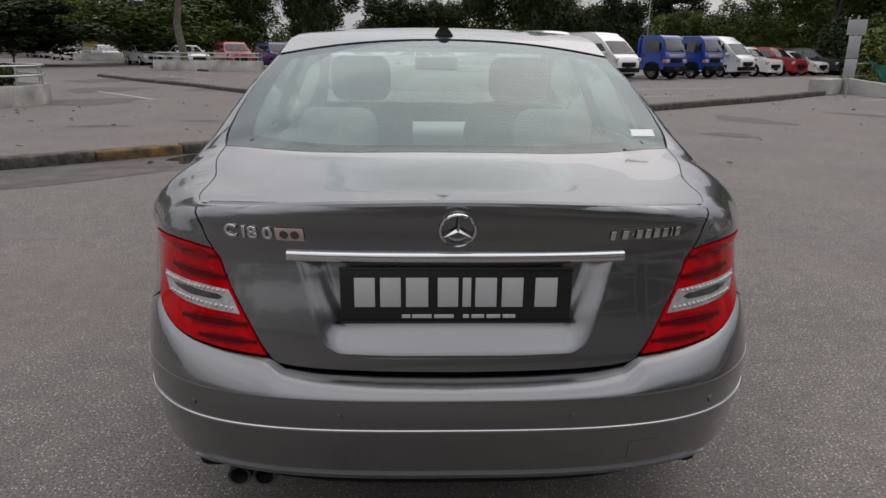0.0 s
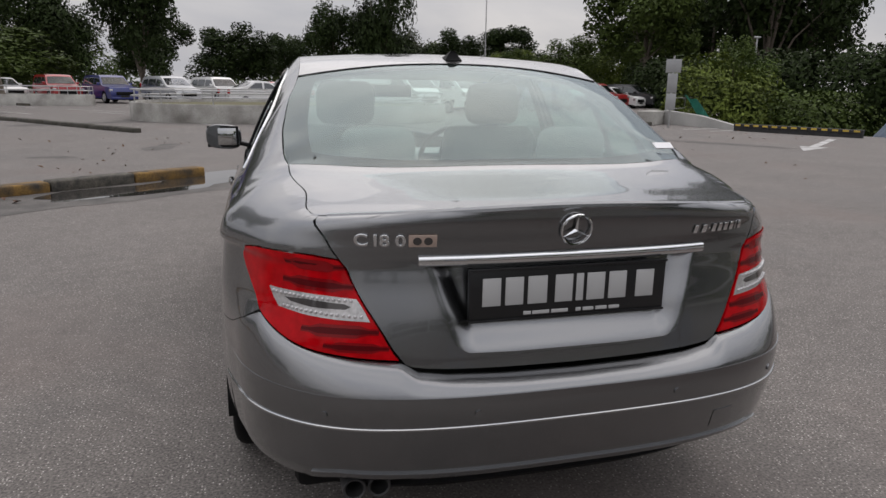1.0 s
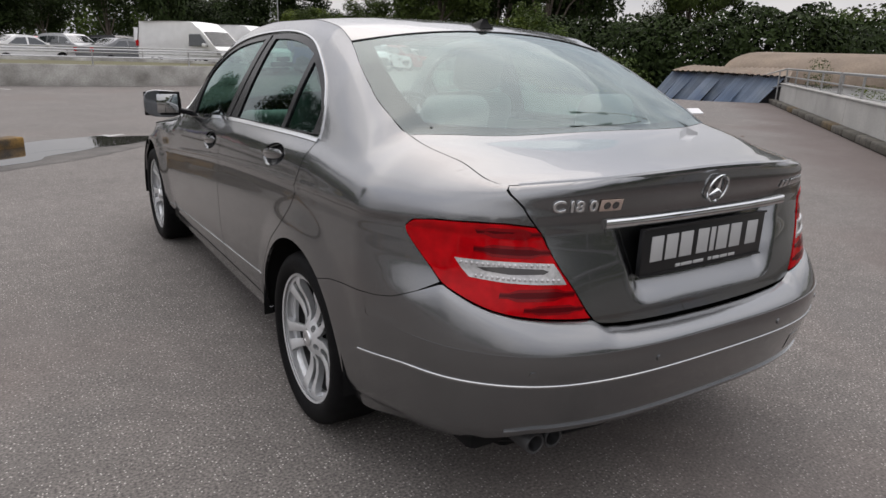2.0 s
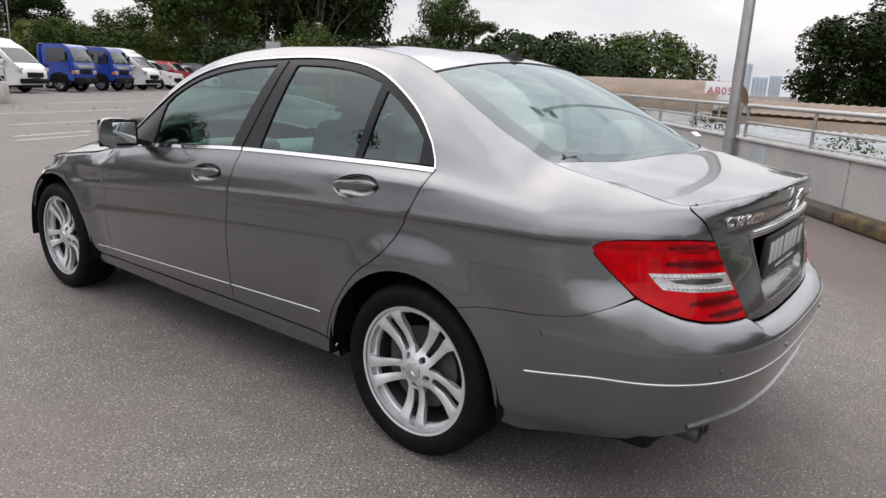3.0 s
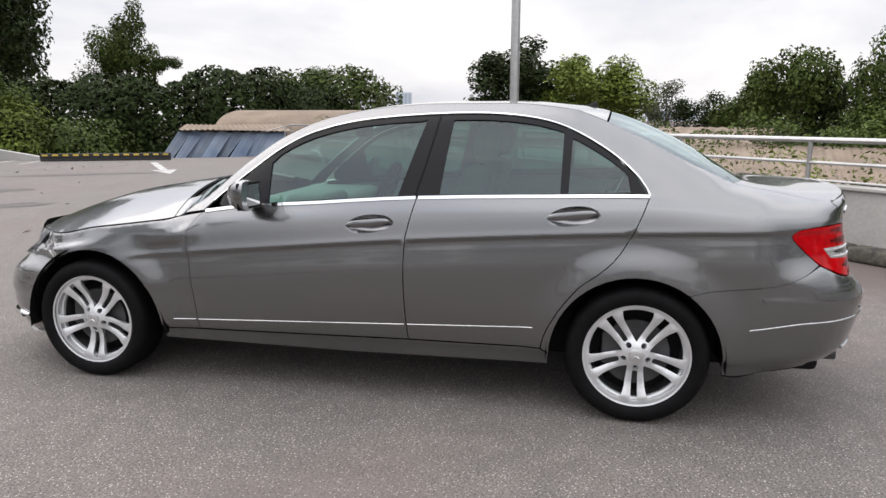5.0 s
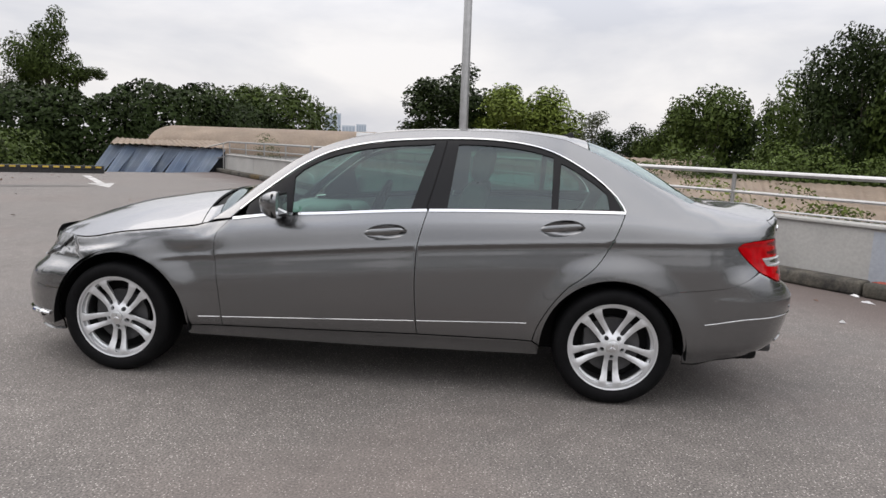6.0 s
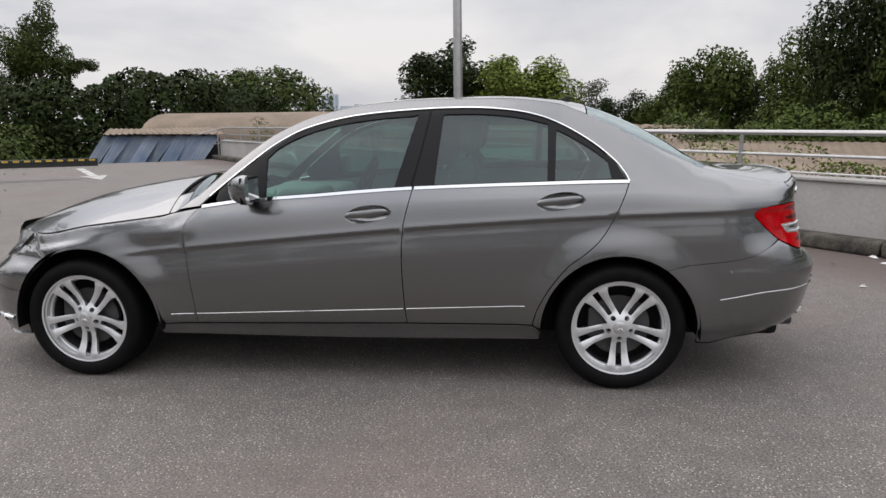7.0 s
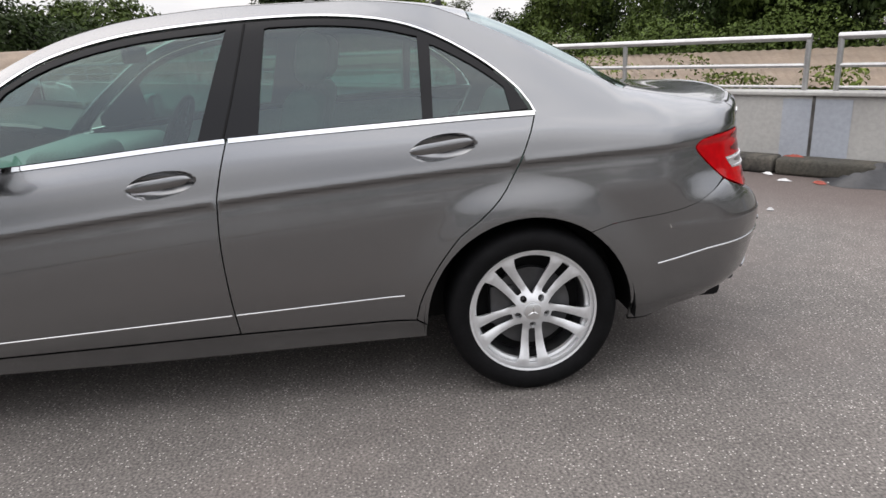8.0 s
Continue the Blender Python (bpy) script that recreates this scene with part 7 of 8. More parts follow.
# slender lamp posts and mast
for x, y, h, nm in ((29.6, 34.9, 4.6, "small_lamp_post"), (24.0, 72.0, 16.0, "tall_mast")):
    lp = thing(nm, "slender pale steel lamp post among the trees", "lamp post")
    bm = bmesh.new()
    rod(bm, (x, y, -3 if h < 10 else 0), (x, y, h), 0.07, 0.05, 8)
    part("pole", bm, steel, lp)
    bm = bmesh.new()
    box(bm, x - 0.2, x + 0.2, y - 0.1, y + 0.1, h - 0.03, h + 0.08, 0.03)
    part("lamp_head", bm, steel, lp)

# ---------- roofs beyond the parapet ----------
brown_roof = mat("dusty_brown_roof_sheet", (0.40, 0.32, 0.25), 0.75, 0, var=0.15, scale=0.9, fine=0.1, fine_scale=12)
pale_roof = mat("pale_roof_sheet", (0.52, 0.55, 0.56), 0.6, 0, var=0.2, scale=0.8, fine=0.08, fine_scale=14)
blue_sheet = mat("blue_corrugated_sheet", (0.16, 0.24, 0.38), 0.5, 0, var=0.45, scale=0.9, dark=(0.36, 0.42, 0.50), fine=0.1, per_object=0.25)
white_wall = mat("white_plaster", (0.62, 0.62, 0.60), 0.8, 0, var=0.12, scale=1.0)


def frame_at(p, ang):
    return Matrix.Translation(p) @ Matrix.Rotation(ang, 4, "Z")


# barrel vault shed
P1, P2 = Vector((28.8, 7.2)), Vector((28.2, 17.2))
ax = (P2 - P1).normalized()
sd = Vector((-ax.y, ax.x))
shed = thing("vault_shed", "long shed with a brown barrel-vault roof beyond the parapet", "shed")
bm = bmesh.new()
rings = []
for i in range(13):
    c = P1 + (P2 - P1) * i / 12
    rr = []
    for k in range(17):
        a = math.pi * k / 16
        q = c + sd * (3.4 * math.cos(a))
        rr.append(bm.verts.new((q.x, q.y, 0.55 + 1.25 * math.sin(a) ** 0.8)))
    rings.append(rr)
for a, b in zip(rings, rings[1:]):
    for k in range(16):
        bm.faces.new((a[k], b[k], b[k + 1], a[k + 1]))
bmesh.ops.solidify(bm, geom=bm.faces[:], thickness=0.08)
part("vault_roof", bm, brown_roof, shed)
bm = bmesh.new()
c = P1 + ax * 0.6
poly = [bm.verts.new(((c + sd * (3.3 * math.cos(math.pi * k / 16))).x, (c + sd * (3.3 * math.cos(math.pi * k / 16))).y, 0.55 + 1.15 * math.sin(math.pi * k / 16) ** 0.8)) for k in range(17)]
q0, q1 = c - sd * 3.3, c + sd * 3.3
bm.faces.new(poly + [bm.verts.new((q0.x, q0.y, -3)), bm.verts.new((q1.x, q1.y, -3))])
part("gable_wall", bm, white_wall, shed, smooth=False)
for s_ in (-1, 1):
    bm = bmesh.new()
    a, b = P1 + ax * 0.7 + sd * 3.2 * s_, P2 + sd * 3.2 * s_
    m = frame_at(((a.x + b.x) / 2, (a.y + b.y) / 2, 0), math.atan2(ax.y, ax.x))
    box(bm, -(b - a).length / 2, (b - a).length / 2, -0.08, 0.08, -3, 0.58, m=m)
    part("shed_wall", bm, white_wall, shed, smooth=False)
# lot marker sign
lot = thing("lot_sign", "white sign with red letters AB05 on the shed", "sign")
lm = Matrix.Translation((26.0, 7.0, 1.37)) @ Matrix.Rotation(radians(-75), 4, "Z") @ Matrix.Rotation(radians(90), 4, "X")
bm = bmesh.new()
box(bm, -0.56, 0.56, -0.36, 0.36, -0.02, 0.02, 0.006, m=lm)
part("sign_board", bm, mat("white_sign_paint", (0.72, 0.72, 0.72), 0.5), lot)
letters("AB05", lm @ Matrix.Translation((-0.48, -0.13, 0.024)), 0.40, mat("red_letter_paint", (0.45, 0.05, 0.06), 0.5), lot, "sign_letters", 0.004)
pipe_pts([(26.0, 6.9, -3), (26.0, 6.9, 0.8)], 0.05, "sign_post", lot)


def corrugated(name, label, corners, waves, amp, material, category="roof", parent=None, thick=0.02):
    """A corrugated sheet over four corners; ribs run from the first edge to the third."""
    a, b, c, d = (Vector(p) for p in corners)
    bm = bmesh.new()
    nu, nv = waves * 6, 5
    g = []
    for i in range(nu + 1):
        u = i / nu
        row = []
        for j in range(nv + 1):
            v = j / nv
            p = (a.lerp(b, u)).lerp(d.lerp(c, u), v)
            row.append(bm.verts.new(p + Vector((0, 0, amp * math.sin(2 * math.pi * waves * u) + 0.02 * math.sin(5 * u + 3 * v)))))
        g.append(row)
    for i in range(nu):
        for j in range(nv):
            bm.faces.new((g[i][j], g[i + 1][j], g[i + 1][j + 1], g[i][j + 1]))
    bmesh.ops.solidify(bm, geom=bm.faces[:], thickness=thick)
    return part(name, bm, material, parent)


shed2 = thing("low_shed", "low shed with a brown corrugated roof beyond the parapet", "shed")
near = [polar(a, dd) for a, dd in ((97, 14.5), (135, 13.8))]
farr = [polar(a, dd) for a, dd in ((135, 21), (97, 25))]
corrugated("roof_sheet", "", [(*near[0], 0.20), (*near[1], 0.20), (*farr[0], 0.55), (*farr[1], 0.62)], 60, 0.012, brown_roof, parent=shed2)
bm = bmesh.new()
for (x0, y0), (x1, y1), z in ((near[0], near[1], 0.08), (near[0], near[1], -0.02)):
    tube(bm, [(x0, y0, z), (x1, y1, z)], 0.05, 6)
part("eave_purlin", bm, steel, shed2)
bm = bmesh.new()
box(bm, -0.5, 0.5, -0.06, 0.06, 0, 3.1)
(x0, y0), (x1, y1) = near
mm = frame_at(((x0 + x1) / 2 + 0.5, (y0 + y1) / 2 - 0.3, -3), math.atan2(y1 - y0, x1 - x0)) @ Matrix.Diagonal((math.hypot(x1 - x0, y1 - y0), 1, 1, 1))
bmesh.ops.transform(bm, matrix=mm, verts=bm.verts)
part("shed_wall", bm, black_paint, shed2, smooth=False)
shed3 = thing("flat_roofs", "pale flat roof sheets with clutter below the parapet", "roof")
corrugated("roof_sheet", "", [(*polar(66, 24.5), -0.1), (*polar(97, 17), -0.1), (*polar(97, 27), 0.15), (*polar(72, 32), 0.15)], 40, 0.02, pale_roof, parent=shed3)
bm = bmesh.new()
q = [polar(66, 24.5), polar(97, 17), polar(97, 27), polar(72, 32)]
vt, vb = [bm.verts.new((*p, -0.15)) for p in q], [bm.verts.new((*p, -3)) for p in q]
for i in range(4):
    bm.faces.new((vt[i], vt[(i + 1) % 4], vb[(i + 1) % 4], vb[i]))
part("shed_wall", bm, white_wall, shed3, smooth=False)
shed4 = thing("long_shed", "long shed with a brown roof behind the flat roofs", "shed")
corrugated("roof_sheet", "", [(*polar(74, 33), 0.55), (*polar(104, 29), 0.45), (*polar(104, 36), 0.95), (*polar(76, 42), 1.05)], 40, 0.02, brown_roof, parent=shed4)
bm = bmesh.new()
q = [polar(74, 33), polar(104, 29), polar(104, 36), polar(76, 42)]
vt, vb = [bm.verts.new((*p, 0.42)) for p in q], [bm.verts.new((*p, -3)) for p in q]
for i in range(4):
    bm.faces.new((vt[i], vt[(i + 1) % 4], vb[(i + 1) % 4], vb[i]))
part("shed_wall", bm, brown_roof, shed4, smooth=False)
# blue-sheeted awning at the ramp
aw = thing("awning_shed", "lean-to of faded blue corrugated sheets under a brown roof", "shed")
w0, w1 = Vector((20.3, 15.9)), Vector((20.4, 11.3))
nb = 8
for k in range(nb):
    a, b = w0.lerp(w1, k / nb), w0.lerp(w1, (k + 0.97) / nb)
    out = Vector((-0.80, -0.45)) * (1.0 + 0.25 * math.sin(2.7 * k))
    dz = 0.10 * math.sin(1.9 * k + 0.4)
    corrugated("blue_panel", "", [(a.x, a.y, 0.86), (b.x, b.y, 0.86), (b.x + out.x, b.y + out.y + 1.0, -0.42 + 1.4 * dz), (a.x + out.x, a.y + out.y + 1.0, -0.42 - dz)], 7, 0.025, blue_sheet, parent=aw, thick=0.01)
corrugated("awning_roof", "", [(w0.x - 0.3, w0.y - 0.2, 0.93), (w1.x - 0.2, w1.y - 0.3, 0.93), (w1.x + 4.4, w1.y + 2.4, 1.12), (w0.x + 4.4, w0.y + 2.4, 1.12)], 20, 0.02, brown_roof, parent=aw)
bm = bmesh.new()
q = [w0, w1, w1 + Vector((4, 2.2)), w0 + Vector((4, 2.2))]
vt, vb = [bm.verts.new((p.x + 0.1, p.y + 0.1, 0.85)) for p in q], [bm.verts.new((p.x + 0.1, p.y + 0.1, -3)) for p in q]
for i in range(4):
    bm.faces.new((vt[i], vt[(i + 1) % 4], vb[(i + 1) % 4], vb[i]))
part("shed_wall", bm, black_paint, aw, smooth=False)
rr = thing("railing", "sloping steel railing down the ramp beside the parapet end", "railing")
for dz in (0.55, 1.05):
    pipe_pts([wp(WALL_END - 0.2, 0.1, dz + 0.1), wp(WALL_END + 2.2, -0.9, dz - 0.35), wp(WALL_END + 4.5, -2.0, dz - 0.9)], 0.025, "rail", rr, n=6)
for k in range(4):
    f = k / 3
    pipe_pts([wp(WALL_END + 4.2 * f, -0.1 - 1.8 * f, -0.7), wp(WALL_END + 4.2 * f, -0.1 - 1.8 * f, 1.1 - 0.9 * f)], 0.022, "post", rr, n=6)

# weeds growing up behind the parapet
for i, (s_, off, h, ln, mt, n_) in enumerate(((-1.6, 0.7, 0.98, 0.9, leaf_light, 2600), (-0.15, 0.6, 0.88, 0.30, leaf_light, 900), (0.68, 0.6, 0.86, 0.34, leaf_light, 1200), (1.5, 1.2, 1.02, 0.35, leaf_light, 450), (2.6, 1.1, 0.98, 0.55, leaf_light, 900),
                                               (-3.2, 0.9, 1.0, 0.9, leaf_mid, 2200), (3.6, 0.7, 0.92, 0.5, leaf_light, 700), (5.6, 0.8, 0.82, 0.6, leaf_mid, 700), (9.4, 0.6, 0.95, 0.6, leaf_mid, 800), (14.0, 0.6, 0.95, 0.5, leaf_light, 700),
                                               (19.3, 0.5, 1.45, 0.7, leaf_mid, 900), (-5.5, 1.0, 1.0, 1.0, leaf_light, 1800), (-8, 1.0, 1.0, 1.0, leaf_mid, 1500))):
    p = WALL_A + wd * s_ + wn * off
    bush("weeds", "leafy weeds growing up behind the parapet", [(p.x, p.y, 0.1, h, ln, 0.3, WALL_DIR)], n_, 0.034, mt, 40 + i, "weeds")

# ---------- distance ----------
# the haze of distance is put into these pale tower colours
far_tower = mat("hazy_tower", (0.50, 0.55, 0.60), 0.9, 0)
far_win = mat("hazy_tower_glass", (0.36, 0.43, 0.50), 0.6, 0)
for az, wd_, z1, dd in ((75.05, 46, 78, 2000), (76.35, 38, 45, 2000), (77.4, 30, 52, 2100), (73.2, 30, 30, 2200), (97.3, 120, 30, 2300), (95.5, 40, 24, 2300)):
    x, y = polar(az, dd)
    tw = thing("tower_block", "pale hazy tower block on the skyline", "tower block")
    m = frame_at((x, y, 0), radians(-az))
    bm = bmesh.new()
    box(bm, -wd_ / 2, wd_ / 2, -15, 15, -3, z1, m=m)
    part("wall", bm, far_tower, tw, smooth=False)
    for k in range(4):
        bm = bmesh.new()
        xx = -wd_ / 2 + wd_ * (k + 0.5) / 4
        box(bm, xx - wd_ * 0.07, xx + wd_ * 0.07, -15.6, -15.2, 4, z1 - 4, m=m)
        part("window_band", bm, far_win, tw, smooth=False)
bl = thing("building", "low building with a dark flat roof and yellow wall", "building")
bm = bmesh.new()
box(bm, -47, -34, 96, 108, 0, 3.4)
part("wall", bm, mat("yellow_plaster", (0.42, 0.33, 0.10), 0.8, 0, var=0.1), bl, smooth=False)
bm = bmesh.new()
box(bm, -49, -32.5, 94.5, 109, 3.4, 4.6, 0.05)
part("roof", bm, black_paint, bl, smooth=False)
bm = bmesh.new()
box(bm, -46, -36, 101, 108, 4.6, 9.5, 0.05)
part("upper_wall", bm, white_wall, bl, smooth=False)
for k in range(3):
    bm = bmesh.new()
    box(bm, -45 + 3 * k, -43 + 3 * k, 100.9, 101.05, 5.6, 7.6)
    part("window", bm, lamp_dark, bl, smooth=False)

# ---------- fallen leaves and litter ----------
rng = np.random.default_rng(77)
spots = []
for x0, x1, y0, y1, cnt in ((-9, -2, 8, 15, 46), (-14, -4, 3, 9, 16), (3.5, 15, 13.5, 21, 90), (2, 10, 3, 13, 26), (1.5, 6.5, -4, 0.5, 30), (-11, -8, 11.5, 13, 22), (-3.6, -3.3, 5.7, 6.2, 3)):
    spots += [(rng.uniform(x0, x1), rng.uniform(y0, y1)) for _ in range(cnt)]
spots = [q for q in spots if (Vector(q) - WALL_A).dot(wn) < -0.3 and not (q[0] < 3.2 and -2.3 < q[1] < 3)]
cen = np.array([(x, y, 0.022) for x, y in spots])
lm_ = leaf_mesh("fallen_leaves", cen, np.tile([[0.0, 0.0, 2.2]], (len(cen), 1)), 0.048, rng, mat("dry_brown_leaf", (0.16, 0.075, 0.035), 0.8, 0, var=0.5, scale=1.5, dark=(0.05, 0.03, 0.02)), long=1.9)
tagged(new("fallen_leaves", lm_), "dry brown leaves scattered over the asphalt", "fallen leaves", kind="stuff")


def crumple(name, label, cx, cy, z0, rx, ry, h, material, seed, category, rot=0.0):
    """A low crumpled heap."""
    rnd = random.Random(seed)
    ph = [rnd.uniform(0, 6.28) for _ in range(6)]
    bm = bmesh.new()
    n, m = 8, 26
    rows = []
    for i in range(n + 1):
        f = i / n
        row = []
        for k in range(m):
            a = 2 * math.pi * k / m
            r = f * (1 + 0.22 * math.sin(2 * a + ph[0]) + 0.13 * math.sin(5 * a + ph[1]))
            z = h * (1 - f * f) * (0.65 + 0.35 * math.sin(3 * a + ph[2] + 4 * f)) + 0.12 * h * math.sin(7 * a + ph[3] + 9 * f) * f * (1 - f) * 3
            x, y = rx * r * math.cos(a), ry * r * math.sin(a)
            row.append(bm.verts.new((x, y, max(0.0, z) + 0.002)))
        rows.append(row)
    for a, b in zip(rows[1:], rows[2:]):
        for k in range(m):
            bm.faces.new((a[k], b[k], b[(k + 1) % m], a[(k + 1) % m]))
    bm.faces.new(rows[1])
    bmesh.ops.delete(bm, geom=rows[0], context="VERTS")
    bmesh.ops.recalc_face_normals(bm, faces=bm.faces)
    bmesh.ops.transform(bm, matrix=frame_at((cx, cy, z0), rot), verts=bm.verts)
    return tagged(part(name, bm, material), label, category)


tarp_mat = mat("dark_wet_tarpaulin", (0.028, 0.029, 0.032), 0.45, 0, var=0.3, scale=6, bump=0.3, bump_scale=30)
red_cloth = mat("faded_red_cloth", (0.30, 0.07, 0.05), 0.85, 0, var=0.3, scale=14)
paper_mat = mat("dirty_white_paper", (0.62, 0.62, 0.62), 0.7, 0, var=0.2, scale=9)
crumple("tarpaulin", "dark crumpled tarpaulin lying by the parapet kerb", 1.75, -3.45, 0, 0.42, 0.30, 0.17, tarp_mat, 3, "tarpaulin", WALL_DIR)
crumple("tarpaulin", "dark crumpled tarpaulin lying by the parapet kerb", 1.35, -3.85, 0, 0.40, 0.30, 0.13, tarp_mat, 9, "tarpaulin", WALL_DIR + 0.4)
q = WALL_A + wd * 0.02 + wn * -0.12
crumple("cloth_scrap", "faded red cloth scrap lying on the kerb", q.x - 0.1, q.y - 0.1, 0.145, 0.07, 0.03, 0.02, red_cloth, 4, "cloth", WALL_DIR)
crumple("cloth_scrap", "faded red cloth scrap lying on the asphalt", 1.98, -3.02, 0.004, 0.07, 0.035, 0.02, red_cloth, 5, "cloth", 0.3)
for k, (x, y, r) in enumerate(((1.9, -3.12, 0.09), (2.15, -2.82, 0.05), (5.75, -0.55, 0.11), (6.0, -0.35, 0.06), (5.2, -1.3, 0.05), (2.45, -2.85, 0.05), (1.3, -2.2, 0.03))):
    crumple("paper_scrap", "dirty white paper scrap on the asphalt", x, y, 0.005, r, r * 0.45, 0.02, paper_mat, 20 + k, "litter", 0.7 * k)

# ---------- parked vehicles ----------
veh_glass = mat("dark_vehicle_glass", (0.02, 0.025, 0.027), 0.05, 0, spec=0.8, coat=0.6)
COLOURS = {"white": (0.72, 0.72, 0.71), "silver": (0.42, 0.43, 0.44), "red": (0.33, 0.012, 0.015), "blue": (0.02, 0.03, 0.16), "bright_blue": (0.012, 0.05, 0.30), "dark": (0.03, 0.03, 0.033), "grey": (0.16, 0.165, 0.17)}
PAINT = {k: mat("paint_" + k, v, 0.3, 0.1, coat=0.8, var=0.05, scale=3) for k, v in COLOURS.items()}
SPECS = {
    # contour over the top from nose to tail, belt height, half width, windows on the flank, wheels, screens
    "suv": dict(top=[(2.2, 0.28), (2.26, 0.55), (2.2, 0.86), (2.05, 0.98), (1.15, 1.08), (0.55, 1.58), (0.2, 1.68), (-1.4, 1.68), (-1.95, 1.58), (-2.12, 1.12), (-2.2, 0.8), (-2.18, 0.34)],
                belt=1.06, w=0.90, k=0.28, win=[[(0.98, 1.12), (0.52, 1.50), (-0.12, 1.54), (-0.12, 1.12)], [(-0.22, 1.12), (-0.22, 1.54), (-1.0, 1.54), (-1.05, 1.12)], [(-1.15, 1.12), (-1.1, 1.53), (-1.7, 1.5), (-1.9, 1.16)]],
                wheels=(1.38, -1.32), r=0.36, screen=(4, 5), rear=(8, 9)),
    "sedan": dict(top=[(2.2, 0.25), (2.28, 0.5), (2.2, 0.72), (1.9, 0.84), (0.95, 0.95), (0.2, 1.40), (-0.2, 1.46), (-0.75, 1.43), (-1.5, 1.06), (-2.15, 1.02), (-2.28, 0.8), (-2.25, 0.30)],
                  belt=0.93, w=0.87, k=0.34, win=[[(0.78, 0.98), (0.18, 1.34), (-0.18, 1.37), (-0.2, 0.98)], [(-0.3, 0.98), (-0.28, 1.37), (-0.72, 1.35), (-1.2, 1.02)]],
                  wheels=(1.38, -1.36), r=0.32, screen=(4, 5), rear=(7, 8)),
    "van": dict(top=[(2.40, 0.35), (2.47, 0.7), (2.40, 1.05), (2.2, 1.18), (1.45, 1.85), (1.1, 2.05), (0.6, 2.22), (-2.1, 2.22), (-2.35, 2.1), (-2.42, 1.2), (-2.42, 0.4)],
                belt=1.15, w=0.88, k=0.12, win=[[(1.85, 1.22), (1.40, 1.72), (0.75, 1.72), (0.75, 1.22)]],
                wheels=(1.35, -1.25), r=0.33, screen=(3, 4), rear=(8, 9)),
    "mpv": dict(top=[(2.25, 0.28), (2.33, 0.55), (2.25, 0.82), (1.95, 0.96), (1.25, 1.10), (0.45, 1.58), (0.0, 1.68), (-1.5, 1.66), (-2.05, 1.50), (-2.25, 1.05), (-2.28, 0.36)],
                belt=1.02, w=0.89, k=0.26, win=[[(1.0, 1.08), (0.45, 1.48), (-0.1, 1.53), (-0.1, 1.08)], [(-0.2, 1.08), (-0.2, 1.53), (-1.1, 1.53), (-1.15, 1.08)], [(-1.25, 1.08), (-1.2, 1.52), (-1.8, 1.46), (-2.0, 1.12)]],
                wheels=(1.4, -1.35), r=0.33, screen=(4, 5), rear=(8, 9)),
}


steel_rim = mat("dull_steel_wheel", (0.20, 0.20, 0.205), 0.5, 0.5, var=0.2, scale=20)


def simple_wheel(parent, x, y, r, sg, rim_mat=None):
    bm = bmesh.new()
    lathe(bm, [(r * 0.62, 0.0), (r * 0.9, -0.012), (r, 0.03), (r, 0.19), (r * 0.6, 0.2)], 24)
    if sg > 0:
        bmesh.ops.transform(bm, matrix=Matrix.Rotation(math.pi, 4, "Z"), verts=bm.verts)
    bmesh.ops.transform(bm, matrix=Matrix.Translation((x, y, r)), verts=bm.verts)
    bmesh.ops.recalc_face_normals(bm, faces=bm.faces)
    w = part("wheel", bm, rubber, parent)
    bm = bmesh.new()
    for k in range(6):
        a = math.pi * 2 * k / 6
        box(bm, -0.01, 0.01, -r * 0.11, r * 0.11, 0, r * 0.62, 0, m=Matrix.Translation((x + sg * 0.0, y, r)) @ Matrix.Rotation(a, 4, "X"))
    lathe(bm, [(r * 0.64, -0.012), (r * 0.56, -0.012), (r * 0.56, 0.012), (r * 0.64, 0.012)], 24, m=Matrix.Translation((x, y, r)))
    part("rim", bm, rim_mat or alloy, w)


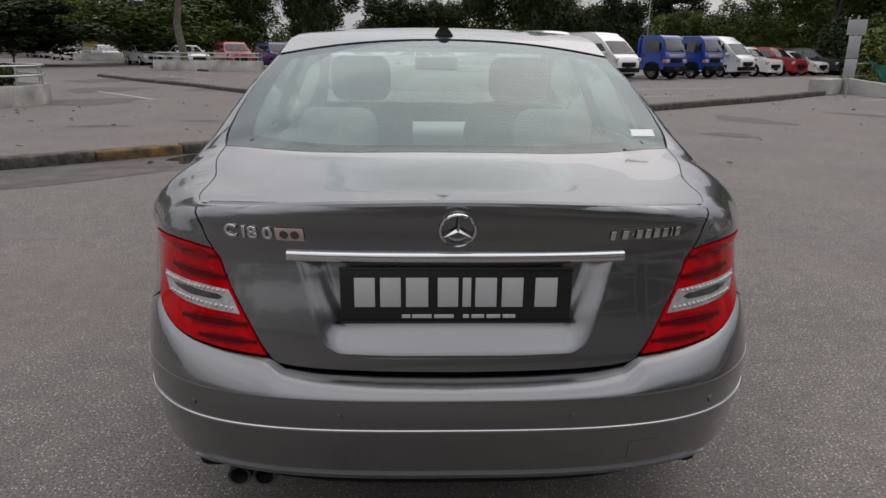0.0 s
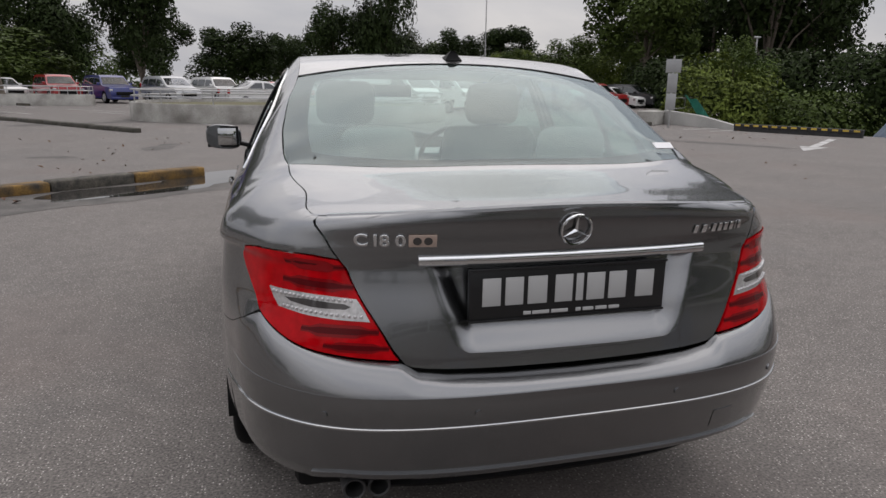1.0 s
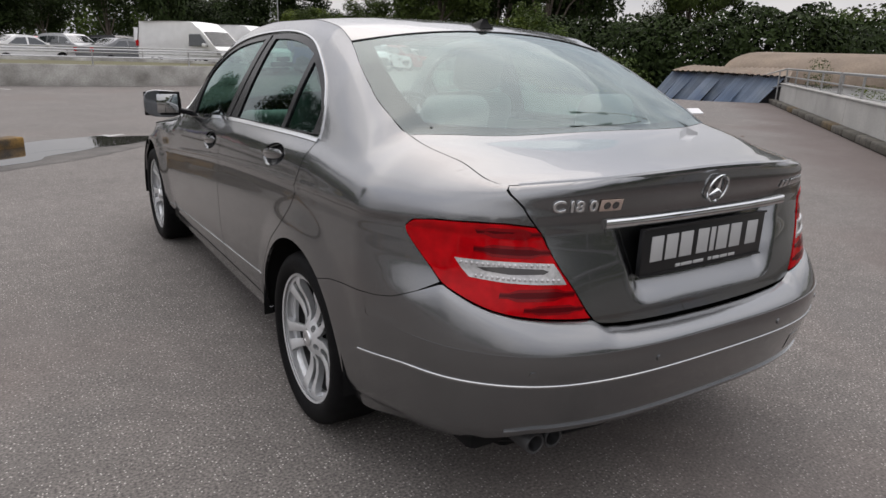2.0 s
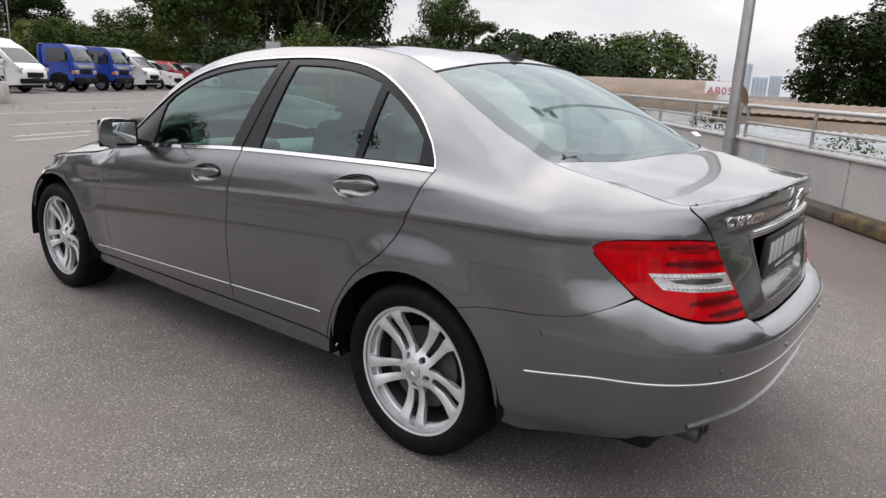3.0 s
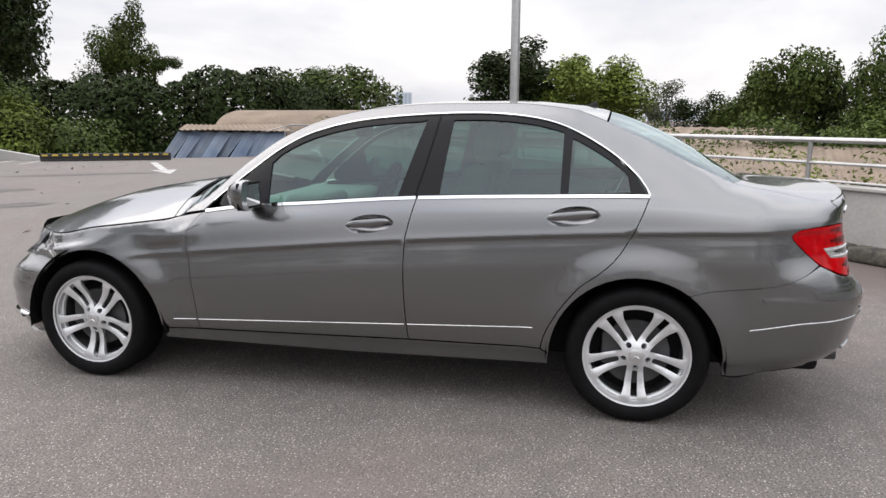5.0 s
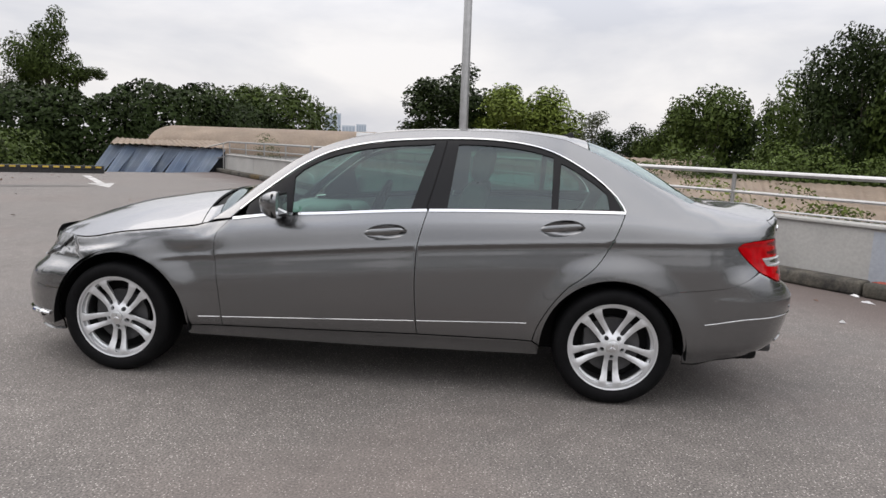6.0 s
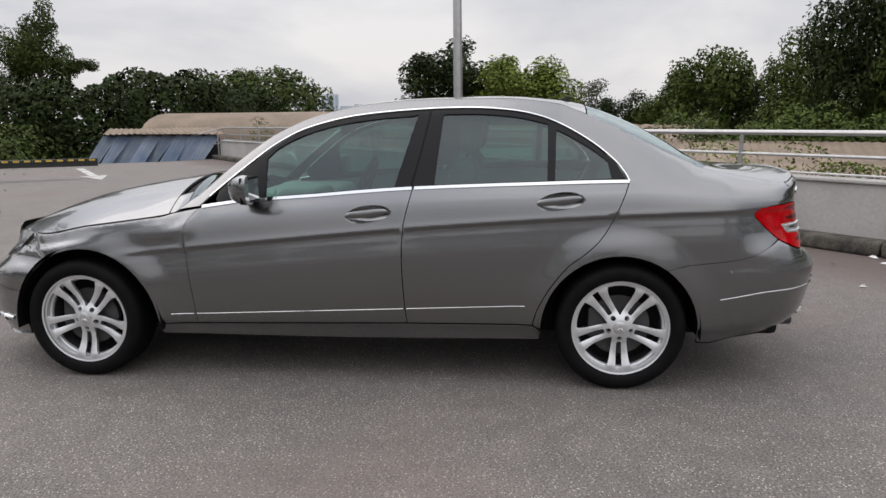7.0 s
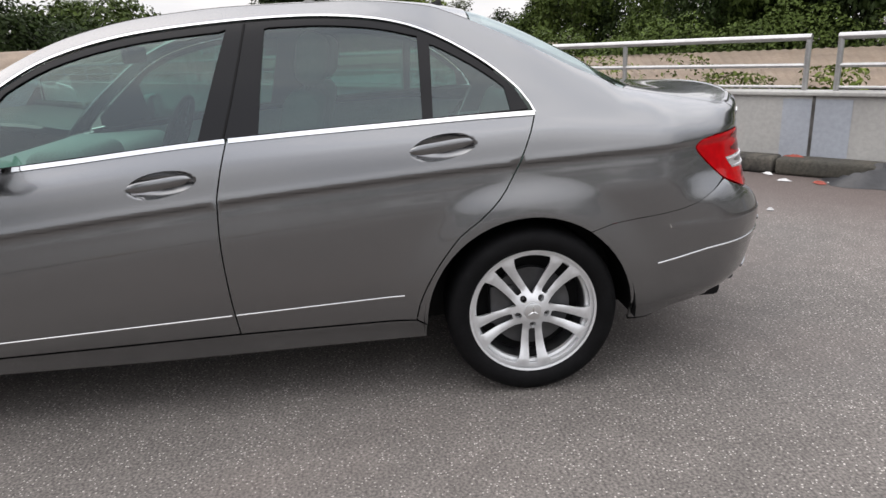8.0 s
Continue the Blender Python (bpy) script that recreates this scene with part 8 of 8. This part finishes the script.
def vehicle(kind, colour, x, y, heading, label, name="parked_car", category="car", accent=None):
    """heading: degrees clockwise from +y that the nose points to."""
    sp = SPECS[kind]
    v = thing(name, label, category)
    W, k, belt = sp["w"], sp["k"], sp["belt"]

    def hw(z):
        low = 0.05 * max(0.0, min(1.0, (0.5 - z) / 0.3))
        return W - low - max(0.0, z - belt) * k

    top = spline(sp["top"], 0.12)
    bm = bmesh.new()
    cols = []
    for yy, z in top:
        w = hw(z)
        nose = max(0.0, (abs(yy) - 1.7) / 0.65)
        w -= 0.10 * nose * nose
        cols.append([bm.verts.new((s * w * f, yy, z - (0.0 if abs(f) == 1 else 0))) for s, f in ((-1, 1), (-1, 0.9), (-1, 0.5), (1, 0.0), (1, 0.5), (1, 0.9), (1, 1))])
        for i, f in enumerate((1, 0.9, 0.5, 0, 0.5, 0.9, 1)):
            if f < 1 and z > 0.6:
                cols[-1][i].co.z += 0.03 * (1 - f * f)
    for a, b in zip(cols, cols[1:]):
        for i in range(6):
            bm.faces.new((a[i], a[i + 1], b[i + 1], b[i]))
    for side, idx in ((-1, 0), (1, 6)):
        chain = [c[idx] for c in cols]
        up = [p for p in chain if p.co.z >= belt]
        ia, ib = chain.index(up[0]), chain.index(up[-1])
        if ib - ia >= 2:
            bm.faces.new(chain[ia:ib + 1])
        low_chain = chain[:ia + 1] + chain[ib:]
        r = sp["r"]
        pts = []
        for wy in sorted(sp["wheels"]):
            for q in range(9):
                a = math.pi * (1 - q / 8)
                pts.append((wy + r * 1.15 * math.cos(a), 0.30 + (r * 1.15 + r - 0.30) * math.sin(a)))
        under = [bm.verts.new((side * hw(max(z, 0.3)), yy, z)) for yy, z in pts]
        bm.faces.new(low_chain + under)
    bmesh.ops.triangulate(bm, faces=[f for f in bm.faces if len(f.verts) > 4])
    bmesh.ops.recalc_face_normals(bm, faces=bm.faces)
    part("body", bm, PAINT[colour], v, sharp=38)
    bm = bmesh.new()
    box(bm, -W + 0.22, W - 0.22, sp["top"][-1][0] + 0.1, sp["top"][0][0] - 0.1, 0.22, 0.62)
    for wy in sp["wheels"]:
        box(bm, -W + 0.06, W - 0.06, wy - sp["r"] * 1.05, wy + sp["r"] * 1.05, 0.3, sp["r"] * 2.1)
    part("underside", bm, black_plastic, v, smooth=False)
    for side in (-1, 1):
        for poly in sp["win"]:
            bm = bmesh.new()
            lo = [bm.verts.new((side * (hw(z) + 0.004), yy, z)) for yy, z in poly]
            hi = [bm.verts.new((side * (hw(z) + 0.012), yy, z)) for yy, z in shrink(poly, 0.01)]
            bm.faces.new(hi)
            for i in range(len(lo)):
                bm.faces.new((lo[i], lo[(i + 1) % len(lo)], hi[(i + 1) % len(lo)], hi[i]))
            bmesh.ops.recalc_face_normals(bm, faces=bm.faces)
            part("side_window", bm, veh_glass, v, smooth=False)
        for wy in sp["wheels"]:
            simple_wheel(v, side * (W - 0.005) if side < 0 else W - 0.005, wy, sp["r"], side, steel_rim if kind == "van" else None)
        bm = bmesh.new()
        y0, z0 = sp["top"][2]
        box(bm, side * (W - 0.08) - 0.15, side * (W - 0.08) + 0.05 if side > 0 else side * (W - 0.08) + 0.15, y0 - 0.14, y0 + 0.03, z0 - 0.16, z0 + 0.01, 0.03)
        part("headlamp", bm, lamp_clear, v)
        bm = bmesh.new()
        yr, zr = sp["top"][-2]
        box(bm, side * (W - 0.14) - 0.09, side * (W - 0.14) + 0.09, yr - 0.06, yr + 0.05, zr - 0.05, zr + 0.2, 0.02)
        part("tail_lamp", bm, lamp_red, v)
        bm = bmesh.new()
        wy, wz = sp["win"][0][0]
        box(bm, side * (W + 0.08) - 0.09, side * (W + 0.08) + 0.09, wy - 0.2, wy - 0.06, wz - 0.02, wz + 0.13, 0.03)
        part("door_mirror", bm, PAINT[colour], v)
    for nm, (i0, i1) in (("windscreen", sp["screen"]), ("rear_window", sp["rear"])):
        (ya, za), (yb, zb) = sp["top"][i0], sp["top"][i1]
        d = Vector((0, yb - ya, zb - za)).normalized()
        nrm = Vector((0, -d.z, d.y)) if nm == "windscreen" else Vector((0, -d.z, d.y))
        if nrm.z < 0:
            nrm = -nrm
        bm = bmesh.new()
        vs = []
        for t, f in ((0.08, 1), (0.94, 1)):
            yy, zz = ya + (yb - ya) * t, za + (zb - za) * t
            w = hw(zz) - 0.07
            vs.append([bm.verts.new(Vector((w * s, yy, zz)) + nrm * (0.012 + 0.03 * (1 - s * s))) for s in (-1, -0.6, 0, 0.6, 1)])
        for i in range(4):
            bm.faces.new((vs[0][i], vs[0][i + 1], vs[1][i + 1], vs[1][i]))
        bmesh.ops.solidify(bm, geom=bm.faces[:], thickness=0.03)
        part(nm, bm, veh_glass, v)
    # bumper trim, grille and plate
    y0, z0 = sp["top"][1]
    bm = bmesh.new()
    box(bm, -W * 0.55, W * 0.55, y0 - 0.08, y0 + 0.035, z0 - 0.05, z0 + 0.16, 0.02)
    part("grille", bm, black_plastic, v)
    bm = bmesh.new()
    hgt = 0.26 if kind != "van" else 0.34
    box(bm, -W * 0.9, W * 0.9, y0 - 0.15, y0 + 0.03, z0 - 0.30, z0 - 0.30 + hgt * 0.6, 0.04)
    part("front_bumper", bm, accent or PAINT[colour], v)
    bm = bmesh.new()
    box(bm, -0.24, 0.24, y0 + 0.03, y0 + 0.045, z0 - 0.17, z0 - 0.06, 0.003)
    part("plate", bm, plate_black, v)
    v.matrix_world = pose(x, y, 0, 0, 0, -heading)
    return v


amber_lens = mat("amber_lens", (0.55, 0.20, 0.02), 0.2, 0, coat=0.6)


def truck(colour, x, y, heading, label):
    v = thing("parked_lorry", label, "lorry")
    prof = [(2.5, 0.5), (2.55, 1.0), (2.48, 1.3), (2.2, 2.05), (2.0, 2.15), (1.0, 2.15), (0.95, 1.9), (0.95, 0.5)]
    bm = bmesh.new()
    n = len(prof)
    a = [bm.verts.new((-0.86 + 0.08 * max(0, z - 1.25), yy, z)) for yy, z in prof]
    b = [bm.verts.new((0.86 - 0.08 * max(0, z - 1.25), yy, z)) for yy, z in prof]
    for i in range(n):
        bm.faces.new((a[i], a[(i + 1) % n], b[(i + 1) % n], b[i]))
    bm.faces.new(a)
    bm.faces.new(b)
    bmesh.ops.recalc_face_normals(bm, faces=bm.faces)
    bmesh.ops.bevel(bm, geom=bm.edges[:], offset=0.04, segments=2, affect="EDGES")
    cab = part("cab", bm, PAINT[colour], v)
    for side in (-1, 1):
        bm = bmesh.new()
        pts = [(2.22, 1.35), (2.05, 1.95), (1.2, 1.95), (1.2, 1.35)]
        hi = [bm.verts.new((side * (0.872 - 0.08 * (z - 1.25)), yy, z)) for yy, z in pts]
        lo = [bm.verts.new((side * (0.85 - 0.08 * (z - 1.25)), yy, z)) for yy, z in pts]
        bm.faces.new(hi)
        for i in range(4):
            bm.faces.new((lo[i], lo[(i + 1) % 4], hi[(i + 1) % 4], hi[i]))
        bmesh.ops.recalc_face_normals(bm, faces=bm.faces)
        part("side_window", bm, veh_glass, v, smooth=False)
        simple_wheel(v, side * 0.86, 1.75, 0.36, side, steel_rim)
        simple_wheel(v, side * 0.86, -1.0, 0.36, side, steel_rim)
        bm = bmesh.new()
        box(bm, side * 0.68 - 0.13, side * 0.68 + 0.13, 2.45, 2.58, 0.82, 1.0, 0.03)
        part("headlamp", bm, lamp_clear, v)
        bm = bmesh.new()
        box(bm, side * 1.02 - 0.07, side * 1.02 + 0.07, 2.25, 2.32, 1.45, 1.8, 0.02)
        part("door_mirror", bm, black_plastic, v)
        bm = bmesh.new()
        box(bm, side * 0.9 - 0.02, side * 0.9 + 0.02, -2.3, 0.85, 0.78, 1.18, 0.01)
        part("drop_side", bm, PAINT[colour], v)
    bm = bmesh.new()
    m = Matrix.Translation((0, 2.345, 1.68)) @ Matrix.Rotation(math.atan2(0.28, 0.75), 4, "X")
    box(bm, -0.74, 0.74, 0.0, 0.03, -0.32, 0.30, 0.02, m=m)
    part("windscreen", bm, veh_glass, v)
    bm = bmesh.new()
    box(bm, -0.88, 0.88, -2.3, 0.85, 0.68, 0.80, 0.02)
    box(bm, -0.35, 0.35, -2.2, 2.2, 0.45, 0.68, 0.02)
    part("deck", bm, black_plastic, v)
    bm = bmesh.new()
    box(bm, -0.88, 0.88, 0.80, 0.88, 0.8, 2.0, 0.01)
    part("headboard", bm, PAINT[colour], v)
    for side in (-1, 1):
        bm = bmesh.new()
        pr = arch_pts(1.75, 0.47, 0.46, 0, 180, 14, z0=0.40)
        tube(bm, [(side * 0.862, yy, zz) for yy, zz in pr], 0.035, 6)
        box(bm, side * 0.80 - 0.075, side * 0.80 + 0.075, 1.33, 2.17, 0.40, 0.80, 0.02)
        part("wheel_arch", bm, black_plastic, v)
        bm = bmesh.new()
        box(bm, side * 0.866 - 0.006, side * 0.866 + 0.006, 1.09, 1.105, 0.75, 1.32)
        box(bm, side * 0.866 - 0.006, side * 0.866 + 0.006, 2.29, 2.305, 0.90, 1.30)
        part("door_gap", bm, black_plastic, cab)
        bm = bmesh.new()
        box(bm, side * 0.872 - 0.012, side * 0.872 + 0.012, 1.16, 1.30, 1.14, 1.18, 0.006)
        part("door_handle", bm, black_plastic, cab)
        bm = bmesh.new()
        box(bm, side * 0.845 - 0.03, side * 0.845 + 0.03, 2.40, 2.56, 0.84, 0.98, 0.012)
        part("indicator", bm, amber_lens, v)
        for yy in (-2.27, -1.25, -0.25, 0.80):
            bm = bmesh.new()
            box(bm, side * 0.925 - 0.012, side * 0.925 + 0.012, yy - 0.03, yy + 0.03, 0.76, 1.20, 0.006)
            part("drop_side_post", bm, PAINT[colour], v)
        bm = bmesh.new()
        tube(bm, [(side * 0.30 - 0.25, 2.575, 1.36), (side * 0.30 + 0.22, 2.53, 1.42)], 0.010, 5)
        part("wiper", bm, black_plastic, cab)
        bm = bmesh.new()
        tube(bm, [(side * 0.82, 0.84, 1.15), (side * 0.82, 0.84, 2.12), (0.0, 0.84, 2.14)], 0.025, 6)
        part("guard_rail", bm, PAINT[colour], v)
    bm = bmesh.new()
    box(bm, -0.62, 0.62, 2.53, 2.565, 1.10, 1.24, 0.01)
    part("front_panel", bm, lamp_clear, cab, "pale trim panel with a plain maker's bar")
    bm = bmesh.new()
    box(bm, -0.22, 0.22, 2.60, 2.635, 0.48, 0.60, 0.004)
    part("plate", bm, plate_black, v)
    bm = bmesh.new()
    box(bm, -0.84, 0.84, 2.42, 2.62, 0.40, 0.68, 0.04)
    part("front_bumper", bm, black_plastic, v)
    bm = bmesh.new()
    box(bm, -0.45, 0.45, 2.52, 2.575, 0.85, 1.05, 0.02)
    part("grille", bm, black_plastic, v)
    v.matrix_world = pose(x, y, 0, 0, 0, -heading)
    return v


# right-hand row: noses on one slanting line
row0, rowd = Vector((9.75, 30.4)), Vector((0.836, 0.549))
HEAD = 146.0
hd = Vector((math.sin(radians(HEAD)), math.cos(radians(HEAD))))
black_bumper = black_plastic
for k, kind, col, lab, acc in ((-1.05, "van", "white", "white high-roof panel van parked in a row", None), (0.0, "van", "white", "white high-roof panel van with black bumper", black_bumper), (1.05, "truck", "bright_blue", "small bright blue flatbed lorry", None), (2.05, "truck", "bright_blue", "small blue lorry parked beside another", None),
                               (3.05, "van", "white", "white high-roof panel van with black bumper", black_bumper), (4.05, "suv", "white", "white sport utility car parked in a row", None), (4.95, "suv", "red", "red sport utility car parked in a row", None), (5.75, "sedan", "white", "white saloon parked in a row", None), (6.6, "mpv", "dark", "dark hatchback parked in a row", None), (7.5, "sedan", "white", "white car at the end of the row", None)):
    p = row0 + rowd * (3.25 * k) - hd * 2.4
    if kind == "truck":
        truck(col, p.x, p.y, HEAD, lab)
    else:
        vehicle(kind, col, p.x, p.y, HEAD + random.uniform(-2, 2), lab, "parked_van" if kind == "van" else "parked_car", "van" if kind == "van" else "car", acc)
# left-hand rows
for kind, col, x, y, h, lab in (("suv", "red", -13.4, 47.2, 150, "red sport utility car behind a planter"), ("suv", "blue", -9.9, 45.2, 148, "dark blue sport utility car behind a planter"), ("mpv", "silver", -6.2, 44.3, 146, "silver people carrier with its nose out"), ("suv", "white", -3.4, 46.0, 146, "white sport utility car behind the railing"),
                               ("sedan", "white", -0.6, 39.5, 66, "white saloon parked behind the railing"), ("sedan", "grey", 4.0, 39.5, 64, "dark grey saloon parked behind the railing"), ("mpv", "silver", 2.2, 48.5, 146, "silver car in the second row"), ("suv", "dark", 5.2, 50, 146, "dark sport utility car in the second row"), ("van", "white", 8.2, 47.5, 100, "white minibus parked behind the saloons"),
                               ("sedan", "silver", -21.5, 52, 140, "silver saloon in the far row"), ("mpv", "white", -24.2, 58, 140, "white people carrier in the far row"), ("sedan", "silver", -32.5, 70, 140, "silver saloon in the far row"), ("suv", "dark", -20.0, 57, 140, "dark car in the far row"), ("sedan", "white", -35, 67, 138, "white saloon in the far row"), ("mpv", "silver", -40, 75, 138, "silver people carrier in the far row"), ("van", "white", -47, 84, 138, "white van in the far row"), ("sedan", "silver", -44, 80, 138, "silver saloon in the far row"), ("sedan", "red", 0.5, 52, 146, "red car in the second row"), ("sedan", "white", -17.5, 50, 142, "white saloon in the far row")):
    vehicle(kind, col, x, y, h, lab, "parked_van" if kind == "van" else "parked_car", "van" if kind == "van" else "car")
